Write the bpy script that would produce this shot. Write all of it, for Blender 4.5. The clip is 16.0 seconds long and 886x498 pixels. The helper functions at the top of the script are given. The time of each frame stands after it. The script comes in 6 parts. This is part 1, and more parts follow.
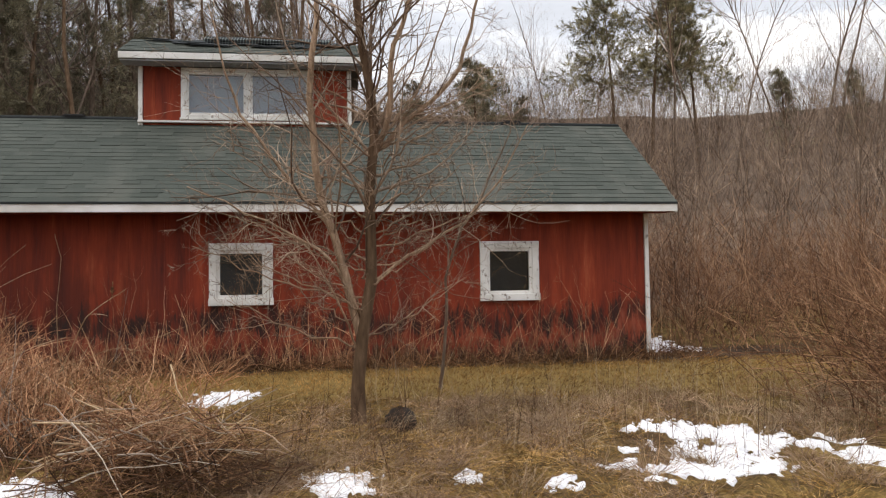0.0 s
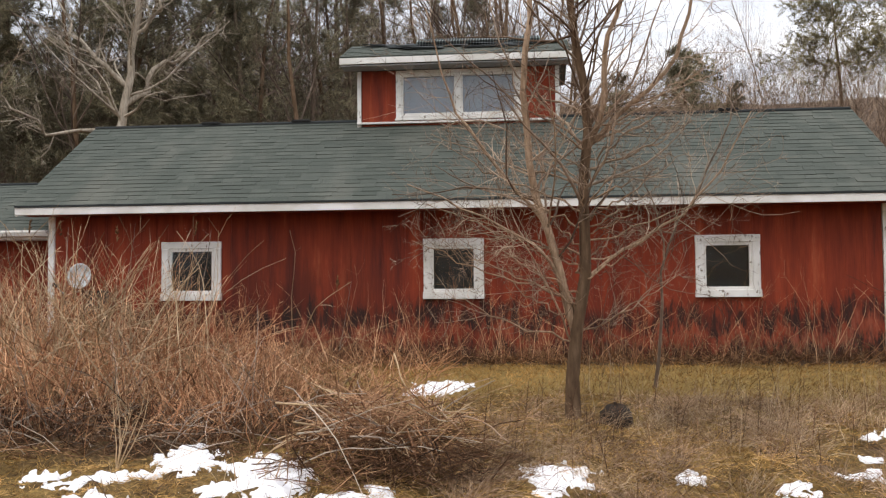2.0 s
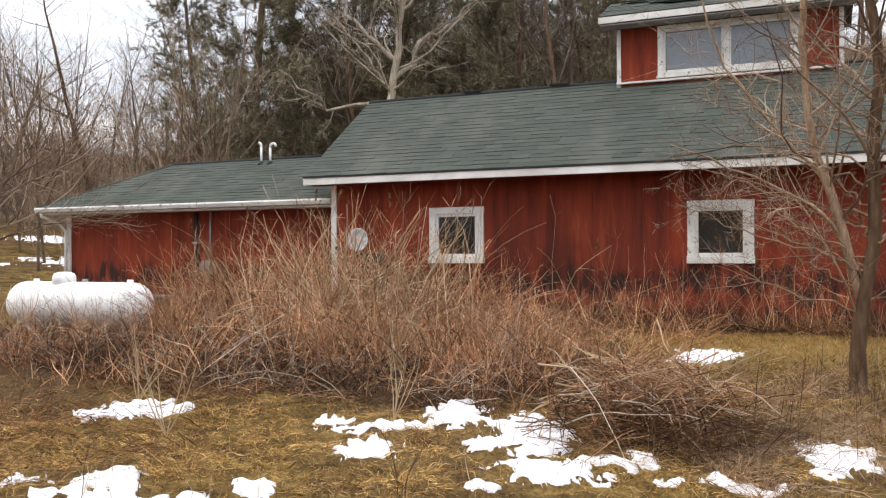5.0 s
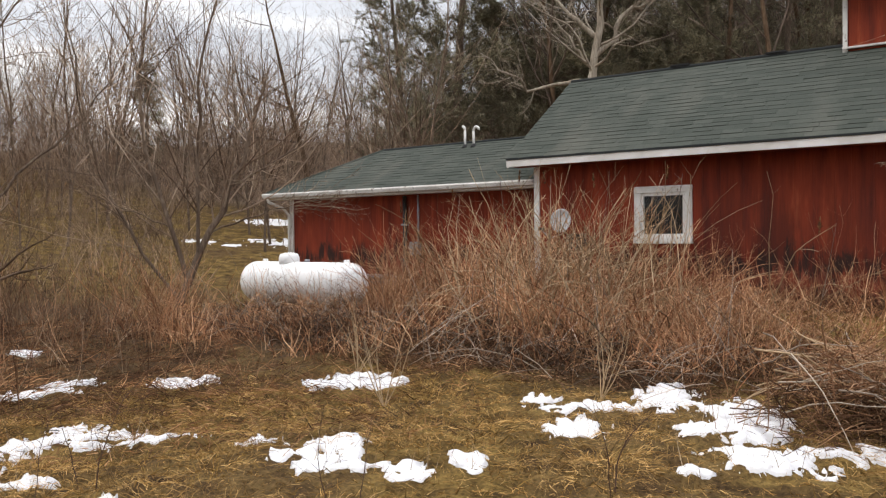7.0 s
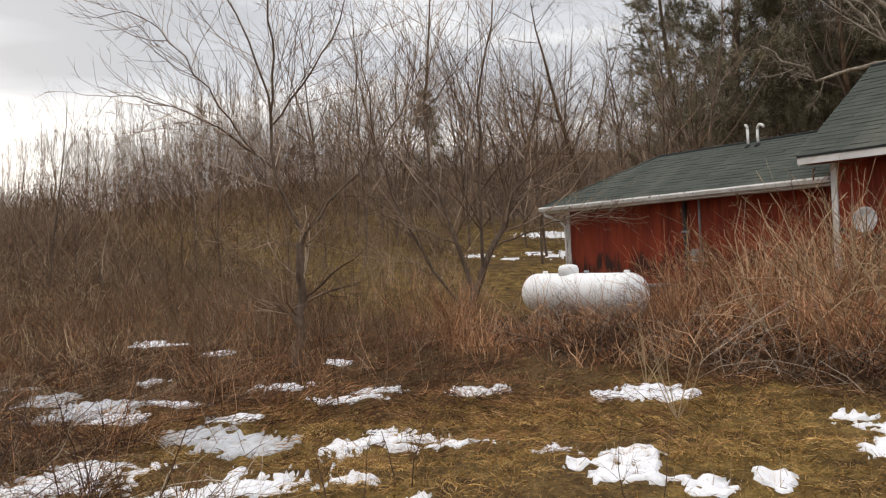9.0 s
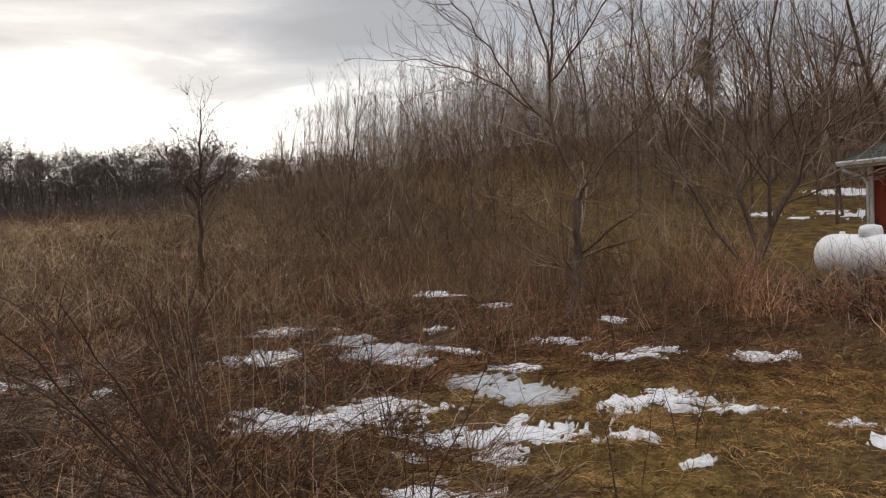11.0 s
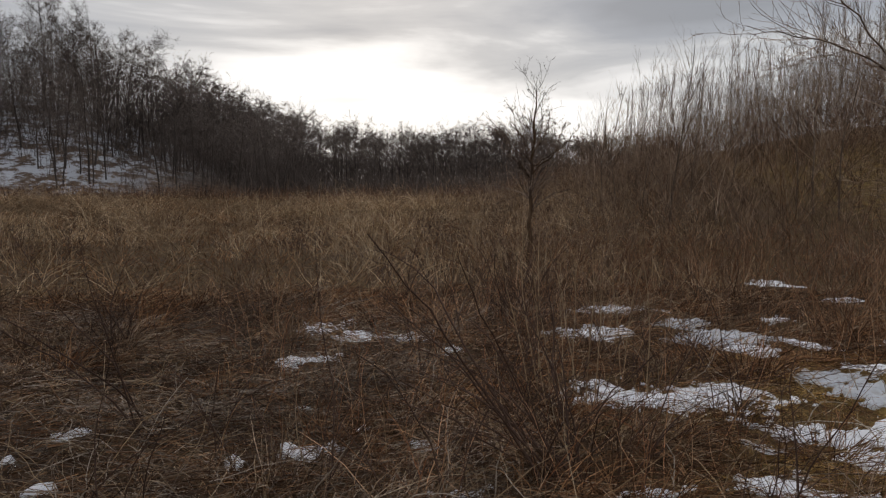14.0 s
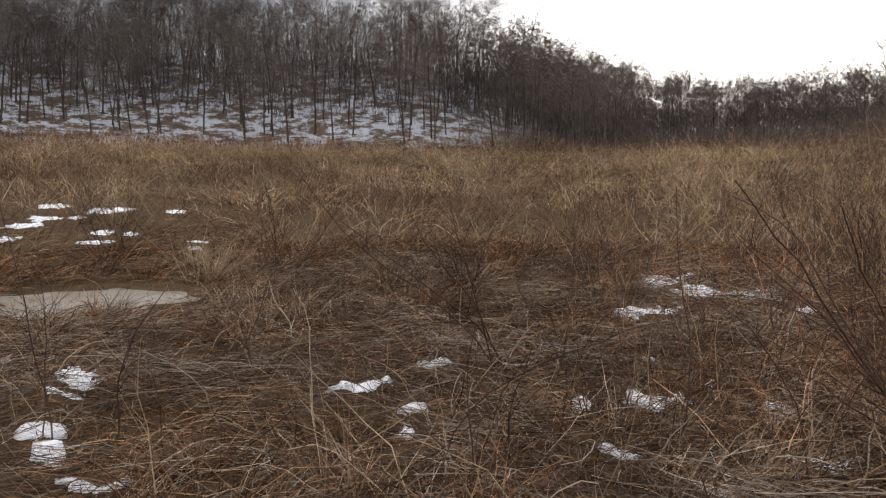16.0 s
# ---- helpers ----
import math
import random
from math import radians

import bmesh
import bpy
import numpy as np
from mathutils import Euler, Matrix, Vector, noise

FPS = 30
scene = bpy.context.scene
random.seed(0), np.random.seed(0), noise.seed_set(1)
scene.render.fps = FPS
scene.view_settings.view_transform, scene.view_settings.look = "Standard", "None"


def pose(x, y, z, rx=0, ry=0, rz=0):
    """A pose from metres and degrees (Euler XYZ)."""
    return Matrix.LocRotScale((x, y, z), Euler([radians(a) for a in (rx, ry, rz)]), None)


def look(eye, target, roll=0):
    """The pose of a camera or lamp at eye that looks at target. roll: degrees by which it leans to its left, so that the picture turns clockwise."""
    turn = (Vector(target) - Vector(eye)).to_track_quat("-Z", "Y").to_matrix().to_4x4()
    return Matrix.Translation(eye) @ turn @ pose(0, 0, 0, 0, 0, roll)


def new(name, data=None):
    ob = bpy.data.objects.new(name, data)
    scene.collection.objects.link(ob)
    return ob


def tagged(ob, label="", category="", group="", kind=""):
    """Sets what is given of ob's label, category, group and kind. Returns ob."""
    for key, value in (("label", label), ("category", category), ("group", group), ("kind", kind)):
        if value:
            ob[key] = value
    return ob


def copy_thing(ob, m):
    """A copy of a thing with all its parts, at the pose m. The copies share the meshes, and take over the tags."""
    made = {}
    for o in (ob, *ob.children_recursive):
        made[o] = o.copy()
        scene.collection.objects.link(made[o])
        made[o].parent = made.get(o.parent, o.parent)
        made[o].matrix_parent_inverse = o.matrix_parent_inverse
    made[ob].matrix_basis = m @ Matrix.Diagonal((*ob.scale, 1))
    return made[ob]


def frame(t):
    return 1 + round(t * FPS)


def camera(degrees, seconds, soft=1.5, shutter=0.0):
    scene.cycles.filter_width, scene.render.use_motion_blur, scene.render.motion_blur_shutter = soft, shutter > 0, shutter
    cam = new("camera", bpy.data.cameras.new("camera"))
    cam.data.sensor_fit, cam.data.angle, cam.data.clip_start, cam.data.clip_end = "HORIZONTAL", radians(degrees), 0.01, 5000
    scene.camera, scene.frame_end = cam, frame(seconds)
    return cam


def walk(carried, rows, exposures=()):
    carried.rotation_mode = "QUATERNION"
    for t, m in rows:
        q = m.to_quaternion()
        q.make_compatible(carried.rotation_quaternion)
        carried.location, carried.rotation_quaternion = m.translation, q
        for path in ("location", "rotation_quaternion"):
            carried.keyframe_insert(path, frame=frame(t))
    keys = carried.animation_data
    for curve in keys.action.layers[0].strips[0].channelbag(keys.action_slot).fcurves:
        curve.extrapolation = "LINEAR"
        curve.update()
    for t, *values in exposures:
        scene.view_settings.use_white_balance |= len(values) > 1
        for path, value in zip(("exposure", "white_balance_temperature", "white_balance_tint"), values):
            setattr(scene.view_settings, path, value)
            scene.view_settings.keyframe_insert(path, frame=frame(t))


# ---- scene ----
cam = camera(56.27, 16.0, soft=1.25)
# seconds, eye, then turn to the left of north, tilt up and lean, in degrees
PATH = [
    (0, (-0.000, 0.000, 1.600), -8.63, 2.82, -0.93),
    (0.5, (-0.032, 0.008, 1.595), -6.04, 2.88, -0.47),
    (1, (-0.080, 0.014, 1.589), -2.29, 2.97, -0.03),
    (1.5, (-0.103, -0.003, 1.592), 1.42, 2.64, -0.16),
    (2, (-0.121, -0.020, 1.586), 5.29, 2.68, -0.46),
    (2.5, (-0.144, -0.022, 1.584), 9.03, 2.27, -0.20),
    (3, (-0.170, -0.053, 1.606), 11.85, 1.97, -0.08),
    (3.2, (-0.202, -0.045, 1.602), 12.88, 1.87, -0.02),
    (5.3, (-0.133, -0.063, 1.597), 25.41, -0.19, -0.40),
    (5.5, (-0.137, -0.066, 1.597), 27.11, -0.41, -0.49),
    (6, (-0.135, -0.082, 1.600), 29.89, -0.79, -0.66),
    (6.5, (-0.143, -0.128, 1.606), 32.91, -0.97, -0.34),
    (7, (-0.154, -0.164, 1.609), 36.73, -1.04, -0.62),
    (7.5, (-0.147, -0.190, 1.615), 40.27, -0.20, -1.29),
    (8, (-0.146, -0.242, 1.614), 44.74, 0.02, -1.91),
    (8.5, (-0.137, -0.267, 1.615), 49.92, -0.34, -2.49),
    (9, (-0.151, -0.322, 1.628), 55.39, 0.26, -2.84),
    (9.5, (-0.160, -0.344, 1.619), 60.76, -0.13, -2.77),
    (10, (-0.168, -0.358, 1.614), 66.72, -0.82, -2.99),
    (10.2, (-0.163, -0.361, 1.621), 68.75, -1.11, -2.93),
    (12.3, (-0.165, -0.622, 1.590), 80.24, -1.88, -0.90),
    (12.5, (-0.157, -0.640, 1.585), 81.81, -1.82, -0.81),
    (13, (-0.141, -0.660, 1.586), 85.50, -2.14, -0.86),
    (13.5, (-0.131, -0.704, 1.586), 90.05, -2.52, -0.33),
    (14, (-0.107, -0.749, 1.579), 95.13, -2.75, 0.01),
    (14.5, (-0.097, -0.789, 1.570), 100.12, -3.34, 0.05),
    (15, (-0.070, -0.828, 1.564), 104.82, -3.97, 0.22),
    (15.5, (-0.058, -0.878, 1.546), 110.73, -4.84, 0.26),
    (16, (-0.032, -0.907, 1.547), 117.33, -5.97, -0.06),
]
EXPOSURES = [(0, .84, 6720, 11), (2, 1.08, 6700, 11), (3, 1.46, 6640, 11), (5.5, 1.06, 6660, 11), (6.5, .88, 6720, 11), (8.5, .66, 6900, 11), (10, .22, 6850, 11), (12.5, -.24, 6560, 11), (14, -.46, 6520, 11), (15, -.26, 6530, 11), (16, .48, 6620, 11)]


def aim(eye, yaw, pitch, roll):
    a, b = radians(yaw), radians(pitch)
    ahead = Vector((-math.sin(a) * math.cos(b), math.cos(a) * math.cos(b), math.sin(b)))
    return look(eye, Vector(eye) + 4 * ahead, roll)


walk(cam, [(t, aim(eye, yaw, pitch, roll)) for t, eye, yaw, pitch, roll in PATH], EXPOSURES)

# ---- sky and sun ----
world = bpy.data.worlds.new("overcast")
scene.world = world
world.use_nodes = True
wt = world.node_tree
wt.nodes.clear()


def wnode(kind, **values):
    n = wt.nodes.new(kind)
    for k, v in values.items():
        n.inputs[k].default_value = v
    return n


def wmath(op, a, b=None):
    n = wt.nodes.new("ShaderNodeMath")
    n.operation = op
    for i, v in enumerate((a, b)):
        if v is None:
            continue
        if isinstance(v, (int, float)):
            n.inputs[i].default_value = v
        else:
            wt.links.new(v, n.inputs[i])
    return n.outputs[0]


sky = wt.nodes.new("ShaderNodeTexSky")
sky.sky_type, sky.sun_disc, sky.sun_elevation, sky.sun_rotation = "NISHITA", False, radians(20), radians(-100)
co = wt.nodes.new("ShaderNodeTexCoord")
sep = wt.nodes.new("ShaderNodeSeparateXYZ")
wt.links.new(co.outputs["Generated"], sep.inputs[0])
# cloud sheets: stretched flat, thinner towards the low western sky
mapping = wnode("ShaderNodeMapping", Scale=(1.0, 1.0, 6.0), Location=(.4, .1, .2))
wt.links.new(co.outputs["Generated"], mapping.inputs[0])
cloud = wnode("ShaderNodeTexNoise", Scale=2.6, Detail=7.0, Roughness=.52, Distortion=.35)
wt.links.new(mapping.outputs[0], cloud.inputs["Vector"])
west = wmath("MULTIPLY", sep.outputs[0], -1.0)
low = wmath("SUBTRACT", 1.0, wmath("MULTIPLY", wmath("ABSOLUTE", wmath("SUBTRACT", sep.outputs[2], .10)), 7.5))
gap = wmath("MULTIPLY", wmath("MAXIMUM", low, 0.0), wmath("POWER", wmath("MAXIMUM", west, 0.0), 5.0))
level = wmath("ADD", cloud.outputs[0], wmath("MULTIPLY", gap, .40))
level = wmath("ADD", level, wmath("MULTIPLY", wmath("MAXIMUM", wmath("SUBTRACT", .45, sep.outputs[2]), 0.0), .12))
# thicker sheets higher up in the west
level = wmath("SUBTRACT", level, wmath("MULTIPLY", wmath("MAXIMUM", wmath("SUBTRACT", sep.outputs[2], .17), 0.0), wmath("MULTIPLY", wmath("MAXIMUM", west, 0.0), .75)))
ramp = wt.nodes.new("ShaderNodeValToRGB")
wt.links.new(level, ramp.inputs[0])
el = ramp.color_ramp.elements
el[0].position, el[0].color = .36, (.40, .42, .46, 1)
el[1].position, el[1].color = .84, (1.5, 1.48, 1.45, 1)
for pos, colour in ((.52, (.50, .525, .575, 1)), (.66, (.74, .75, .77, 1))):
    e = el.new(pos)
    e.color = colour
mix = wt.nodes.new("ShaderNodeMix")
mix.data_type = "RGBA"
mix.inputs[0].default_value = .93
dim = wt.nodes.new("ShaderNodeMix")
dim.data_type, dim.blend_type = "RGBA", "MULTIPLY"
dim.inputs[0].default_value = 1
dim.inputs[7].default_value = (.12, .12, .12, 1)
wt.links.new(sky.outputs[0], dim.inputs[6])
wt.links.new(dim.outputs[2], mix.inputs[6])
wt.links.new(ramp.outputs[0], mix.inputs[7])
# an overcast dome is brightest overhead
dome = wt.nodes.new("ShaderNodeMapRange")
dome.interpolation_type = "SMOOTHSTEP"
for socket, value in zip(dome.inputs, (0, .36, .95, 1.0, 2.3)):
    socket.default_value = value
wt.links.new(sep.outputs[2], dome.inputs[0])
back = wnode("ShaderNodeBackground", Strength=1.0)
wt.links.new(mix.outputs[2], back.inputs[0])
wt.links.new(dome.outputs[0], back.inputs[1])
out = wt.nodes.new("ShaderNodeOutputWorld")
wt.links.new(back.outputs[0], out.inputs[0])

sun = new("sun", bpy.data.lights.new("sun", "SUN"))
sun.data.energy, sun.data.angle, sun.data.color = .6, radians(25), (1.0, .95, .88)
sun.matrix_world = look((-24, -20, 37), (0, 0, 0))

# ---- materials ----
class Nodes:
    """Small help to wire a material."""

    def __init__(self, name):
        self.mat = bpy.data.materials.new(name)
        self.mat.use_nodes = True
        self.t = self.mat.node_tree
        self.b = self.t.nodes["Principled BSDF"]

    def put(self, socket, v):
        if isinstance(v, (int, float, tuple)):
            socket.default_value = v
        else:
            self.t.links.new(v, socket)

    def noise(self, scale, stretch=(1, 1, 1), detail=4, rough=.55, where="Object", warp=0.0):
        if where == "World":
            c = self.t.nodes.new("ShaderNodeNewGeometry").outputs["Position"]
        else:
            c = self.t.nodes.new("ShaderNodeTexCoord").outputs[where]
        m = self.t.nodes.new("ShaderNodeMapping")
        m.inputs["Scale"].default_value = stretch
        self.t.links.new(c, m.inputs[0])
        n = self.t.nodes.new("ShaderNodeTexNoise")
        n.inputs["Scale"].default_value, n.inputs["Detail"].default_value = scale, detail
        n.inputs["Roughness"].default_value, n.inputs["Distortion"].default_value = rough, warp
        self.t.links.new(m.outputs[0], n.inputs["Vector"])
        return n.outputs[0]

    def math(self, op, a, b=0.0, c=0.0):
        n = self.t.nodes.new("ShaderNodeMath")
        n.operation = op
        for s, v in zip(n.inputs, (a, b, c)):
            self.put(s, v)
        return n.outputs[0]

    def span(self, v, a, b, lo=0.0, hi=1.0):
        n = self.t.nodes.new("ShaderNodeMapRange")
        n.interpolation_type = "SMOOTHSTEP"
        for s, k in zip(n.inputs, (v, a, b, lo, hi)):
            self.put(s, k)
        return n.outputs[0]

    def ramp(self, v, stops):
        n = self.t.nodes.new("ShaderNodeValToRGB")
        e = n.color_ramp.elements
        e[0].position, e[0].color = stops[0][0], (*stops[0][1], 1)
        e[1].position, e[1].color = stops[-1][0], (*stops[-1][1], 1)
        for p, c in stops[1:-1]:
            k = e.new(p)
            k.color = (*c, 1)
        self.put(n.inputs[0], v)
        return n.outputs[0]

    def mix(self, f, a, b, kind="MIX"):
        n = self.t.nodes.new("ShaderNodeMix")
        n.data_type, n.blend_type = "RGBA", kind
        for s, v in zip((n.inputs[0], n.inputs[6], n.inputs[7]), (f, a, b)):
            self.put(s, (*v, 1) if isinstance(v, tuple) and len(v) == 3 else v)
        return n.outputs[2]

    def island(self):
        return self.t.nodes.new("ShaderNodeNewGeometry").outputs["Random Per Island"]

    def each(self):
        return self.t.nodes.new("ShaderNodeObjectInfo").outputs["Random"]

    def axis(self, k):
        s = self.t.nodes.new("ShaderNodeSeparateXYZ")
        self.t.links.new(self.t.nodes.new("ShaderNodeNewGeometry").outputs["Position"], s.inputs[0])
        return s.outputs[k]

    def bump(self, h, strength=.4, depth=.01):
        n = self.t.nodes.new("ShaderNodeBump")
        n.inputs["Strength"].default_value, n.inputs["Distance"].default_value = strength, depth
        self.put(n.inputs["Height"], h)
        self.t.links.new(n.outputs[0], self.b.inputs["Normal"])

    def done(self, colour, rough=.8, metal=0.0, spec=.3):
        self.put(self.b.inputs["Base Color"], (*colour, 1) if isinstance(colour, tuple) else colour)
        self.put(self.b.inputs["Roughness"], rough)
        self.put(self.b.inputs["Metallic"], metal)
        self.b.inputs["Specular IOR Level"].default_value = spec
        return self.mat


def stems(name, stops, grain=30.0, rough=.85, patch=.75, size=.9, warm=(.97, .82, .67), dry=.84):
    """Dry stems, twigs or blades: each its own tone, with a fine mottle. warm: the tan of this dry season."""
    n = Nodes(name)
    stops = [(p, tuple(a * b * (dry if warm == (1, 1, 1) else 1) for a, b in zip(c, warm))) for p, c in stops]
    c = n.ramp(n.island(), stops)
    c = n.mix(.5, c, n.ramp(n.noise(grain), [(.3, (.45, .43, .40)), (.7, (1.0, 1.0, 1.0))]), "MULTIPLY")
    # paler and darker stands from clump to clump, with shaded hollows painted in
    c = n.mix(patch, c, n.ramp(n.noise(size, detail=5, rough=.6, where="World"), [(.40, (.30, .27, .25)), (.5, (.84, .82, .79)), (.60, (1.50, 1.46, 1.40))]), "MULTIPLY")
    return n.done(c, rough, spec=.15)


def bark(name, dark, mid, pale, scale=9.0):
    n = Nodes(name)
    big, fine = n.noise(scale * .25, (1, 1, .5)), n.noise(scale * 3, (1, 1, .25), 6)
    c = n.ramp(n.math("ADD", n.math("MULTIPLY", big, .5), n.math("MULTIPLY", fine, .5)), [(.32, dark), (.5, mid), (.68, pale)])
    n.bump(fine, .7, .012)
    return n.done(c, .92, spec=.1)


def red_paint():
    n = Nodes("red_stained_siding")
    streak = n.noise(1.0, (3.6, 3.6, .42), 6, .66, "World")
    grain = n.noise(1.0, (60, 60, 2.2), 4, .6, "World")
    c = n.ramp(streak, [(.26, (.075, .018, .012)), (.42, (.190, .032, .016)), (.58, (.280, .050, .022)), (.74, (.42, .115, .052))])
    c = n.mix(.45, c, n.ramp(grain, [(.3, (.55, .5, .5)), (.65, (1.0, 1.0, 1.0))]), "MULTIPLY")
    c = n.mix(.22, c, n.ramp(n.each(), [(0.0, (.62, .60, .60)), (1.0, (1.25, 1.2, 1.2))]), "MULTIPLY")
    old = n.math("MULTIPLY", n.math("MULTIPLY", n.span(n.axis(0), -5.2, -4.5), n.span(n.axis(0), -1.9, -3.0)), n.span(n.axis(2), 2.75, 1.5, .15, 1.0))
    old = n.math("MULTIPLY", old, n.span(n.noise(1.0, (2.2, 2.2, .5), 5, .65, "World"), .36, .60, .25, 1.0))
    c = n.mix(n.math("MULTIPLY", old, .72), c, (.050, .014, .010))
    # along the foot of the wall: a ragged drip line, then faded boards, then splashed dirt
    z = n.math("ADD", n.axis(2), n.math("MULTIPLY", n.math("SUBTRACT", n.noise(1.0, (2.4, 2.4, .5), 6, .8, "World"), .5), 1.9))
    faded = n.math("MULTIPLY", n.span(z, 1.08, .98), n.span(n.noise(1.0, (1.5, 1.5, 1.0), 5, .6, "World"), .40, .60, .35, 1.0))
    c = n.mix(n.math("MULTIPLY", faded, .55), c, n.ramp(n.noise(1.0, (7, 7, 1.2), 5, .7, "World"), [(.35, (.150, .036, .022)), (.5, (.270, .070, .036)), (.68, (.42, .165, .105))]))
    drip = n.math("MULTIPLY", n.span(z, 1.42, 1.16), n.span(z, .84, 1.0))
    c = n.mix(n.math("MULTIPLY", drip, n.span(n.noise(1.0, (5, 5, 1.0), 6, .72, "World"), .36, .56, .15, .92)), c, (.026, .017, .014))
    splash = n.math("MULTIPLY", n.span(z, .80, .58), n.span(n.noise(1.0, (6, 6, 2.5), 6, .75, "World"), .34, .54, .2, .93))
    c = n.mix(splash, c, (.024, .018, .015))
    n.bump(grain, .35, .004)
    return n.done(c, n.span(streak, .3, .7, .72, .9), spec=.2)


def white_paint(name="weathered_white_paint", wear=.585):
    n = Nodes(name)
    fine, big = n.noise(14, (1, 1, .6), 6, .65, "World"), n.noise(2.3, detail=5, where="World")
    c = n.ramp(big, [(.35, (.60, .58, .53)), (.65, (.78, .77, .74))])
    c = n.mix(n.span(fine, wear, wear + .08), c, (.20, .16, .12))
    n.bump(fine, .2, .003)
    return n.done(c, .6)


def shingle_mat():
    n = Nodes("green_asphalt_shingle")
    own = n.math("FRACT", n.math("ADD", n.each(), n.island()))
    c = n.ramp(own, [(0, (.070, .079, .068)), (.5, (.080, .089, .077)), (1, (.092, .101, .087))])
    c = n.mix(.55, c, n.ramp(n.noise(160, where="World"), [(.35, (.45, .45, .45)), (.7, (1.25, 1.25, 1.2))]), "MULTIPLY")
    c = n.mix(n.span(n.noise(.9, (1, .4, .4), 5, where="World"), .48, .72, 0, .5), c, (.135, .132, .110))
    n.bump(n.noise(160, where="World"), .5, .003)
    return n.done(c, .95, spec=.1)


def ground_mat():
    n = Nodes("winter_ground")
    big, mid = n.noise(.55, detail=6, where="World"), n.noise(3.2, detail=6, rough=.62, where="World")
    fine = n.noise(26, (1, 1, 1), 6, .7, "World")
    c = n.ramp(mid, [(.30, (.042, .024, .010)), (.45, (.122, .078, .026)), (.58, (.212, .141, .046)), (.74, (.320, .220, .078))])
    c = n.mix(n.span(big, .42, .62, 0, .5), c, (.100, .062, .036))
    # fine mottle, its darks deepened for the shade between grass blades
    c = n.mix(.85, c, n.ramp(fine, [(.34, (.24, .22, .20)), (.62, (1.25, 1.2, 1.15))]), "MULTIPLY")
    # mown lawn along the house
    y = n.math("ADD", n.axis(1), n.math("MULTIPLY", n.noise(1.1, detail=4, where="World"), 1.2))
    x = n.axis(0)
    strip = n.math("MULTIPLY", n.math("MULTIPLY", n.span(y, 9.7, 10.7), n.span(y, 12.95, 12.55)), n.math("MULTIPLY", n.span(x, -5.5, -3.2), n.span(x, 9.0, 7.0)))
    lawn = n.ramp(n.noise(9, detail=6, rough=.7, where="World"), [(.3, (.110, .070, .022)), (.55, (.205, .134, .044)), (.75, (.300, .203, .078))])
    c = n.mix(strip, c, lawn)
    # dark wet litter along the wall foot; under the thicket it also paints shade
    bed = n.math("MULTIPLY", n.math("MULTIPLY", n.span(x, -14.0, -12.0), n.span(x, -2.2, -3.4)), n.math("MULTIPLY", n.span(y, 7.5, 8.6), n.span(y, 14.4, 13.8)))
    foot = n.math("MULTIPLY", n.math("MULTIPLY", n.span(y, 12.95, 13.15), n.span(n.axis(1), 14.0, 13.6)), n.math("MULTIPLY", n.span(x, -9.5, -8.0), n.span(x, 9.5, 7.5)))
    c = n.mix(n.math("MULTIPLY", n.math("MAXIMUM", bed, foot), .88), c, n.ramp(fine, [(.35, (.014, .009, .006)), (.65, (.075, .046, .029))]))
    # the far wooded slope
    wood = n.span(n.math("ADD", n.axis(2), n.math("MULTIPLY", n.noise(.12, detail=6, rough=.7, where="World"), 9.0)), 6.5, 9.5)
    far = n.math("MULTIPLY", n.span(n.axis(0), -40, -62), n.span(n.axis(1), -52, -72))
    # leaf litter under the woods; dark wet western thatch, with shaded gaps painted in
    flat = n.t.nodes.new("ShaderNodeVectorMath")
    flat.operation = "LENGTH"
    n.t.links.new(n.t.nodes.new("ShaderNodeNewGeometry").outputs["Position"], flat.inputs[0])
    litter = n.ramp(n.noise(.5, detail=8, rough=.7, where="World"), [(.35, (.070, .048, .034)), (.65, (.200, .142, .100))])
    under = n.math("MAXIMUM", n.span(flat.outputs[1], 118, 135), n.math("MULTIPLY", n.span(n.axis(1), 19, 25), n.span(flat.outputs[1], 34, 38)))
    under = n.math("MAXIMUM", under, n.math("MULTIPLY", n.span(n.axis(1), 17, 20), n.span(n.axis(0), -12, -9)))
    c = n.mix(n.math("MAXIMUM", under, far), c, litter)
    # snow dust on it
    c = n.mix(n.math("MULTIPLY", n.math("MULTIPLY", wood, far), n.span(n.noise(.3, detail=8, rough=.78, where="World"), .475, .54)), c, (.62, .64, .68))
    # darkened so that gaps between the lying stems look shaded
    wet = n.math("MULTIPLY", n.span(n.math("ADD", n.axis(1), n.math("MULTIPLY", n.noise(.8, where="World"), 2.0)), 2.6, .4), n.span(flat.outputs[1], 34, 10, .26, 1.0))
    rise = n.math("MULTIPLY", n.math("MULTIPLY", n.span(n.math("ADD", n.axis(0), n.math("MULTIPLY", n.noise(.8, where="World"), 2.0)), -6.2, -8.2), n.span(n.axis(1), 10.5, 7.5)), n.span(flat.outputs[1], 60, 40, .3, .9))
    wet = n.math("MAXIMUM", wet, rise)
    c = n.mix(n.math("MULTIPLY", wet, .8), c, n.ramp(fine, [(.3, (.020, .012, .008)), (.7, (.105, .062, .037))]))
    n.bump(n.math("ADD", n.math("MULTIPLY", fine, .4), mid), .8, .05)
    return n.done(c, .95, spec=.1)


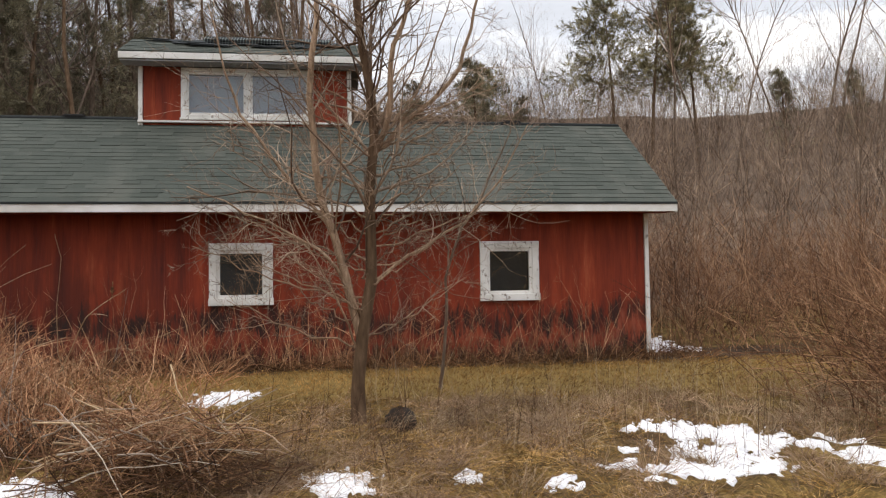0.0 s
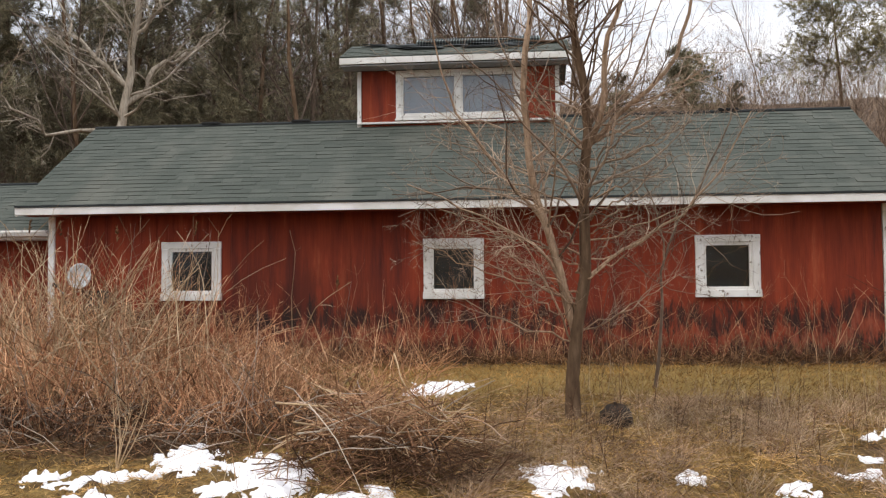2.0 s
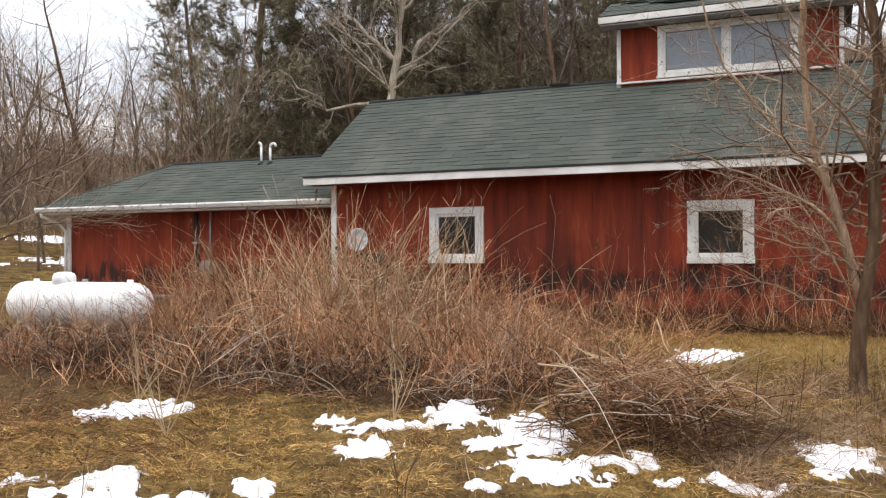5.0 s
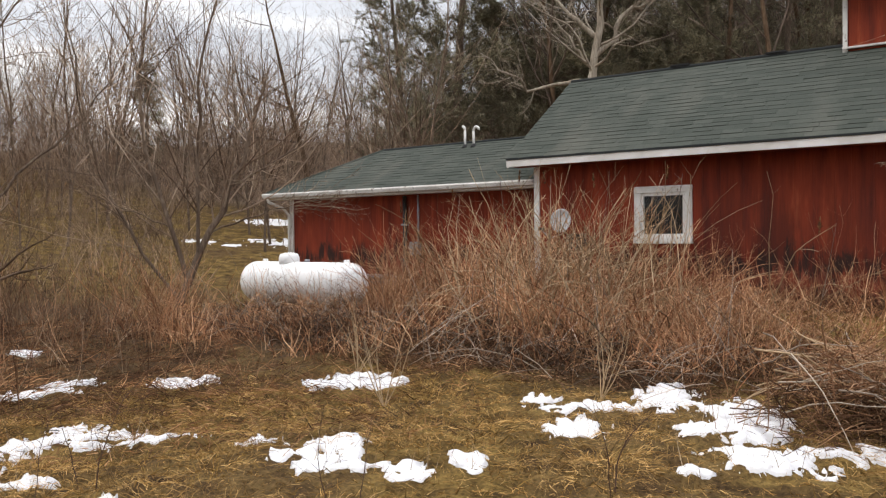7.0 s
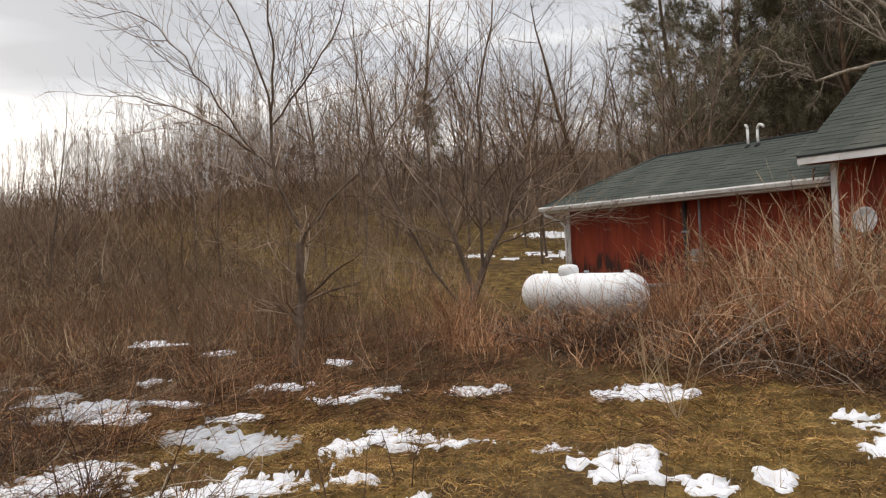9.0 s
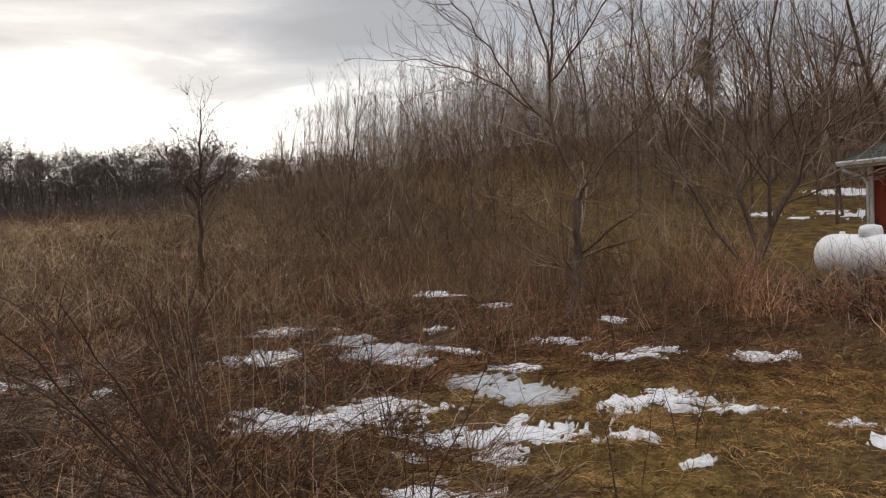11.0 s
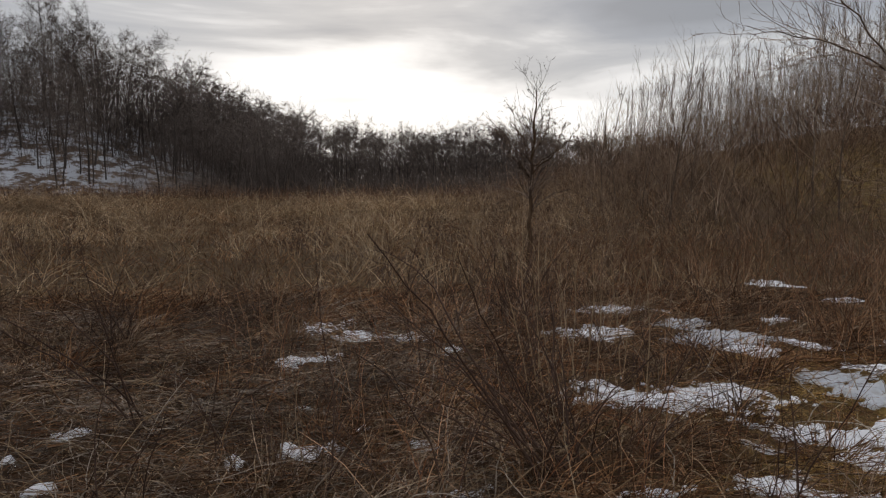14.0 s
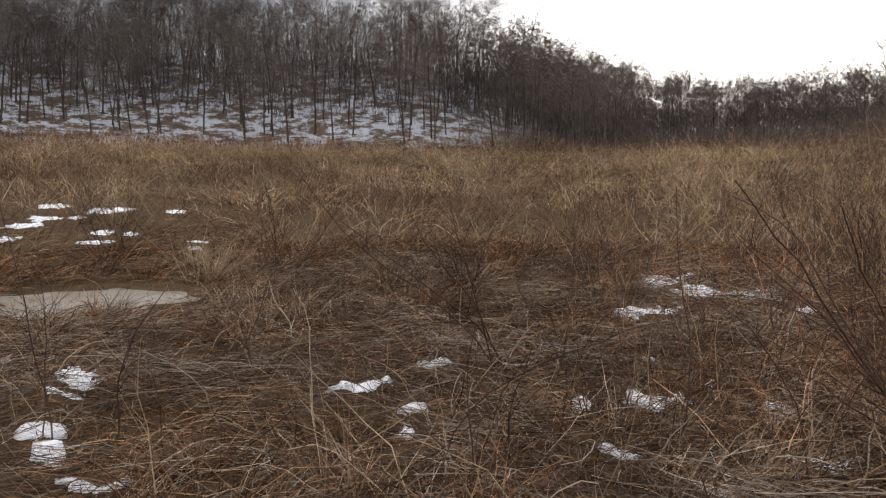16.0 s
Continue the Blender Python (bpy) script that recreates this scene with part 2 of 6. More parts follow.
def snow_mat(name="old_snow", white=(.83, .82, .83), soil=.54):
    n = Nodes(name)
    fine, dirt = n.noise(45, detail=6, where="World"), n.noise(6, detail=6, rough=.7, where="World")
    c = n.mix(n.span(dirt, soil, soil + .18, 0, .75), white, (.42, .40, .38))
    n.bump(n.math("ADD", fine, n.noise(9, where="World")), .5, .02)
    n.b.inputs["Subsurface Weight"].default_value = .15
    n.b.inputs["Subsurface Radius"].default_value = (.03, .03, .035)
    return n.done(c, .55, spec=.3)


def plain(name, colour, rough=.6, metal=0.0, mottle=.35, scale=12.0):
    n = Nodes(name)
    v = n.noise(scale, detail=6, rough=.65)
    c = n.mix(mottle, colour, n.ramp(v, [(.3, tuple(k * .45 for k in colour)), (.7, tuple(min(1, k * 1.2) for k in colour))]))
    n.bump(v, .15, .003)
    return n.done(c, n.span(v, .3, .7, rough, min(1, rough + .2)), metal)


def tank_mat():
    n = Nodes("white_tank_enamel")
    v, s = n.noise(5, detail=7, rough=.7), n.noise(3, (4, 1, 1), 6, .7)
    c = n.mix(n.span(v, .55, .75, 0, .3), (.92, .92, .91), (.60, .58, .55))
    # browner, darker streaks towards the bottom of the shell
    low_streaks = n.math("MULTIPLY", n.span(n.axis(2), 1.0, .55), n.span(s, .45, .7))
    c = n.mix(n.math("MULTIPLY", low_streaks, .35), c, (.30, .25, .20))
    return n.done(c, .42)


def glass_mat():
    n = Nodes("window_glass")
    n.b.inputs["Transmission Weight"].default_value = 1.0
    n.b.inputs["IOR"].default_value = 1.45
    return n.done((.80, .84, .86), .03, spec=.6)


RED, WHITE, SHINGLE, GROUND, SNOW = red_paint(), white_paint(), shingle_mat(), ground_mat(), snow_mat()
ICE = snow_mat("grey_melting_ice", (.52, .53, .55), .44)
TRIM = white_paint("white_fascia_paint", .70)
GLASS, TANK = glass_mat(), tank_mat()
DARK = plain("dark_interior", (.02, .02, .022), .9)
GREY_SHEET = plain("grey_window_backing", (.42, .45, .50), .8, 0, .15, 3)
GALV = plain("galvanised_steel", (.32, .33, .34), .45, .6)
PVC = plain("white_plastic_pipe", (.78, .76, .72), .45)
CHAR = plain("dark_rotten_wood", (.030, .021, .015), .95, 0, .7, 14)
# greyed black that stands for the unlit room and reflections in the panes
PANE_BACK = plain("unlit_room_backing", (.050, .054, .058), .9, 0, .5, 5)
BLACK = plain("dark_metal", (.03, .03, .03), .6)
DISH = plain("pale_grey_dish", (.50, .53, .54), .5, 0, .5, 9)
FLASH = plain("ribbed_ridge_vent", (.16, .19, .17), .6, .2)
CONC = plain("grey_concrete", (.26, .25, .23), .9, 0, .5, 7)
FELT = plain("torn_roofing_felt", (.028, .032, .032), .9)
BARK_GREY = bark("grey_brown_bark", (.060, .043, .032), (.150, .108, .078), (.300, .228, .168))
BARK_PALE = bark("pale_grey_bark", (.130, .106, .080), (.340, .284, .218), (.560, .490, .395), 5)
BARK_DARK = bark("dark_wet_bark", (.040, .024, .014), (.115, .072, .043), (.235, .158, .102), 6)
BARK_TAN = bark("tan_bark", (.125, .084, .055), (.310, .208, .136), (.540, .395, .272), 12)
TWIG = stems("fine_bare_twigs", [(0, (.165, .108, .074)), (.5, (.380, .268, .192)), (1, (.660, .520, .395))], patch=.6, warm=(1, 1, 1))
TWIG_DARK = stems("dark_bare_twigs", [(0, (.105, .076, .060)), (.6, (.255, .188, .146)), (1, (.440, .340, .265))], patch=.6, warm=(1, 1, 1))
BARK_FAR = bark("far_grey_bark", (.035, .028, .024), (.075, .060, .052), (.140, .114, .098), 3)
TWIG_FAR = stems("far_grey_twigs", [(0, (.104, .084, .074)), (.6, (.195, .158, .137)), (1, (.305, .252, .216))], patch=.5, size=.08, warm=(1, 1, 1))
CANE = stems("dry_canes", [(0, (.190, .092, .058)), (.35, (.420, .235, .150)), (.7, (.640, .425, .285)), (1, (.800, .620, .460))], patch=.6)
BLEACHED = stems("bleached_sticks", [(0, (.450, .360, .270)), (1, (.800, .700, .570))], patch=.2, warm=(1, 1, 1))
CANE_BROWN = stems("brown_arching_canes", [(0, (.110, .062, .042)), (.5, (.270, .170, .118)), (1, (.520, .380, .275))], patch=.7)
BRAMBLE = stems("brown_bramble_shoots", [(0, (.050, .029, .022)), (.5, (.120, .072, .052)), (1, (.240, .160, .118))], patch=.4, warm=(1, 1, 1))
CANE_GREY = stems("grey_dead_branches", [(0, (.090, .068, .054)), (.5, (.300, .240, .192)), (1, (.660, .555, .460))], patch=.8, warm=(1, 1, 1))
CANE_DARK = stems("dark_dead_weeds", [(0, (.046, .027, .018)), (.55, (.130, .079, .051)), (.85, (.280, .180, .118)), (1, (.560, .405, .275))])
THATCH = stems("brown_thatch", [(0, (.050, .027, .016)), (.4, (.175, .098, .058)), (.75, (.350, .212, .125)), (1, (.580, .410, .265))], size=1.5, patch=.9)
GRASS = stems("dry_matted_grass", [(0, (.150, .090, .036)), (.3, (.375, .248, .098)), (.6, (.565, .398, .170)), (.85, (.770, .590, .308)), (1, (.350, .250, .086))], size=2.2)
UNDER = stems("low_olive_brown_grass", [(0, (.125, .088, .029)), (.5, (.270, .194, .068)), (1, (.450, .332, .142))], patch=.55)
LAWN = stems("short_olive_grass", [(0, (.150, .098, .034)), (.5, (.320, .215, .080)), (1, (.520, .365, .165))], patch=.55)
WEST_GRASS = stems("greyed_bunch_grass", [(0, (.100, .058, .036)), (.35, (.260, .165, .102)), (.7, (.440, .308, .200)), (1, (.640, .490, .350))], size=1.6, warm=(1, 1, 1))
TUSSOCK = stems("pale_tussock_grass", [(0, (.265, .180, .068)), (.5, (.610, .442, .190)), (1, (.860, .675, .365))], size=2.5, patch=.6)
MEADOW = stems("meadow_straw", [(0, (.260, .165, .095)), (.5, (.600, .415, .245)), (1, (.860, .680, .460))], patch=.9, size=.16, warm=(1, 1, 1))
TAN = stems("dry_tan_grass", [(0, (.190, .112, .068)), (.5, (.450, .292, .185)), (1, (.700, .510, .355))], size=1.2, patch=.6, warm=(1, 1, 1))
STRAW = stems("pale_straw", [(0, (.280, .178, .100)), (.5, (.520, .365, .215)), (1, (.740, .580, .390))], patch=.35, warm=(1, 1, 1))
RUSSET = stems("russet_brush", [(0, (.128, .083, .058)), (.5, (.310, .211, .147)), (1, (.620, .460, .330))], size=.45, patch=.9, warm=(1, 1, 1))
RED_BRUSH = stems("reddish_far_brush", [(0, (.080, .048, .038)), (.5, (.170, .108, .086)), (1, (.280, .192, .156))], size=.1)
NEEDLE = stems("pine_needles", [(0, (.105, .095, .062)), (.5, (.285, .260, .168)), (1, (.530, .480, .325))], size=.6, patch=.6, warm=(1, 1, 1))
NEEDLE_OLIVE = stems("olive_pine_needles", [(0, (.130, .115, .060)), (.5, (.300, .265, .140)), (1, (.500, .440, .250))], warm=(1, 1, 1))
LEAF = stems("dead_leaves", [(0, (.080, .046, .027)), (.5, (.205, .125, .070)), (1, (.370, .245, .145))])

# ---- mesh helpers ----
def part(name, data, material, parent=None, label=""):
    """Links a bmesh or mesh as one object."""
    if isinstance(data, bmesh.types.BMesh):
        me = bpy.data.meshes.new(name)
        data.to_mesh(me)
        data.free()
    else:
        me = data
    if material and not me.materials:
        me.materials.append(material)
    ob = new(name, me)
    ob.parent = parent
    return tagged(ob, label)


def root(name, label, category, place=(0, 0, 0), group="", kind=""):
    ob = new(name)
    ob.location = place
    ob.empty_display_size = .2
    return tagged(ob, label, category, group, kind)


def sheet(name, V, F, smooth_shade=False):
    """A mesh from arrays of vertices and of triangles or quads."""
    V, F = np.ascontiguousarray(V, np.float32).reshape(-1, 3), np.ascontiguousarray(F, np.int32)
    me = bpy.data.meshes.new(name)
    me.vertices.add(len(V))
    me.vertices.foreach_set("co", V.ravel())
    me.loops.add(F.size)
    me.loops.foreach_set("vertex_index", F.ravel())
    me.polygons.add(len(F))
    me.polygons.foreach_set("loop_start", np.arange(len(F), dtype=np.int32) * F.shape[1])
    me.polygons.foreach_set("use_smooth", np.full(len(F), smooth_shade))
    me.update(calc_edges=True)
    return me


BOX_F = np.array([(0, 3, 2, 1), (4, 5, 6, 7), (0, 1, 5, 4), (1, 2, 6, 5), (2, 3, 7, 6), (3, 0, 4, 7)])


def box_v(x0, y0, z0, x1, y1, z1):
    return np.array([(x0, y0, z0), (x1, y0, z0), (x1, y1, z0), (x0, y1, z0), (x0, y0, z1), (x1, y0, z1), (x1, y1, z1), (x0, y1, z1)], float)


def hulls(name, corner_sets):
    """Many eight-cornered solids in one mesh."""
    V = np.array(corner_sets, float)
    F = (BOX_F[None] + 8 * np.arange(len(V))[:, None, None]).reshape(-1, 4)
    return sheet(name, V, F)


def block(x0, y0, z0, x1, y1, z1, bevel=.004, seg=1):
    bm = bmesh.new()
    vs = [bm.verts.new(v) for v in box_v(x0, y0, z0, x1, y1, z1)]
    for f in BOX_F:
        bm.faces.new([vs[i] for i in f])
    if bevel:
        bmesh.ops.bevel(bm, geom=bm.edges[:], offset=bevel, segments=seg, affect="EDGES", clamp_overlap=True)
    return bm


def ring_tube(path, radius, sides=12, cap=True):
    """A round bar along a path, in a bmesh. radius: one for all or one for each point."""
    pts = [Vector(p) for p in path]
    rad = radius if isinstance(radius, (list, tuple)) else [radius] * len(pts)
    bm, rings = bmesh.new(), []
    up = Vector((.31, .17, .93))
    for i, p in enumerate(pts):
        d = (pts[min(i + 1, len(pts) - 1)] - pts[max(i - 1, 0)]).normalized()
        a = d.cross(up)
        a = (a if a.length > .05 else d.cross(Vector((1, 0, 0)))).normalized()
        b = d.cross(a)
        rings.append([bm.verts.new(p + rad[i] * (math.cos(k * math.tau / sides) * a + math.sin(k * math.tau / sides) * b)) for k in range(sides)])
    for r, s in zip(rings, rings[1:]):
        for k in range(sides):
            bm.faces.new((r[k], r[(k + 1) % sides], s[(k + 1) % sides], s[k])).smooth = True
    if cap:
        bm.faces.new(rings[0][::-1])
        bm.faces.new(rings[-1])
    return bm


def tubes(P, R, sides=3):
    """Vertices and quads of many tapered stems at once. P: stems x points x 3, R: stems x points."""
    N, K, _ = P.shape
    T = np.gradient(P, axis=1)
    T /= np.linalg.norm(T, axis=2, keepdims=True) + 1e-9
    ref = np.array([.57, .31, .23]) + .2 * np.sin(np.arange(N))[:, None]
    A = np.cross(T, ref[:, None])
    A /= np.linalg.norm(A, axis=2, keepdims=True) + 1e-9
    B = np.cross(T, A)
    ang = np.arange(sides) * math.tau / sides
    V = P[:, :, None] + R[:, :, None, None] * (np.cos(ang)[:, None] * A[:, :, None] + np.sin(ang)[:, None] * B[:, :, None])
    n, k, s = np.meshgrid(np.arange(N), np.arange(K - 1), np.arange(sides), indexing="ij")
    s2 = (s + 1) % sides
    at = lambda kk, ss: (n * K + kk) * sides + ss  # noqa: E731
    F = np.stack([at(k, s), at(k, s2), at(k + 1, s2), at(k + 1, s)], -1).reshape(-1, 4)
    return V.reshape(-1, 3), F


def joined(sets):
    V, F, n = [], [], 0
    for v, f in sets:
        V.append(v)
        F.append(f + n)
        n += len(v)
    return np.concatenate(V), np.concatenate(F)


def bends(rng, base, way, length, K, wob, lift):
    """Wandering stems. base, way: n x 3; length: n; lift: how far they turn up (or down) along their way."""
    n = len(base)
    P = np.empty((n, K, 3))
    P[:, 0], d = base, way / np.linalg.norm(way, axis=1, keepdims=True)
    for k in range(1, K):
        P[:, k] = P[:, k - 1] + d * (length / (K - 1))[:, None]
        d = d + rng.normal(0, wob, (n, 3)) + np.array([0, 0, 1]) * (lift if np.isscalar(lift) else lift[:, None])
        d /= np.linalg.norm(d, axis=1, keepdims=True)
    return P


def sprout(rng, P, R, L, count, lo, hi, angle, ratio, thin, K, wob, lift, least=.0012):
    """Side branches on stems: stems x count of them."""
    N, KP, _ = P.shape
    i = np.repeat(np.arange(N), count)
    u = rng.uniform(lo, hi, len(i)) * (KP - 1)
    k = np.minimum(u.astype(int), KP - 2)
    w = (u - k)[:, None]
    at = P[i, k] * (1 - w) + P[i, k + 1] * w
    t = P[i, k + 1] - P[i, k]
    t /= np.linalg.norm(t, axis=1, keepdims=True) + 1e-9
    side = np.cross(t, rng.normal(size=t.shape))
    side /= np.linalg.norm(side, axis=1, keepdims=True) + 1e-9
    a = np.radians(rng.normal(angle, 11, len(i)))[:, None]
    d = np.cos(a) * t + np.sin(a) * side
    ln = L[i] * ratio * (1.15 - .65 * u / (KP - 1)) * rng.uniform(.55, 1.3, len(i))
    r0 = np.maximum((R[i, k] * (1 - w[:, 0]) + R[i, k + 1] * w[:, 0]) * thin, least)
    Q = bends(rng, at, d, ln, K, wob, lift)
    return Q, r0[:, None] * np.linspace(1, .3, K), ln


def curve(points, K):
    """Points resampled evenly along a smooth run through the given ones."""
    p = np.array(points, float)
    u = np.r_[0, np.cumsum(np.linalg.norm(np.diff(p, axis=0), axis=1))]
    s = np.linspace(0, u[-1], K)
    q = np.stack([np.interp(s, u, p[:, k]) for k in range(3)], 1)
    for _ in range(2):
        q[1:-1] = (q[:-2] + 2 * q[1:-1] + q[2:]) / 4
    return q


# ---- the lie of the land ----
def smooth(a, b, v):
    u = np.clip((np.asarray(v, float) - a) / (b - a), 0, 1)
    return u * u * (3 - 2 * u)


# The land by bearing (degrees left of north): where it starts to rise, how steeply, and where it levels out.
BEARING = [-180, -90, -60, -30, 0, 25, 40, 55, 70, 80, 86, 92, 108, 116, 125, 150, 180]
RISE_AT = [30, 24, 19, 19, 19.5, 21, 24, 22, 18, 18, 16, 14, 14, 14, 14, 14, 30]
# the unseen southern rise is added so the windows mirror dark land
RISE = [.22, .18, .29, .29, .30, .27, .20, .19, .165, .122, .076, .034, .028, .030, .032, .048, .22]
RISE_END = [80, 80, 70, 70, 90, 90, 75, 65, 58, 58, 70, 190, 190, 140, 130, 120, 80]


def wave(x, y):
    return (np.sin(x * .83 + 1.3) * np.cos(y * .71 + .4) + .6 * np.sin(x * 1.9 - y * 1.3) + .4 * np.sin(x * 3.7 + y * 2.9 + 2) + .3 * np.cos(y * 4.3 - x * 2.1)) / 2.3


def land(x, y):
    """Height of the ground."""
    x, y = np.asarray(x, float), np.asarray(y, float)
    r = np.hypot(x, y) + 1e-6
    az = np.degrees(np.arctan2(-x, y))
    start, slope, end = (np.interp(az, BEARING, k) for k in (RISE_AT, RISE, RISE_END))
    h = (.40 - .22 * smooth(8.3, 11.5, -x)) * smooth(5.5, 11.5, y) + .12 * smooth(5, 11, -x) * (1 - smooth(5.5, 11.5, y))
    run = np.minimum(r, end) - start
    h = h + slope * (np.sqrt(run * run + 9) + run) / 2 * smooth(8, 20, r)
    hill = smooth(105, 121, az) * (1 - smooth(160, 178, az)) * np.clip(r - 135, 0, 60) * .36
    hill = hill + smooth(80, 90, az) * (1 - smooth(112, 122, az)) * np.clip(r - 195, 0, 110) * .06
    near = smooth(1.5, 4, r) * (1 - smooth(10, 12.3, y) * (1 - smooth(24, 27, y)) * (1 - smooth(14, 18, np.abs(x + 4))))
    wet = (x + 6.75) ** 2 + (y + 8.95) ** 2
    near = near * (1 - .75 * np.exp(-wet / 6))
    tuft = (.042 * wave(x * 3.9 + 1, y * 4.2) + .058 * wave(x * 7.7 + 3, y * 8.3)) * near * (1 - smooth(11, 14, r)) * (1 - smooth(9.2, 10.2, y))
    h = h - .14 * np.exp(-wet / 5)
    return h + hill + .07 * wave(x * .9, y * .9) * near + tuft


# ---- the ground ----
radii = np.concatenate([[.003], np.linspace(.3, 3, 10), np.linspace(3.1, 16, 130), 16 * (2200 / 16) ** (np.arange(1, 71) / 70)])
angles = np.radians(np.concatenate([np.arange(-60, 156, .72), np.arange(156, 300, 6.0)]))
rr, aa = np.meshgrid(radii, angles, indexing="ij")
gx, gy = -rr * np.sin(aa), rr * np.cos(aa)
na = len(angles)
gv = np.stack([gx, gy, land(gx, gy)], -1).reshape(-1, 3)
i, j = np.meshgrid(np.arange(len(radii) - 1), np.arange(na), indexing="ij")
gf = np.stack([i * na + j, (i + 1) * na + j, (i + 1) * na + (j + 1) % na, i * na + (j + 1) % na], -1).reshape(-1, 4)
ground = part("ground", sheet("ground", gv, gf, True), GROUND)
tagged(ground, "brown winter meadow of matted grass rising to wooded hills", "ground", kind="structure")

# ---- the red house ----
WALL_Y, BACK_Y, X0, X1, BASE, SOFFIT = 13.4, 17.6, -8.07, 5.53, .36, 2.84
EAVE_Y, EAVE_Z, RIDGE_Y, RIDGE_Z = 12.95, 2.99, 15.5, 4.77
house = root("house", "weathered red farm building with green shingled roof", "house", (-4, 15.4, .4))
house_m = house.matrix_basis.inverted()


def hpart(name, data, mat, label="", parent=None):
    ob = part(name, data, mat, parent or house, label)
    if parent is None:
        ob.matrix_parent_inverse = Matrix.Translation((4, -15.4, -.4))
    return ob


def cells(x0, x1, z0, z1, holes):
    """A wall face cut into rectangles round its holes."""
    xs = sorted({x0, x1, *(v for h in holes for v in h[:2])})
    out = []
    for a, b in zip(xs, xs[1:]):
        cut = sorted(h[2:] for h in holes if h[0] < (a + b) / 2 < h[1])
        z = z0
        for lo, hi in cut:
            out.append((a, b, z, lo))
            z = hi
        out.append((a, b, z, z1))
    return out


def clad(wall, x0, x1, z0, z1, y, holes, width, seed):
    """Vertical boards as pieces of a wall, each a little proud of its neighbour."""
    rnd = random.Random(seed)
    x = x0
    while x < x1 - .01:
        e = min(x + width * rnd.choice((1, 1, 1, .75, 1.25)), x1)
        for a, b, lo, hi in cells(x + .0005, e - .0005, z0 - rnd.uniform(0, .03), z1, [h for h in holes if h[0] < e and h[1] > x and h[0] > x0 - 1]):
            a, b = max(a, x + .0005), min(b, e - .0005)
            if b - a < .012 or hi - lo < .02:
                continue
            out = rnd.uniform(0, .0015)
            v = box_v(a, y - .018 - out, lo, b, y + .004, hi)
            v[[0, 4], 0] += .001
            v[[1, 5], 0] -= .001
            part("board", sheet("board", v, BOX_F), RED, wall)
        x = e


WIN = [(-6.09, -5.07), (-1.68, -.70), (2.64, 3.63)]
holes = [(a + .1, b - .1, 1.51, 2.29) for a, b in WIN]
front = hpart("front_wall", hulls("front_wall", [box_v(a, WALL_Y + .005, lo, b, WALL_Y + .16, hi) for a, b, lo, hi in cells(X0, X1, BASE - .3, SOFFIT + .1, holes)]), RED, "red stained board siding with mildew stains")
for h in ((X0, WALL_Y + .16, X0 + .15, BACK_Y, "left_wall"), (X1 - .15, WALL_Y + .16, X1, BACK_Y, "right_wall"), (X0, BACK_Y, X1, BACK_Y + .15, "back_wall")):
    hpart(h[4], block(h[0], h[1], BASE - .3, h[2], h[3], SOFFIT + .1, 0), RED)
for x, name in ((X0, "left_gable"), (X1 - .15, "right_gable")):
    bm = bmesh.new()
    tri = [(WALL_Y + .02, SOFFIT + .1), (BACK_Y + .13, SOFFIT + .1), (RIDGE_Y, RIDGE_Z - .12)]
    a, b = [bm.verts.new((x, *p)) for p in tri], [bm.verts.new((x + .15, *p)) for p in tri]
    bm.faces.new(a), bm.faces.new(b[::-1])
    for k in range(3):
        bm.faces.new((a[k], b[k], b[(k + 1) % 3], a[(k + 1) % 3]))
    hpart(name, bm, RED)
# unseen inner surfaces, coloured near black so that the room looks unlit
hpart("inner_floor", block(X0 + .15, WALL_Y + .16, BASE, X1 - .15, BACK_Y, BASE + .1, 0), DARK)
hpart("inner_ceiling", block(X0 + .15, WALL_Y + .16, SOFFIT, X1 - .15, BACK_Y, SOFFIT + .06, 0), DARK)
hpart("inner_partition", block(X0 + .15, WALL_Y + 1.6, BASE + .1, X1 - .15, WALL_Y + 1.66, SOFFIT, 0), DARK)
hpart("foundation", block(X0 + .02, WALL_Y + .03, .1, X1 - .02, WALL_Y + .3, BASE + .02, .01), CONC, "grey concrete foundation strip")


def slope(x0, x1, y0, z0, y1, z1, thick=.09):
    """A roof slab between an eave and a ridge line."""
    d = thick
    return np.array([(x0, y0, z0 - d), (x1, y0, z0 - d), (x1, y1, z1 - d), (x0, y1, z1 - d), (x0, y0, z0), (x1, y0, z0), (x1, y1, z1), (x0, y1, z1)])


RX0, RX1 = X0 - .35, X1 + .36
roof = hpart("roof", hulls("roof", [slope(RX0, RX1, EAVE_Y, EAVE_Z, RIDGE_Y, RIDGE_Z), slope(RX0, RX1, 2 * RIDGE_Y - EAVE_Y, EAVE_Z, RIDGE_Y, RIDGE_Z)[[1, 0, 3, 2, 5, 4, 7, 6]]]), SHINGLE, "green grey asphalt shingle roof")


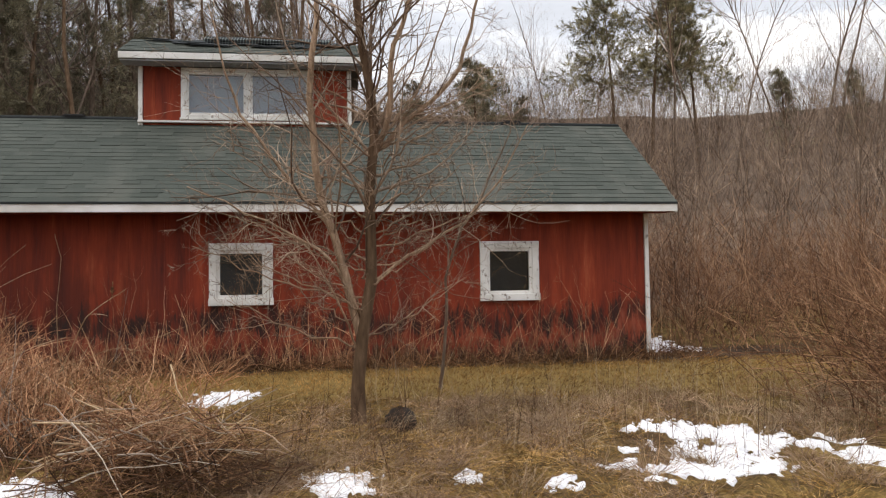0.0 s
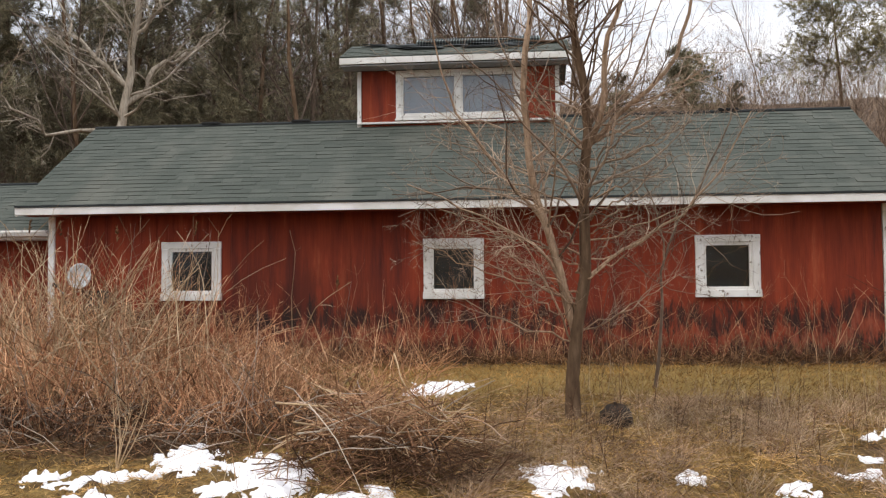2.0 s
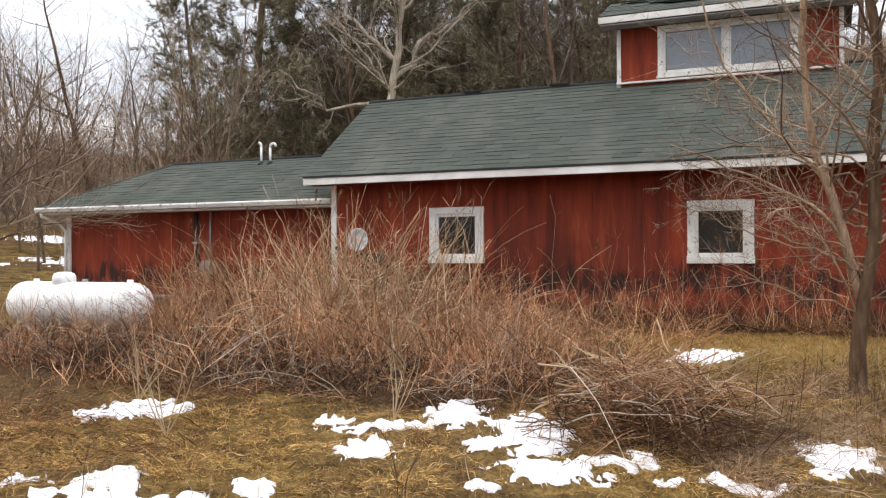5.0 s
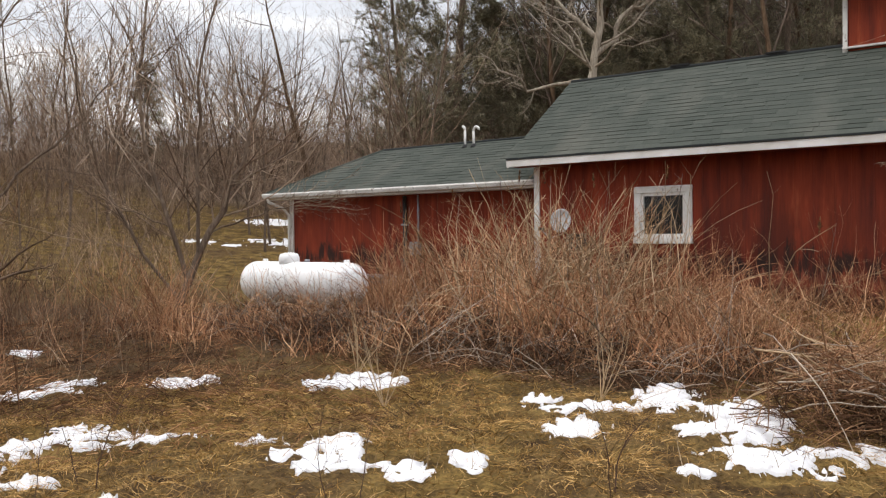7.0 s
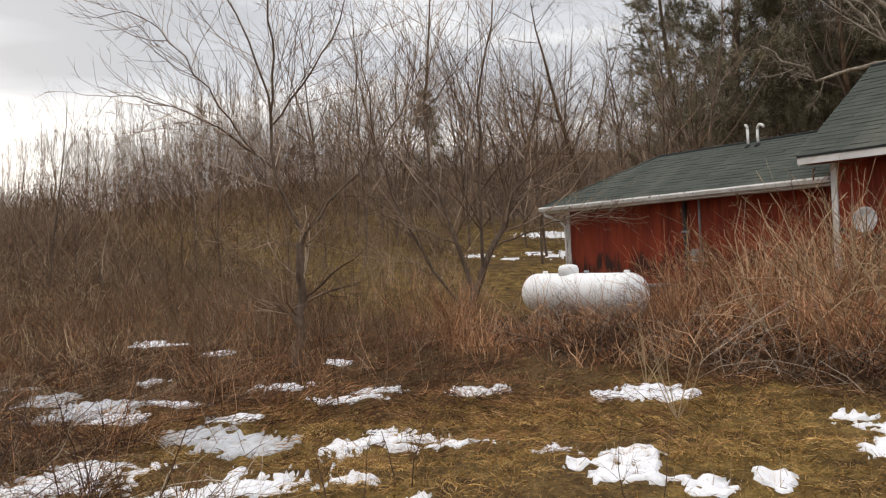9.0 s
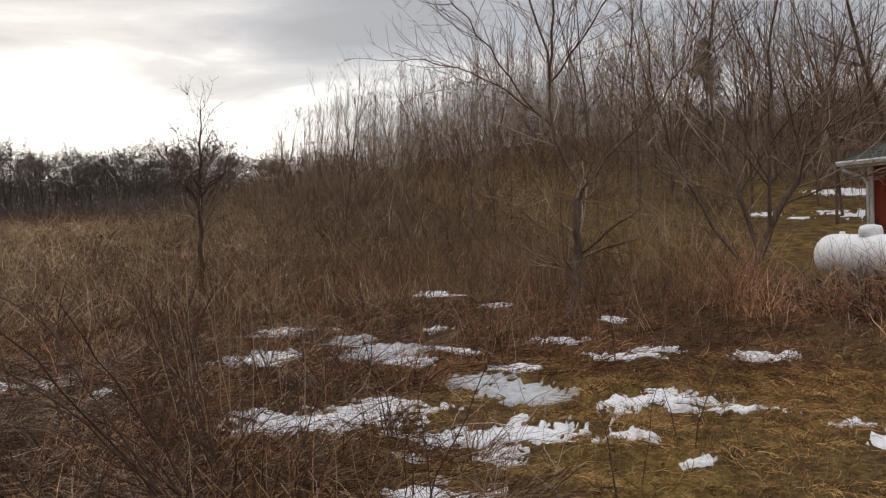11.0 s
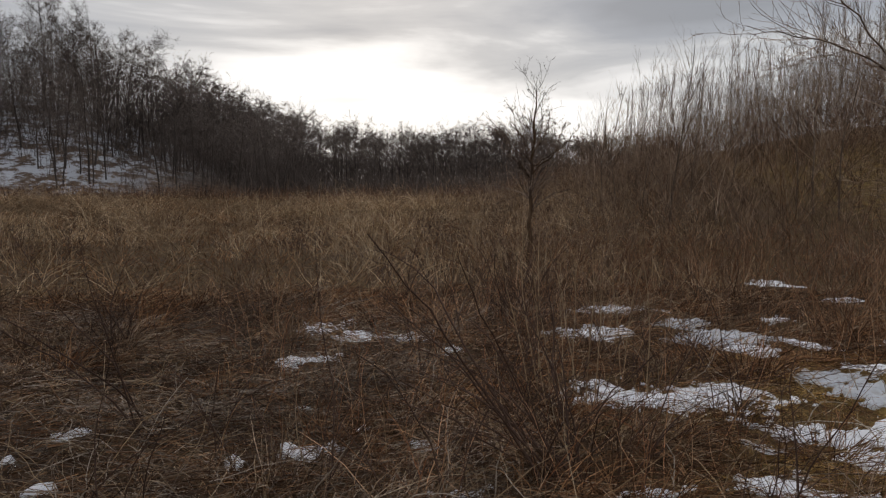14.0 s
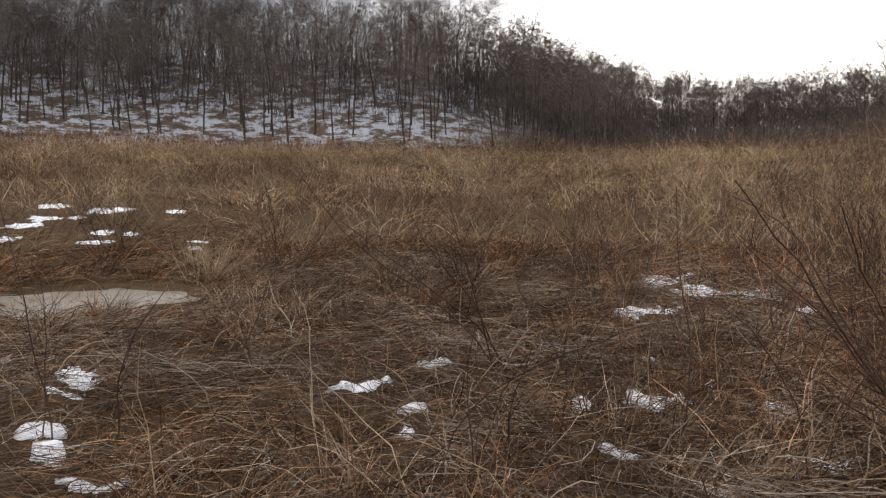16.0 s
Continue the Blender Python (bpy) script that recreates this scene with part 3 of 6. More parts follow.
def courses(x_at, y0, z0, y1, z1, step, width, seed, west=False):
    """Corner sets of overlapping shingles up a slope. x_at(u): the run of the course at u of the height."""
    rnd = random.Random(seed)
    length = math.hypot(y1 - y0, z1 - z0)
    n = int(length / step)
    ny, nz = -(z1 - z0) / length, (y1 - y0) / length
    out = []
    for c in range(n):
        u0, u1 = c / n, min(1, (c + 1.25) / n)
        a, b = x_at(u0)
        x = a - rnd.uniform(0, width)
        sag = .002 * math.sin(c * 2.1)
        while x < b:
            e = x + width * rnd.choice((.8, 1, 1, 1.2))
            p, q = max(x + .002, a), min(e - .002, b)
            if q - p > .02:
                lift, drop = .0045 + rnd.uniform(0, .010), rnd.uniform(-.014, .008) + sag
                v = []
                for t, (u, off) in enumerate(((u0, drop), (u1, 0))):
                    y, z = y0 + (y1 - y0) * u, z0 + (z1 - z0) * u
                    y, z = y + off * (y1 - y0) / length, z + off * (z1 - z0) / length
                    hi = lift if t == 0 else .002
                    v.append(((y, z), (y + ny * hi, z + nz * hi)))
                (lo0, hi0), (lo1, hi1) = v
                out.append(((p + q) / 2, c, [(p, *lo0), (q, *lo0), (q, *lo1), (p, *lo1), (p, *hi0), (q, *hi0), (q, *hi1), (p, *hi1)]))
            x = e
    return out


rows = courses(lambda u: (RX0 - .01, RX1 + .01), EAVE_Y - .02, EAVE_Z + .002, RIDGE_Y, RIDGE_Z + .002, .14, .33, 4)
single = [r for r in rows if -2.1 < r[0] < 2.1][:300]
taken = {id(r) for r in single}
hs = part("shingles", hulls("shingles", [r[2] for r in rows if id(r) not in taken]), SHINGLE, roof)
tagged(hs, kind="stuff")
ROOF_PIECES = [(r[2], roof) for r in single]
hpart("ridge_cap", ring_tube([(RX0 + .01, RIDGE_Y, RIDGE_Z), (RX1 - .01, RIDGE_Y, RIDGE_Z)], .045, 8), FELT, "dark ridge cap shingles")
hpart("fascia", block(RX0, EAVE_Y - .045, EAVE_Z - .155, RX1, EAVE_Y - .012, EAVE_Z - .03, .004), TRIM, "white painted fascia board")
# dark drip edge, which also paints the shadow line below the shingles
hpart("drip_edge_shadow", block(RX0, EAVE_Y - .06, EAVE_Z - .030, RX1, EAVE_Y + .02, EAVE_Z + .004, .002), FELT)
hpart("soffit", block(RX0 + .02, EAVE_Y - .01, SOFFIT + .005, RX1 - .02, WALL_Y - .03, SOFFIT + .025, 0), RED)
for x in (RX0, RX1 - .03):
    v = slope(x, x + .03, EAVE_Y + .0, EAVE_Z - .02, RIDGE_Y, RIDGE_Z - .02, .15)
    v[:, 0] += -.012 if x == RX0 else .012
    hpart("rake_board", hulls("rake_board", [v]), TRIM, "white rake board")
for x, w in ((X0 - .025, .11), (X1 - .045, .07)):
    hpart("corner_board", block(x, WALL_Y - .045, BASE - .02, x + w, WALL_Y + .06, SOFFIT, .004), WHITE, "peeling white corner board")
clad(front, X0 + .09, X1 - .05, BASE, SOFFIT, WALL_Y, holes, .30, 7)


def window(x0, x1, z0, z1, y, name="window"):
    """A square sash window in a flat white casing."""
    win = hpart(name, block(x0 + .10, y - .01, z1 - .115, x1 - .10, y + .16, z1 - .095, .002), WHITE, "small square window with dark glass")
    c = .115
    for k, b in (("casing", (x0, z0 + c, x0 + c, z1 - c)), ("casing", (x1 - c, z0 + c, x1, z1 - c)), ("head_casing", (x0 - .005, z1 - c, x1 + .005, z1)), ("sill", (x0 - .01, z0, x1 + .01, z0 + c))):
        deep = .052 if k != "sill" else .075
        part(k, block(b[0], y - deep, b[1], b[2], y - .004, b[3], .005), WHITE, win)
    s = .055
    a, b, lo, hi = x0 + c - .005, x1 - c + .005, z0 + c - .005, z1 - c + .005
    for q in ((a, lo, a + s, hi), (b - s, lo, b, hi), (a + s, hi - s, b - s, hi), (a + s, lo, b - s, lo + s)):
        part("sash", block(q[0], y - .028, q[1], q[2], y + .03, q[3], .004), WHITE, win)
    part("pane", block(a + s, y + .004, lo + s, b - s, y + .01, hi - s, 0), GLASS, win)
    # added dark sheet close behind the glass, in place of room darkness
    part("pane_backing", block(a + s, y + .08, lo + s, b - s, y + .09, hi - s, 0), PANE_BACK, win)
    return win


for a, b in WIN:
    window(a, b, 1.405, 2.385, WALL_Y - .01)

# the clerestory on the ridge
CX0, CX1, CY, CY1, CZ, CT = -3.12, .64, 15.3, 16.85, 4.55, 5.68
cw = [(-2.32, -.13, 4.83, 5.62)]
cwall = hpart("clerestory_wall", hulls("clerestory_wall", [box_v(a, CY + .005, lo, b, CY + .1, hi) for a, b, lo, hi in cells(CX0, CX1, CZ, CT, cw)]), RED, "red boarded clerestory wall")
for b in ((CX0, CY + .1, CX0 + .1, CY1), (CX1 - .1, CY + .1, CX1, CY1), (CX0, CY1, CX1, CY1 + .1)):
    hpart("clerestory_side", block(b[0], b[1], 3.9, b[2], b[3], CT + .2, 0), RED)
clad(cwall, CX0 + .08, CX1 - .08, CZ, CT, CY, cw, .26, 9)
for x in (CX0 - .02, CX1 - .07):
    hpart("clerestory_corner", block(x, CY - .035, CZ, x + .075, CY + .03, CT, .004), WHITE, "peeling white corner board")
hpart("flashing", block(CX0 - .02, CY - .09, 4.665, CX1 + .02, CY - .02, 4.70, .003), TRIM, "white flashing strip")
cwin = hpart("clerestory_window", block(-2.31, CY - .03, 5.602, -.14, CY + .08, 5.615, .002), WHITE, "wide white two-pane window with pale grey panes")
for q in ((-2.40, 4.76, -2.31, 5.67), (-.14, 4.76, -.05, 5.67), (-2.31, 5.60, -.14, 5.67), (-2.31, 4.76, -.14, 4.82), (-1.26, 4.82, -1.19, 5.60)):
    part("casing", block(q[0], CY - .055, q[1], q[2], CY - .004, q[3], .005), WHITE, cwin)
for a, b in ((-2.31, -1.26), (-1.19, -.14)):
    for q in ((a, 4.82, a + .045, 5.60), (b - .045, 4.82, b, 5.60), (a + .045, 5.555, b - .045, 5.60), (a + .045, 4.82, b - .045, 4.86)):
        part("sash", block(q[0], CY - .03, q[1], q[2], CY + .03, q[3], .003), WHITE, cwin)
    part("pane", block(a + .045, CY + .0, 4.86, b - .045, CY + .006, 5.555, 0), GLASS, cwin)
    # a pale grey sheet just behind each pane
    part("backing", block(a + .03, CY + .05, 4.84, b - .03, CY + .055, 5.55, 0), GREY_SHEET, cwin, "grey backing behind the glass")
part("sill", block(-2.42, CY - .075, 4.725, -.03, CY - .02, 4.76, .004), WHITE, cwin)
CE_Y, CE_Z, CR_Y, CR_Z, CRX0, CRX1 = 14.92, 5.86, 16.05, 6.40, -3.40, .86
croof = hpart("clerestory_roof", hulls("clerestory_roof", [slope(CRX0, CRX1, CE_Y, CE_Z, CR_Y, CR_Z, .08), slope(CRX0, CRX1, 2 * CR_Y - CE_Y, CE_Z, CR_Y, CR_Z, .08)[[1, 0, 3, 2, 5, 4, 7, 6]]]), SHINGLE, "small shingled roof with lifting shingles")
tagged(part("shingles", hulls("shingles", [r[2] for r in courses(lambda u: (CRX0, CRX1), CE_Y - .01, CE_Z + .002, CR_Y, CR_Z, .15, .33, 5)]), SHINGLE, croof), kind="stuff")
rnd = random.Random(3)
lifted = []
for k in range(26):
    x, u = rnd.uniform(CRX0 + .1, CRX1 - .7), rnd.uniform(.45, .95)
    y, z, w = CE_Y + u * (CR_Y - CE_Y), CE_Z + u * (CR_Z - CE_Z) + .02, rnd.uniform(.3, .8)
    t = rnd.uniform(.015, .06)
    lifted.append([(x, y - .1, z - .05 + t), (x + w, y - .1, z - .05 + t * .6), (x + w, y + .1, z + .05), (x, y + .1, z + .05), (x, y - .1, z - .042 + t), (x + w, y - .1, z - .042 + t * .6), (x + w, y + .1, z + .06), (x, y + .1, z + .06)])
tagged(part("lifted_shingles", hulls("lifted_shingles", lifted), FELT, croof, "torn dark shingles lifting near the ridge"), kind="stuff")
hpart("clerestory_fascia", block(CRX0, CE_Y - .035, CE_Z - .135, CRX1, CE_Y - .01, CE_Z - .02, .004), TRIM, "white painted fascia board")
hpart("clerestory_soffit", block(CRX0 + .02, CE_Y - .008, CT + .01, CRX1 - .02, CY - .03, CT + .03, 0), plain("grey_soffit", (.30, .30, .30), .8))
vent = [slope(-2.05 + k * .055, -2.05 + k * .055 + .035, CR_Y - .26, CR_Z - .03, CR_Y, CR_Z + .10, .10) for k in range(43)]
rv = hpart("ridge_vent", hulls("ridge_vent", [slope(-2.08, .32, CR_Y - .22, CR_Z - .02, CR_Y, CR_Z + .085, .09), slope(-2.08, .32, CR_Y + .24, CR_Z - .02, CR_Y, CR_Z + .085, .05)[[1, 0, 3, 2, 5, 4, 7, 6]]]), FLASH, "ribbed ridge vent strip")
tagged(part("ribs", hulls("ribs", vent), FELT, rv), kind="stuff")

# the low wing with a hipped roof
WX0, WY, WE_Y, WE_Z, WR_Y, WR_Z, WEX = -15.25, 13.9, 13.5, 2.63, 15.55, 3.70, -15.72
wing = hpart("wing_wall", hulls("wing_wall", [box_v(WX0, WY + .005, .1, X0, WY + .15, 2.50)]), RED, "red board siding of the low wing")
hpart("wing_end_wall", block(WX0, WY + .15, .1, WX0 + .15, 17.1, 2.5, 0), RED)
hpart("wing_back_wall", block(WX0, 17.1, .1, X0, 17.25, 2.5, 0), RED)
clad(wing, WX0 + .09, X0, .34, 2.47, WY, [], .32, 21)
hpart("corner_board", block(WX0 - .03, WY - .05, .3, WX0 + .09, WY + .05, 2.47, .004), WHITE, "white corner board")
ridge_end = WEX + (WR_Y - WE_Y)
bm = bmesh.new()
BY = 2 * WR_Y - WE_Y
top = [(WEX, WE_Y, WE_Z), (X0, WE_Y, WE_Z), (X0, WR_Y, WR_Z), (ridge_end, WR_Y, WR_Z), (WEX, BY, WE_Z), (X0, BY, WE_Z)]
tv, lv = [bm.verts.new(p) for p in top], [bm.verts.new((p[0], p[1], p[2] - .09)) for p in top]
for f in ((0, 1, 2, 3), (0, 3, 4), (4, 3, 2, 5)):
    bm.faces.new([tv[k] for k in f])
    bm.faces.new([lv[k] for k in f][::-1])
for a, b in ((0, 1), (1, 2), (2, 5), (5, 4), (4, 0)):
    bm.faces.new((tv[b], tv[a], lv[a], lv[b]))
wroof = hpart("wing_roof", bm, SHINGLE, "green shingled hipped roof")
wr = courses(lambda u: (WEX + u * (ridge_end - WEX), X0 - .01), WE_Y - .02, WE_Z + .002, WR_Y, WR_Z, .14, .33, 12)
tagged(part("shingles", hulls("shingles", [r[2] for r in wr]), SHINGLE, wroof), kind="stuff")
part("ridge_cap", ring_tube([(ridge_end, WR_Y, WR_Z), (X0, WR_Y, WR_Z)], .04, 8), FELT, wroof)
part("hip_cap", ring_tube([(WEX, WE_Y, WE_Z + .01), (ridge_end, WR_Y, WR_Z + .01)], .03, 8), SHINGLE, wroof)
bm = bmesh.new()
prof = [(-.005, .0), (-.11, .0), (-.125, -.03), (-.10, -.10), (-.005, -.115), (-.005, -.10), (-.09, -.088), (-.11, -.03), (-.1, -.012), (-.015, -.012)]
ends = [[bm.verts.new((x, WE_Y + p, WE_Z - .005 + q)) for p, q in prof] for x in (WEX - .02, X0 - .06)]
for k in range(len(prof)):
    m = (k + 1) % len(prof)
    bm.faces.new((ends[0][k], ends[0][m], ends[1][m], ends[1][k]))
hpart("gutter", bm, WHITE, "white metal gutter along the wing eave")
hpart("wing_fascia", block(WEX, WE_Y + .0, WE_Z - .16, X0 - .06, WE_Y + .025, WE_Z - .02, .003), TRIM)
hpart("wing_soffit", block(WEX, WE_Y + .02, 2.475, X0 - .06, WY - .03, 2.495, 0), WHITE)
hpart("downspout", ring_tube([(WEX + .12, WE_Y - .05, WE_Z - .11), (WEX + .12, WE_Y - .05, WE_Z - .2), (WEX + .3, WY - .12, WE_Z - .36), (WX0 + .02, WY - .12, 2.1), (WX0 + .02, WY - .12, .45)], .035, 8), WHITE, "white downspout at the corner")

# ---- fittings on the house ----
for x, h in ((-11.07, .47), (-10.83, .44)):
    y, z = 15.35, 3.58
    pipe = root("vent_pipe", "white plastic gooseneck vent pipe on green roof", "vent pipe", (x, y, z), "roof vent pipes")
    bend = 1 if x > -11 else -.6
    part("stack", ring_tube([(0, 0, -.05), (0, 0, h - .08)], .027, 12), PVC, pipe)
    arc = [(bend * .075 * (1 - math.cos(a)), 0, h - .08 + .085 * math.sin(a)) for a in np.linspace(0, 3.0 if bend > 0 else 1.9, 9)]
    part("elbow", ring_tube(arc, .029, 12), PVC, pipe)
    part("boot", ring_tube([(0, 0, -.03), (0, 0, .03), (0, 0, .07)], [.10, .06, .04], 12), BLACK, pipe)
for x in (-6.07, -4.28, 3.72):
    v = root("roof_vent", "small dark box vent on the roof ridge", "roof vent", (x, RIDGE_Y + .12, RIDGE_Z - .1), "ridge vents")
    part("throat", block(-.13, -.13, -.05, .13, .13, .12, .01), BLACK, v)
    part("hood", block(-.19, -.19, .12, .19, .19, .17, .02, 2), BLACK, v)

dish = root("satellite_dish", "pale grey satellite dish on a wall bracket", "dish", (-7.37, 13.08, 1.81))
bm = bmesh.new()
turn = look((0, 0, 0), (.30, -1, .28))
rings = []
for k in range(8):
    q = k / 7
    rings.append([bm.verts.new(turn @ Vector((18e-2 * q * math.cos(a), .215 * q * math.sin(a), -.0 - .075 * q * q))) for a in np.linspace(0, math.tau, 28, endpoint=False)])
for r, s in zip(rings[1:], rings[2:]):
    for k in range(28):
        bm.faces.new((r[k], r[(k + 1) % 28], s[(k + 1) % 28], s[k])).smooth = True
bm.faces.new(rings[1])
bmesh.ops.remove_doubles(bm, verts=rings[0], dist=.001)
bmesh.ops.solidify(bm, geom=bm.faces[:], thickness=.012)
part("reflector", bm, DISH, dish)
part("feed_arm", ring_tube([(0, .06, -.22), (-.1, -.25, -.3), (-.16, -.42, -.16)], .013, 8), GALV, dish)
part("receiver", block(-.21, -.47, -.17, -.12, -.36, -.10, .012, 2), BLACK, dish)
part("mast", ring_tube([(0, .07, .02), (0, .1, -.3), (.03, .29, -.42)], .022, 10), BLACK, dish)
part("bracket", block(-.05, .27, -.62, .11, .315, -.22, .01), BLACK, dish)
cable = root("cable_box", "dark cable box low on the red wall", "box", (-7.1, 13.32, 1.45))
part("box", block(-.09, -.04, -.16, .09, .05, .14, .01), BLACK, cable)
part("lead", ring_tube([(0, 0, -.16), (.02, -.01, -.6), (.05, 0, -1.0)], .012, 6), BLACK, cable)

meter = root("electric_meter", "grey electric meter box with conduit on red wall", "meter", (-11.32, 13.82, 1.33))
part("housing", block(-.11, -.09, -.17, .11, .06, .12, .012, 2), GALV, meter)
part("dial", ring_tube([(0, -.09, .0), (0, -.17, .0)], .075, 16), GALV, meter)
part("riser", ring_tube([(.09, -.02, .1), (.09, -.02, 1.12)], .022, 8), GALV, meter)
pipe = root("conduit", "dark vertical conduit pipe on the red wall", "pipe", (-11.62, 13.82, .3))
part("tube", ring_tube([(0, 0, 0), (0, 0, 2.15)], .045, 10), BLACK, pipe)
part("strap", block(-.07, -.05, 1.5, .07, .05, 1.54, .004), GALV, pipe)
unit = root("heat_pump", "low grey outdoor unit beside the wing wall", "outdoor unit", (-12.0, 13.3, land(-12.0, 13.3).item()))
part("case", block(-.42, -.2, .04, .42, .2, .5, .02, 2), GALV, unit)
for k in range(7):
    part("louvre", block(-.36, -.225, .1 + k * .055, .36, -.20, .125 + k * .055, .003), BLACK, unit)
part("plinth", block(-.5, -.28, -.08, .5, .28, .04, .01), CONC, unit)

# ---- propane tank ----
TY, TX0, TX1, TR = 11.0, -13.42, -10.35, .40
tz = land((TX0 + TX1) / 2, TY).item()
tank = root("propane_tank", "white propane tank with dome lid on blocks", "tank", ((TX0 + TX1) / 2, TY, tz))
L = (TX1 - TX0) / 2
prof = [(-L, .001)] + [(-L + .27 - .27 * math.cos(a), TR * math.sin(a)) for a in np.linspace(.25, math.pi / 2, 7)] + [(x, TR) for x in (-.7, 0, .7)] + [(L - .27 + .27 * math.cos(a), TR * math.sin(a)) for a in np.linspace(math.pi / 2, .25, 7)] + [(L, .001)]
part("shell", ring_tube([(x, 0, .50) for x, r in prof], [r for x, r in prof], 40), TANK, tank)
for x in (-.95, .95):
    part("weld_seam", ring_tube([(x - .012, 0, .50), (x, 0, .50), (x + .012, 0, .50)], [TR + .001, TR + .005, TR + .001], 40), TANK, tank)
    part("cradle", block(x - .06, -.3, .04, x + .06, .3, .20, .01), GALV, tank)
    part("block", block(x - .2, -.3, -.1, x + .2, .3, .04, .01), CONC, tank)
part("dome_lid", ring_tube([(-.35, 0, .86), (-.35, 0, .99), (-.35, 0, 1.05), (-.35, 0, 1.075)], [.20, .20, .17, .08], 28), TANK, tank, "white hinged dome lid")
for x in (-L + .5, L - .35):
    part("lifting_lug", block(x - .07, -.015, .87, x + .07, .015, .95, .01), TANK, tank)
part("gauge", ring_tube([(.15, 0, .87), (.15, 0, .95)], .05, 14), GALV, tank)

# ---- old snow ----
# each group of ellipses is one patch: centre, half width, half depth, bearing
# on the lawn and before the house
PATCHES = [
    [(3.4, 8.0, .28, .18, -23), (4.0, 7.78, .52, .36, -27), (3.55, 7.15, .40, .28, -27), (3.1, 6.75, .30, .17, -25), (3.75, 6.6, .28, .2, -29)],
    [(2.45, 6.9, .13, .08, -20)], [(4.54, 7.25, .16, .12, -32)], [(4.85, 6.8, .22, .24, -36)], [(4.95, 7.4, .2, .07, -34)], [(2.75, 7.3, .1, .07, -21)], [(2.7, 6.45, .12, .07, -23)], [(3.0, 7.9, .1, .06, -21)],
    [(1.85, 6.44, .2, .16, -16)], [(.13, 6.82, .24, .34, -1)], [(-1.18, 10.17, .31, .30, 7)], [(1.21, 6.76, .09, .14, -10)], [(-2.30, 7.0, .3, .22, 18)],
    [(6.12, 14.4, .26, .9, -20), (6.35, 13.7, .22, .4, -22)],
]
# before the thicket
PATCHES += [
    [(-3.05, 7.14, .23, .36, 23), (-3.48, 6.58, .38, .14, 28), (-4.14, 6.70, .14, .16, 32), (-2.19, 6.62, .25, .44, 18), (-2.44, 6.34, .26, .2, 21), (-1.8, 5.72, .32, .2, 17), (-1.49, 6.12, .24, .11, 14)],
    [(-3.28, 5.83, .22, .28, 29)], [(-1.2, 6.26, .13, .11, 11)], [(-6.04, 6.28, .37, .22, 44), (-5.73, 6.53, .11, .13, 41)], [(-7.73, 5.29, .33, .18, 56)],
    [(-.93, 5.79, .11, .1, 9)], [(-.53, 5.95, .22, .1, 5)], [(-2.09, 5.14, .1, .07, 22)],
]
PATCHES += [
    [(-4.47, 4.31, .17, .38, 46), (-4.38, 3.95, .16, .2, 48), (-3.92, 3.91, .15, .08, 45)], [(-4.62, 3.84, .08, .1, 50)], [(-5.17, 4.16, .2, .11, 51)],
    [(-3.54, 4.0, .17, .13, 41)], [(-3.35, 4.4, .11, .17, 37)], [(-7.81, 5.23, .26, .13, 56)], [(-4.7, 2.48, .1, .06, 62)],
    [(-8.29, 3.98, .35, .17, 64), (-8.67, 4.53, .22, .16, 62)], [(-10.57, 5.0, .14, .16, 64)], [(-5.5, 2.51, .14, .09, 65)],
]
# in the grass of the western side
PATCHES += [
    [(-6.45, 2.9, .3, .17, 66), (-6.5, 3.42, .34, .14, 62)], [(-5.88, 3.66, .3, .11, 58)], [(-6.1, 3.27, .15, .12, 61)],
    [(-5.9, 1.61, .56, .27, 75), (-5.44, 1.44, .16, .27, 75)], [(-5.67, .93, .13, .15, 81)],
    [(-6.86, .46, .66, .36, 86), (-7.17, .93, .36, .28, 82)], [(-4.85, .77, .22, .17, 80), (-4.75, 1.05, .2, .1, 77)], [(-4.89, .02, .2, .06, 89)],
    [(-8.88, 1.71, .22, .22, 79)], [(-9.6, .08, .36, .32, 89)], [(-9.3, 2.35, .22, .18, 76)],
]
PATCHES += [
    [(-12.25, .6, .5, .3, 87)], [(-11, 2.58, .16, .2, 76)], [(-15.82, 4.1, .44, .5, 75)], [(-13.34, 4.27, .26, .26, 72)], [(-9.64, 3.76, .36, .14, 68)], [(-8.1, 2.57, .2, .14, 72)],
    [(-10.2, -2.95, .30, .3, 106), (-9.83, -3.15, .28, .2, 107), (-9.4, -2.55, .26, .2, 105)], [(-9.57, -2.05, .26, .2, 102)], [(-8.56, -1.38, .12, .08, 99)], [(-8.05, -2.78, .24, .22, 109)],
]
# between the mats of dead weeds
PATCHES += [
    [(-4.05, -5.9, .13, .27, 145), (-3.64, -5.59, .08, .1, 146)], [(-3, -4.98, .12, .08, 149)], [(-2.78, -4.62, .07, .12, 149)], [(-2.64, -4.1, .14, .07, 147)],
    [(-4.62, -3.86, 0.176, 0.096, 130)], [(-5.51, -3.8, 0.128, 0.096, 125)], [(-4.39, -3.34, 0.112, 0.064, 127)], [(-4.04, -3.21, 0.056, 0.048, 128)],
    [(-4.67, -1.06, 0.136, 0.096, 103)], [(-5.62, -1.33, 0.128, 0.088, 103)], [(-5.86, -1.86, 0.064, 0.064, 107)], [(-4.05, -1.52, 0.112, 0.056, 110)], [(-4.14, -2.03, 0.096, 0.048, 116)], [(-5.3, -2.14, 0.136, 0.104, 112)],
]
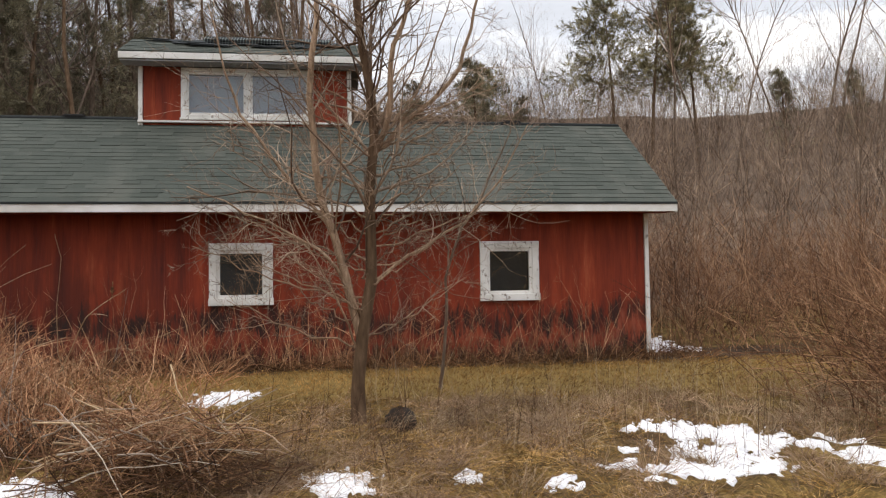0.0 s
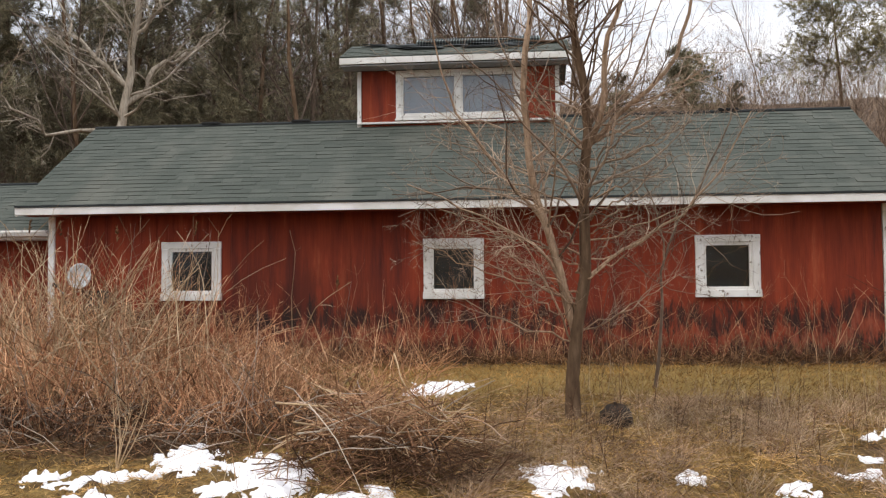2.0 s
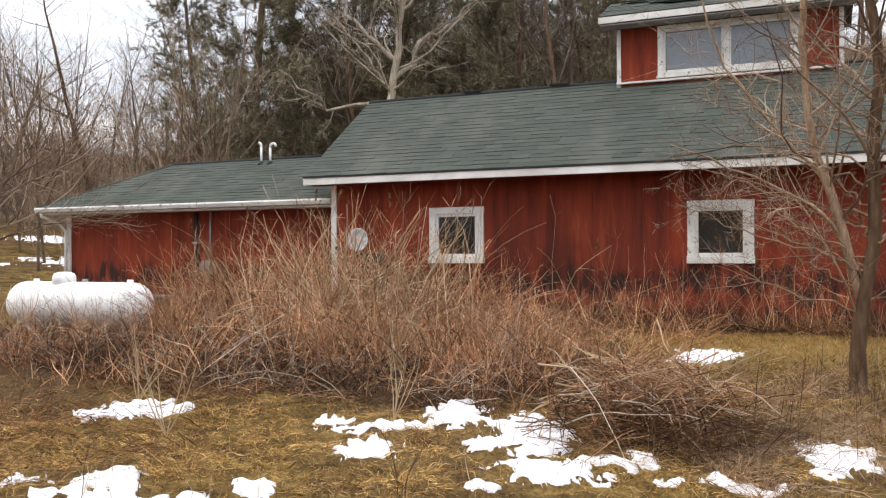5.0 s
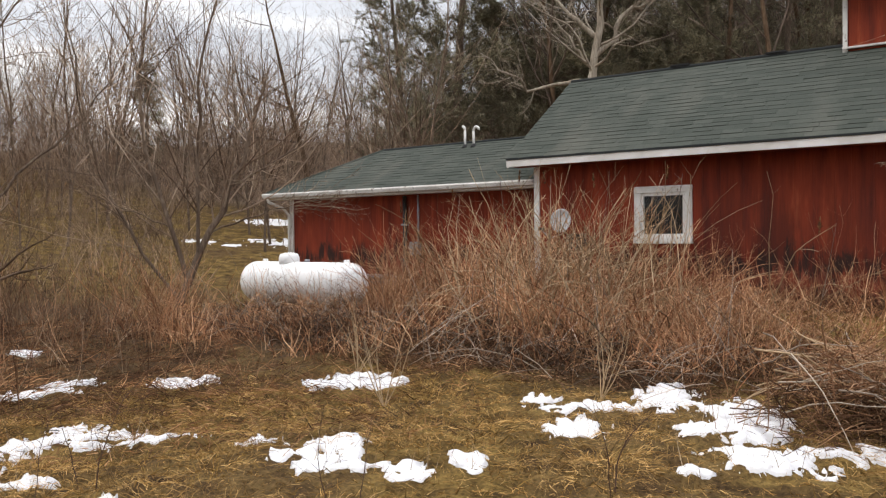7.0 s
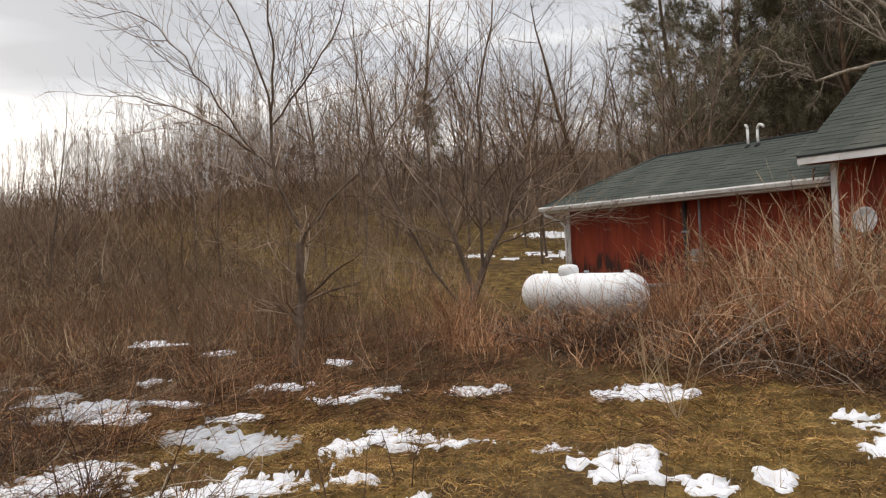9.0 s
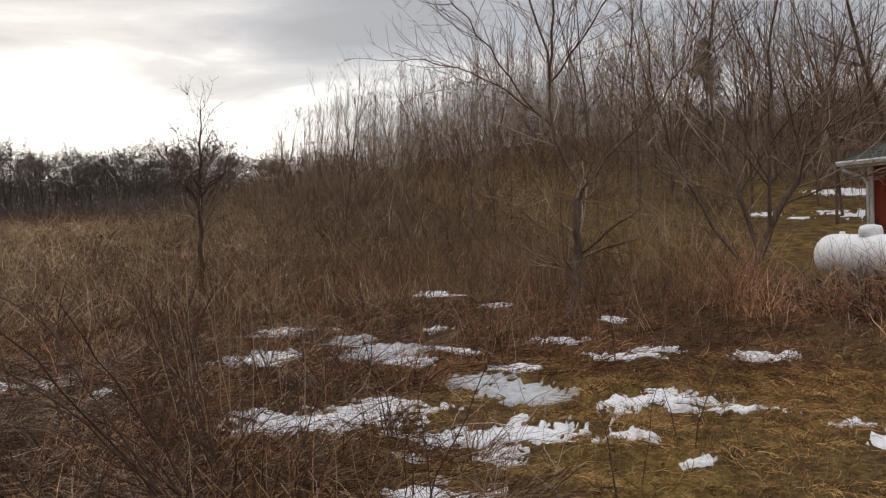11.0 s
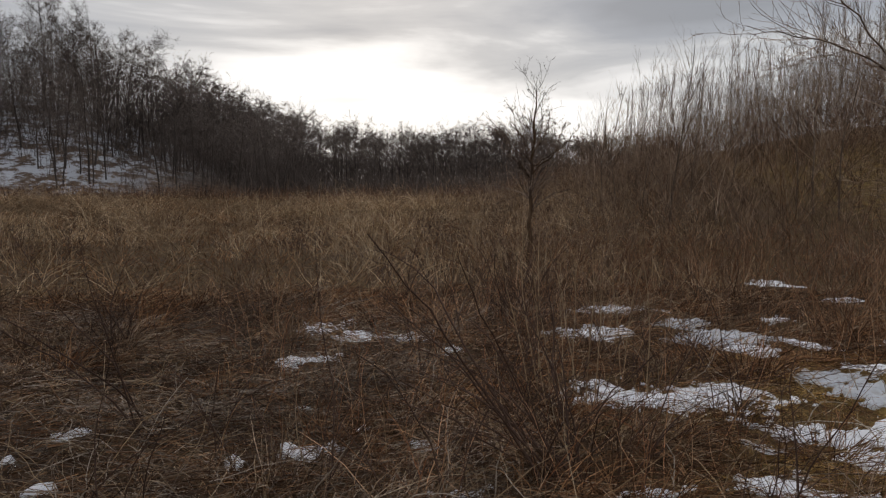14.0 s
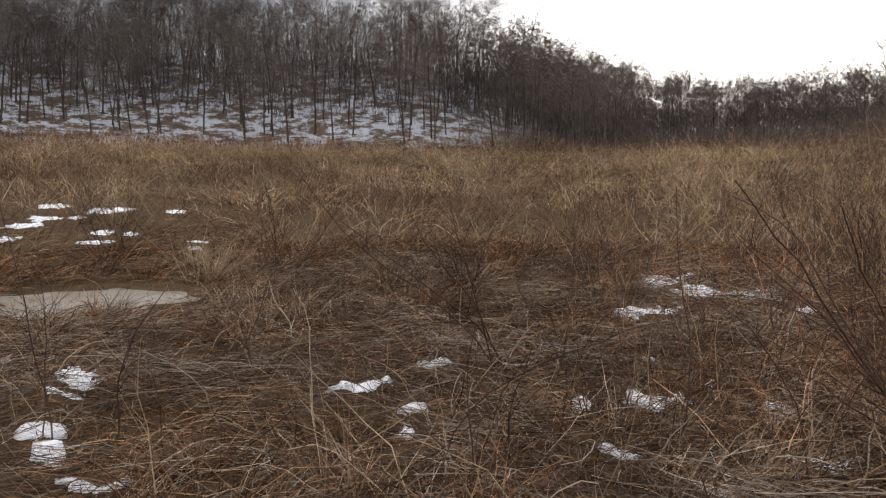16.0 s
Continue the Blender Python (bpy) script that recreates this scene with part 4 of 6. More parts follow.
PATCHES += [
    [(-5.45, -2.09, 0.16, 0.064, 110)], [(-5.03, -2.5, 0.056, 0.056, 116)], [(-6.53, -2.41, 0.08, 0.064, 110)], [(-13.5, -18.4, 0.28, 0.45, 144)], [(-13.1, -16.4, 0.3, 0.5, 141)], [(-13.5, -16.1, 0.26, 0.5, 140)], [(-11.4, -16.0, 0.3, 0.34, 145)], [(-11.8, -15.6, 0.16, 0.25, 143)], [(-10.7, -13.5, 0.22, 0.24, 142)], [(-9.8, -12.7, 0.26, 0.2, 142)], [(-10.8, -12.9, 0.12, 0.2, 140)], [(-14.2, -15.2, 0.2, 0.4, 137)], [(-10.7, -11.2, 0.14, 0.16, 137)], [(-10.1, -10.6, 0.16, 0.14, 136)], [(-10.4, -15.3, 0.25, 0.3, 146)], [(-9.2, -14.0, 0.22, 0.2, 147)],
    [(-22.9, 16.9, .5, .3, 53), (-22.0, 17.5, .35, .2, 51)], [(-19.5, 20.5, 1.6, .7, 44), (-21.5, 19.3, .8, .5, 47)], [(-18.2, 22.5, 1.5, .6, 40)], [(-24, 22, 1.4, .7, 47)],
]
# thin wet sheets that have turned to ice
ICY = [[(-9.6, 1.53, .52, .5, 80), (-10.6, 1.3, .3, .4, 83)], [(-7.15, 2.3, .34, .32, 72), (-7.8, 2.05, .3, .18, 75)]]


def patch_depth(x, y, patch):
    f = np.full(np.shape(x), -9.0)
    for cx, cy, hw, hd, az in patch:
        a = math.radians(az)
        u, v = (x - cx) * math.cos(a) + (y - cy) * math.sin(a), -(x - cx) * math.sin(a) + (y - cy) * math.cos(a)
        f = np.maximum(f, 1.12 - np.hypot(u / hw, v / hd))
    x, y = x + .06 * wave(y * 9, x * 8), y + .06 * wave(x * 10 + 3, y * 9)
    s = .35 * wave(x * 3.1 + 2, y * 3.4) + .5 * wave(x * 7.3 + y, y * 8.1) + .55 * wave(x * 15 + 3 * y, y * 13 - x) + .55 * wave(x * 29 - y, y * 33) + .3 * wave(x * 57, y * 61 + x)
    return f + .95 * s - .10


def snow_at(x, y):
    f = np.full(np.shape(x), -9.0)
    for patch in PATCHES + ICY:
        c = np.array(patch)[:, :2].mean(0)
        near = np.hypot(x - c[0], y - c[1]) < 3
        if near.any():
            f[near] = np.maximum(f[near], patch_depth(x[near], y[near], patch))
    return f


def clear_of_snow(x, y):
    """Neither on snow nor close before it."""
    return (snow_at(x, y) < -.10) & (snow_at(x * 1.04, y * 1.04) < .25) & (snow_at(x * 1.08, y * 1.08) < .55)


for patch in PATCHES + ICY:
    q = np.array(patch)
    m = q[:, 2:4].max() * 1.7
    far = math.hypot(*q[0, :2]) > 14
    step = .09 if far else .025
    xs, ys = np.arange(q[:, 0].min() - m, q[:, 0].max() + m, step), np.arange(q[:, 1].min() - m, q[:, 1].max() + m, step)
    X, Y = np.meshgrid(xs, ys, indexing="ij")
    D = patch_depth(X, Y, patch)
    Z = land(X, Y) + np.where(D > 0, .022 + .004 * np.sqrt(np.clip(D, 0, 1)) + .003 * wave(X * 9, Y * 8) + .0015 * wave(X * 41, Y * 37), .022 + D * .35)
    nx, ny = X.shape
    i, j = np.meshgrid(np.arange(nx - 1), np.arange(ny - 1), indexing="ij")
    keep = np.maximum.reduce([D[:-1, :-1], D[1:, :-1], D[1:, 1:], D[:-1, 1:]]) > -.12
    idx = lambda a, b: (a * ny + b)[keep]  # noqa: E731
    F = np.stack([idx(i, j), idx(i + 1, j), idx(i + 1, j + 1), idx(i, j + 1)], -1)
    if len(F) < 6:
        continue
    used, F = np.unique(F, return_inverse=True)
    F, V = F.reshape(-1, 4), np.stack([X, Y, Z], -1).reshape(-1, 3)[used]
    # each connected piece of snow is a patch of its own
    lab = np.arange(len(V))
    while True:
        was = lab.copy()
        np.minimum.at(lab, F, lab[F].min(1)[:, None].repeat(4, 1))
        lab = lab[lab]
        if (lab == was).all():
            break
    owner = lab[F[:, 0]]
    for piece in np.unique(owner):
        G = F[owner == piece]
        if len(G) < 8:
            continue
        own, G = np.unique(G, return_inverse=True)
        ob = part("snow_patch", sheet("snow_patch", V[own], G.reshape(-1, 4), True), ICE if patch in ICY else SNOW)
        tagged(ob, "thin grey sheet of melting ice in the grass" if patch in ICY else "melting patch of old snow on brown grass", "snow", "snow patches")

# ---- meltwater ----
n = Nodes("muddy_sky_meltwater")
# mud tone brightened to hold the sky's reflection at a low angle
PUDDLE = n.done(n.ramp(n.noise(1.5, detail=4), [(.35, (.34, .29, .23)), (.7, (.50, .45, .38))]), .10, spec=.5)
az = np.linspace(0, math.tau, 60, endpoint=False)
rad = 1 + .22 * np.sin(3 * az + .5) + .14 * np.sin(5 * az + 2) + .07 * np.sin(9 * az)
px_, py_ = 1.4 * rad * np.cos(az), 1.15 * rad * np.sin(az)
ca, sa = math.cos(radians(132 - 90 + 90)), math.sin(radians(132 - 90 + 90))
pv = np.stack([-6.75 + px_ * ca - py_ * sa, -8.95 + px_ * sa + py_ * ca, np.full(60, land(-6.75, -8.95).item() + .045)], -1)
pv = np.concatenate([pv, [[-6.75, -8.95, land(-6.75, -8.95).item() + .045]]])
puddle = part("puddle", sheet("puddle", pv, np.array([(60, k, (k + 1) % 60) for k in range(60)])), PUDDLE)
tagged(puddle, "shallow muddy meltwater puddle among dead weeds", "puddle")

# ---- plants: helpers ----
def spread(rng, n, az0, az1, r0, r1, power=.5):
    """Places scattered over a sector by bearing and distance."""
    az, r = np.radians(rng.uniform(az0, az1, n)), r0 + (r1 - r0) * rng.uniform(0, 1, n) ** power
    return -r * np.sin(az), r * np.cos(az)


def clumped(rng, x, y, scale, keep):
    """Thins out places so that they stand in clumps."""
    d = wave(x * scale + 3, y * scale - 1) + .7 * wave(x * scale * 2.7, y * scale * 2.3 + 5)
    k = rng.uniform(-.9, .9, len(x)) < d + keep
    return x[k], y[k]


def outside(x, y):
    """Clear of the house and the tank."""
    h = (x > X0 - .15) & (x < X1 + .15) & (y > WALL_Y - .12) & (y < BACK_Y + .4)
    w = (x > WX0 - .3) & (x < X0) & (y > WY - .15) & (y < 17.6)
    t = (np.abs(x - (TX0 + TX1) / 2) < 1.7) & (np.abs(y - TY) < .55)
    p = np.hypot(x + 6.75, y + 8.95) < 1.25
    return ~(h | w | t | p)


def low_by_tank(x, y):
    """Weeds are trodden short on the way to the tank."""
    az = np.degrees(np.arctan2(-x, y))
    return 1 - .62 * smooth(40.5, 44, az) * (1 - smooth(53, 57, az))


def ribbons(P, W):
    """Flat tapering blades. W: half width at the foot."""
    N, K, _ = P.shape
    T = P[:, -1] - P[:, 0]
    S = np.cross(T, np.stack([np.sin(np.arange(N) * 2.4), np.cos(np.arange(N) * 2.4), np.full(N, .6)], 1))
    S /= np.linalg.norm(S, axis=1, keepdims=True) + 1e-9
    taper = np.linspace(1, .25, K)
    off = S[:, None] * (W[:, None] * taper)[:, :, None]
    V = np.stack([P - off, P + off], 2)
    n, k = np.meshgrid(np.arange(N), np.arange(K - 1), indexing="ij")
    a = (n * K + k) * 2
    F = np.stack([a, a + 1, a + 3, a + 2], -1).reshape(-1, 4)
    return V.reshape(-1, 3), F


def leaning(rng, n, tilt):
    """Ways that lean from upright by about tilt (1: half over)."""
    return np.stack([rng.normal(0, tilt, n), rng.normal(0, tilt, n), np.ones(n)], 1)


def stuff(name, sets, mat, label, category):
    ob = part(name, sheet(name, *joined(sets)), mat)
    return tagged(ob, label, category, kind="stuff")


def stand(rng, x, y, h0, h1, tilt, radius, K=4, wob=.08, lift=0.0, twigs=0, twig_len=.3, angle=40, sides=3, sink=.03):
    """Upright stems with side twigs, as vertex and face sets."""
    n = len(x)
    L = rng.uniform(h0, h1, n)
    P = bends(rng, np.stack([x, y, land(x, y) - sink], 1), leaning(rng, n, tilt), L, K, wob, lift)
    R = (radius * rng.uniform(.6, 1.4, n))[:, None] * np.linspace(1, .35, K)
    sets = [tubes(P, R, sides) if sides else ribbons(P, R[:, 0] * 1.3)]
    if twigs:
        Q, S, _ = sprout(rng, P, R, L, twigs, .2, 1.0, angle, twig_len, .7, 3 if sides else 2, wob, .05, radius * .3)
        sets.append(ribbons(Q, S[:, 0] * 1.1))
    return sets


def tree(name, limbs, radius, mats, label, rng, twigs=(5, 5, 4), spans=(.42, .45, .4), angle=42, lift=.06, base=None, fine=.0017, group="", gnarl=1.0):
    """A bare tree: limbs given as runs of points, the first of them the trunk; then three orders of twigs."""
    foot = Vector(base or limbs[0][0][0])
    t = root(name, label, "tree", foot, group)
    sets, crown, limbs_made, runs = [], [], [], []
    for i, (pts, r0, r1) in enumerate(limbs):
        K = 12
        p = curve(pts, K) - np.array(foot)
        p[1:-1] += rng.normal(0, (.018 + r0 * .18) * gnarl, (K - 2, 3))
        if runs:
            # the foot of a limb sits on the stem it grows from
            near = np.concatenate(runs)
            p += (near[np.argmin(np.linalg.norm(near - p[0], axis=1))] - p[0]) * np.linspace(1, 0, K)[:, None] ** 2
        fine_u = np.linspace(0, K - 1, 80)
        runs.append(np.stack([np.interp(fine_u, np.arange(K), p[:, c]) for c in range(3)], 1))
        r = np.linspace(1, 0, K) ** .85 * (r0 - r1) + r1
        if i == 0:
            r[0] *= 1.25
        P, R = p[None], r[None]
        (sets if i == 0 else limbs_made).append(tubes(P, R, 8 if i == 0 else 6))
        L = np.array([np.linalg.norm(np.diff(p, axis=0), axis=1).sum()])
        lo = .35 if i == 0 else .12
        a, ra, la = sprout(rng, P, R, L, int(twigs[0] * 2.2 * max(1, L[0])), lo, 1, angle, spans[0], .34, 7, .17, lift, fine * 1.8)
        la = np.minimum(la, 1.6)
        b, rb, lb = sprout(rng, a, ra, la, twigs[1], .12, 1, angle, spans[1], .6, 5, .17, lift, fine * 1.2)
        crown += [tubes(a, ra, 4), tubes(b, rb, 3)]
        if twigs[2]:
            c, rc, _ = sprout(rng, b, rb, lb, twigs[2], .2, 1, angle, spans[2], .65, 3, .12, lift, fine)
            crown.append(ribbons(c, rc[:, 0]))
    part("trunk", sheet("trunk", *joined(sets), True), mats[0], t)
    for v, f in limbs_made:
        part("limb", sheet("limb", v, f, True), mats[1], t)
    part("crown", sheet("crown", *joined(crown), True), mats[-1], t)
    return t


def wild_tree(rng, h, r, fork=.3, counts=(13, 5, 4), angle=40, lift=.07, width=.42):
    """Trunk and crown of a bare tree that stands at the origin."""
    P = bends(rng, np.zeros((1, 3)), leaning(rng, 1, .08), np.array([h]), 9, .075, .03)
    R = r * np.linspace(1, .12, 9)[None] ** .9
    a, ra, la = sprout(rng, P, R, np.array([h]), counts[0], fork, .97, angle, width, .5, 6, .09, lift, r * .06)
    b, rb, lb = sprout(rng, a, ra, la, counts[1], .2, 1, angle, .5, .55, 4, .12, lift, r * .035)
    c, rc, _ = sprout(rng, b, rb, lb, counts[2], .2, 1, angle, .55, .6, 2, .12, lift, r * .022)
    return [tubes(P, R, 7)], [tubes(a, ra, 3), ribbons(b, rb[:, 0]), ribbons(c, rc[:, 0] * 1.2)]


def needles(rng, P, per, reach, width):
    """Tufts of needles along twigs."""
    n, K, _ = P.shape
    i = np.repeat(np.arange(n), per)
    u = rng.uniform(.2, 1, len(i)) * (K - 1)
    k = np.minimum(u.astype(int), K - 2)
    w = (u - k)[:, None]
    at = P[i, k] * (1 - w) + P[i, k + 1] * w
    t = P[i, k + 1] - P[i, k]
    t /= np.linalg.norm(t, axis=1, keepdims=True) + 1e-9
    d = 1.0 * t + rng.normal(0, .5, at.shape) + np.array([0, 0, .2])
    d /= np.linalg.norm(d, axis=1, keepdims=True)
    Q = np.stack([at, at + d * (reach * rng.uniform(.5, 1.2, len(i)))[:, None]], 1)
    return ribbons(Q, np.full(len(i), width))


def pine(rng, h, r, crown_from, reach, whorls, per, tuft, olive=False):
    """Trunk, boughs and needles of a pine at the origin."""
    P = bends(rng, np.zeros((1, 3)), leaning(rng, 1, .03), np.array([h]), 9, .02, .02)
    R = r * np.linspace(1, .1, 9)[None]
    n = whorls
    z = np.sort(crown_from + (1 - crown_from) * rng.uniform(0, .98, n))
    az = rng.uniform(0, math.tau, n)
    L = reach * (1.05 - z) ** .6 * rng.uniform(.5, 1.25, n)
    base = np.stack([np.interp(z, np.linspace(0, 1, 9), P[0, :, k]) for k in range(3)], 1)
    way = np.stack([np.cos(az), np.sin(az), rng.normal(.12, .18, n)], 1)
    a = bends(rng, base, way, L, 6, .09, .035)
    ra = (r * .11 * (1.1 - z))[:, None] * np.linspace(1, .2, 6)
    b, rb, lb = sprout(rng, a, ra, L, 14, .12, 1, 54, .36, .5, 4, .12, .05, .004)
    wood = [tubes(P, R, 8), tubes(a, ra, 3), ribbons(b, rb[:, 0])]
    leaf = [needles(rng, b, per, tuft, tuft * .036), needles(rng, a[:, 2:], per, tuft, tuft * .036)]
    return wood, leaf


def place_all(protos, rng, spots):
    """Sets the first protos at the first spots and copies for the rest. spots: bearing, distance, scale."""
    for k, (az, r, s) in enumerate(spots):
        a = radians(az)
        x, y = -r * math.sin(a), r * math.cos(a)
        m = Matrix.LocRotScale((x, y, land(x, y).item() - .2), Euler((0, 0, rng.uniform(0, 6.28))), None)
        ob = protos[k] if k < len(protos) else copy_thing(protos[k % len(protos)], m)
        ob.matrix_basis = m
        ob.scale = (s, s, s * rng.uniform(.94, 1.08))


def two_part(name, wood, leaf, m1, m2, label, group, names=("trunk", "crown")):
    t = root(name, label, "tree", group=group)
    part(names[0], sheet(names[0], *joined(wood), True), m1, t)
    part(names[1], sheet(names[1], *joined(leaf)), m2, t)
    return t


# ---- trees by the house ----
rng = np.random.default_rng(11)
low = []
for k in range(40):
    z, a, ln = 1.05 + .062 * k + rng.uniform(-.05, .05), rng.uniform(0, 6.28), rng.uniform(.7, 1.8)
    c = np.array([np.interp(z, (.2, 1.34, 2.56, 3.2), (.4, .48, .6, .6)), 8.55, z])
    d = np.array([math.cos(a), .5 * math.sin(a), .22])
    low.append(([tuple(c), tuple(c + d * ln * .5 + (0, 0, .05)), tuple(c + d * ln + (0, 0, .22))], .011, .003))
tree("young_maple", [
    ([(.4, 8.56, .2), (.4, 8.56, .77), (.48, 8.55, 1.34), (.54, 8.54, 1.86), (.6, 8.53, 2.56), (.6, 8.53, 3.15), (.53, 8.54, 3.74), (.48, 8.55, 4.34), (.38, 8.56, 5.6)], .072, .028),
    ([(.39, 8.56, 1.11), (.27, 8.53, 1.58), (.12, 8.5, 2.15), (0, 8.47, 2.73), (-.08, 8.43, 3.41), (-.06, 8.38, 3.98), (.04, 8.31, 5.0)], .048, .022),
    ([(.6, 8.53, 3.03), (.94, 8.58, 3.37), (1.37, 8.62, 3.69), (1.64, 8.68, 4.36), (1.85, 8.74, 5.0)], .032, .010),
    ([(.57, 8.53, 2.86), (.75, 8.41, 3.54), (.83, 8.29, 4.21), (1.14, 8.14, 5.1)], .036, .014),
    ([(.44, 8.55, 1.34), (.05, 8.46, 2.04), (-.62, 8.41, 2.38), (-1.26, 8.36, 2.65)], .020, .005),
    ([(.5, 8.54, 1.69), (1.16, 8.6, 2.15), (1.72, 8.66, 2.46), (2.1, 8.73, 2.9), (2.3, 8.8, 3.4)], .020, .005),
    ([(.1, 8.5, 2.2), (-.5, 8.6, 3.0), (-.9, 8.7, 3.6), (-1.1, 8.7, 4.6)], .020, .006),
    ([(.42, 8.56, .95), (.2, 8.3, 1.5), (-.1, 8.1, 2.1), (-.7, 8.0, 2.3)], .012, .003),
] + low, .09, (BARK_DARK, BARK_TAN, TWIG), "young bare multi-stemmed tree in front of the house", rng, (3.2, 5, 3), (.46, .52, .5), 50, .04, fine=.0022)
tree("sapling", [([(1.47, 10.12, .36), (1.56, 10.11, 1.27), (1.62, 10.1, 2.04), (1.89, 10.06, 2.49), (2.36, 9.98, 3.36), (2.41, 9.98, 3.93)], .021, .006),
    ([(1.6, 10.1, 1.9), (1.5, 10.0, 2.5), (1.3, 9.9, 3.1)], .012, .004)], .022, (BARK_GREY, TWIG), "slender bare sapling near the red wall", rng, (3, 4, 2), (.4, .5, .5))
tree("bare_tree", [
    ([(-10.25, 4.2, .05), (-10.2, 4.27, .89), (-10.17, 4.31, 1.48), (-10.13, 4.37, 2.0)], .070, .048),
    ([(-10.13, 4.37, 1.98), (-10.36, 4.22, 2.39), (-10.58, 4.06, 2.9), (-10.59, 4.24, 3.44), (-10.76, 4.17, 4.35), (-11.11, 3.82, 5.17), (-11.37, 3.63, 6.2)], 0.0243, 0.0056),
    ([(-10.58, 4.2, 3.4), (-10.3, 4.13, 4.22), (-10.2, 4.04, 5.0), (-10.1, 4.04, 6.0)], 0.0198, 0.0056),
    ([(-10.55, 4.05, 2.85), (-10.6, 3.52, 3.32), (-10.67, 3.07, 3.65), (-10.88, 2.49, 3.76), (-10.96, 2.11, 3.89)], 0.0137, 0.0032),
    ([(-10.56, 4.0, 3.1), (-11.0, 3.31, 4.19), (-11.5, 2.96, 4.96), (-12.0, 2.57, 5.2)], 0.0137, 0.0032),
    ([(-10.13, 4.37, 1.95), (-10.1, 4.67, 2.29), (-9.94, 5.17, 2.81), (-9.8, 5.64, 3.34), (-9.68, 6.08, 4.3)], 0.0205, 0.0040),
    ([(-10.55, 4.2, 3.42), (-9.95, 4.53, 4.04), (-9.65, 4.74, 4.58), (-9.3, 4.95, 5.6)], 0.0152, 0.0040),
    ([(-10.16, 4.33, 1.78), (-10.39, 4.09, 1.9), (-10.69, 3.74, 1.95), (-10.97, 3.42, 1.93)], 0.0076, 0.0024),
], .09, (BARK_GREY, BARK_GREY, TWIG), "bare spreading tree among tall dead weeds", rng, (3.4, 4, 1), (.62, .48, .4), 36, .07, fine=.0030)
tree("leaning_tree", [
    ([(-11.92, 8.17, .2), (-11.79, 8.35, 1.08), (-11.61, 8.62, 1.66), (-11.39, 8.93, 2.43), (-11.16, 9.26, 3.41), (-11.02, 9.47, 4.48)], .075, .014),
    ([(-11.82, 8.3, .89), (-12.08, 8.11, 1.8), (-12.3, 7.96, 2.81), (-12.49, 7.86, 4.15), (-12.45, 8.1, 5.58), (-12.44, 8.29, 7.0)], .042, .009),
    ([(-11.73, 8.44, 1.28), (-11.61, 8.43, 2.55), (-11.55, 8.34, 3.82), (-11.36, 8.45, 4.96), (-11.11, 8.63, 6.4)], .034, .008),
    ([(-11.61, 8.62, 1.66), (-10.98, 9.26, 2.01), (-10.36, 9.89, 2.25), (-9.93, 10.26, 2.17)], .019, .004),
    ([(-12.0, 8.05, 1.79), (-12.63, 7.31, 2.24), (-12.94, 7.03, 2.4)], .014, .004),
    ([(-11.39, 8.93, 2.43), (-10.85, 9.89, 3.08), (-10.51, 10.55, 3.7)], .019, .004),
    ([(-12.1, 8.1, .6), (-12.7, 7.6, 1.8), (-13.1, 7.2, 3.4), (-13.0, 7.0, 5.5)], .03, .007),
], .1, (BARK_GREY, BARK_GREY, TWIG), "leaning bare multi-stemmed tree near the white tank", rng, (3.2, 4, 2), (.58, .48, .4), 38, .07, fine=.0028)
tree("slim_tree", [
    ([(-17.5, -.47, .2), (-17.5, -.49, 2.13), (-17.5, -.45, 2.84), (-17.5, -.4, 3.5), (-17.5, -.37, 4.05)], .055, .010),
    ([(-17.5, -.47, 2.2), (-17.4, -.85, 2.65), (-17.4, -1.05, 3.3)], .018, .004), ([(-17.5, -.47, 2.3), (-17.4, .0, 2.75), (-17.4, .25, 3.4)], .018, .004),
    ([(-17.5, -.47, 2.6), (-17.6, -.2, 3.1), (-17.7, -.05, 3.7)], .013, .004), ([(-17.5, -.46, 2.75), (-17.6, -.75, 3.15), (-17.7, -.9, 3.75)], .013, .004),
    ([(-17.5, -.47, 2.45), (-17.3, .2, 2.85), (-17.2, .5, 3.3)], .013, .004), ([(-17.5, -.47, 2.5), (-17.3, -1.0, 2.9), (-17.2, -1.3, 3.4)], .013, .004),
], .06, (BARK_DARK, BARK_DARK, TWIG_DARK), "slim bare tree standing alone in the meadow", rng, (7, 5, 3), (.33, .5, .5), 44, .04, fine=.0030)
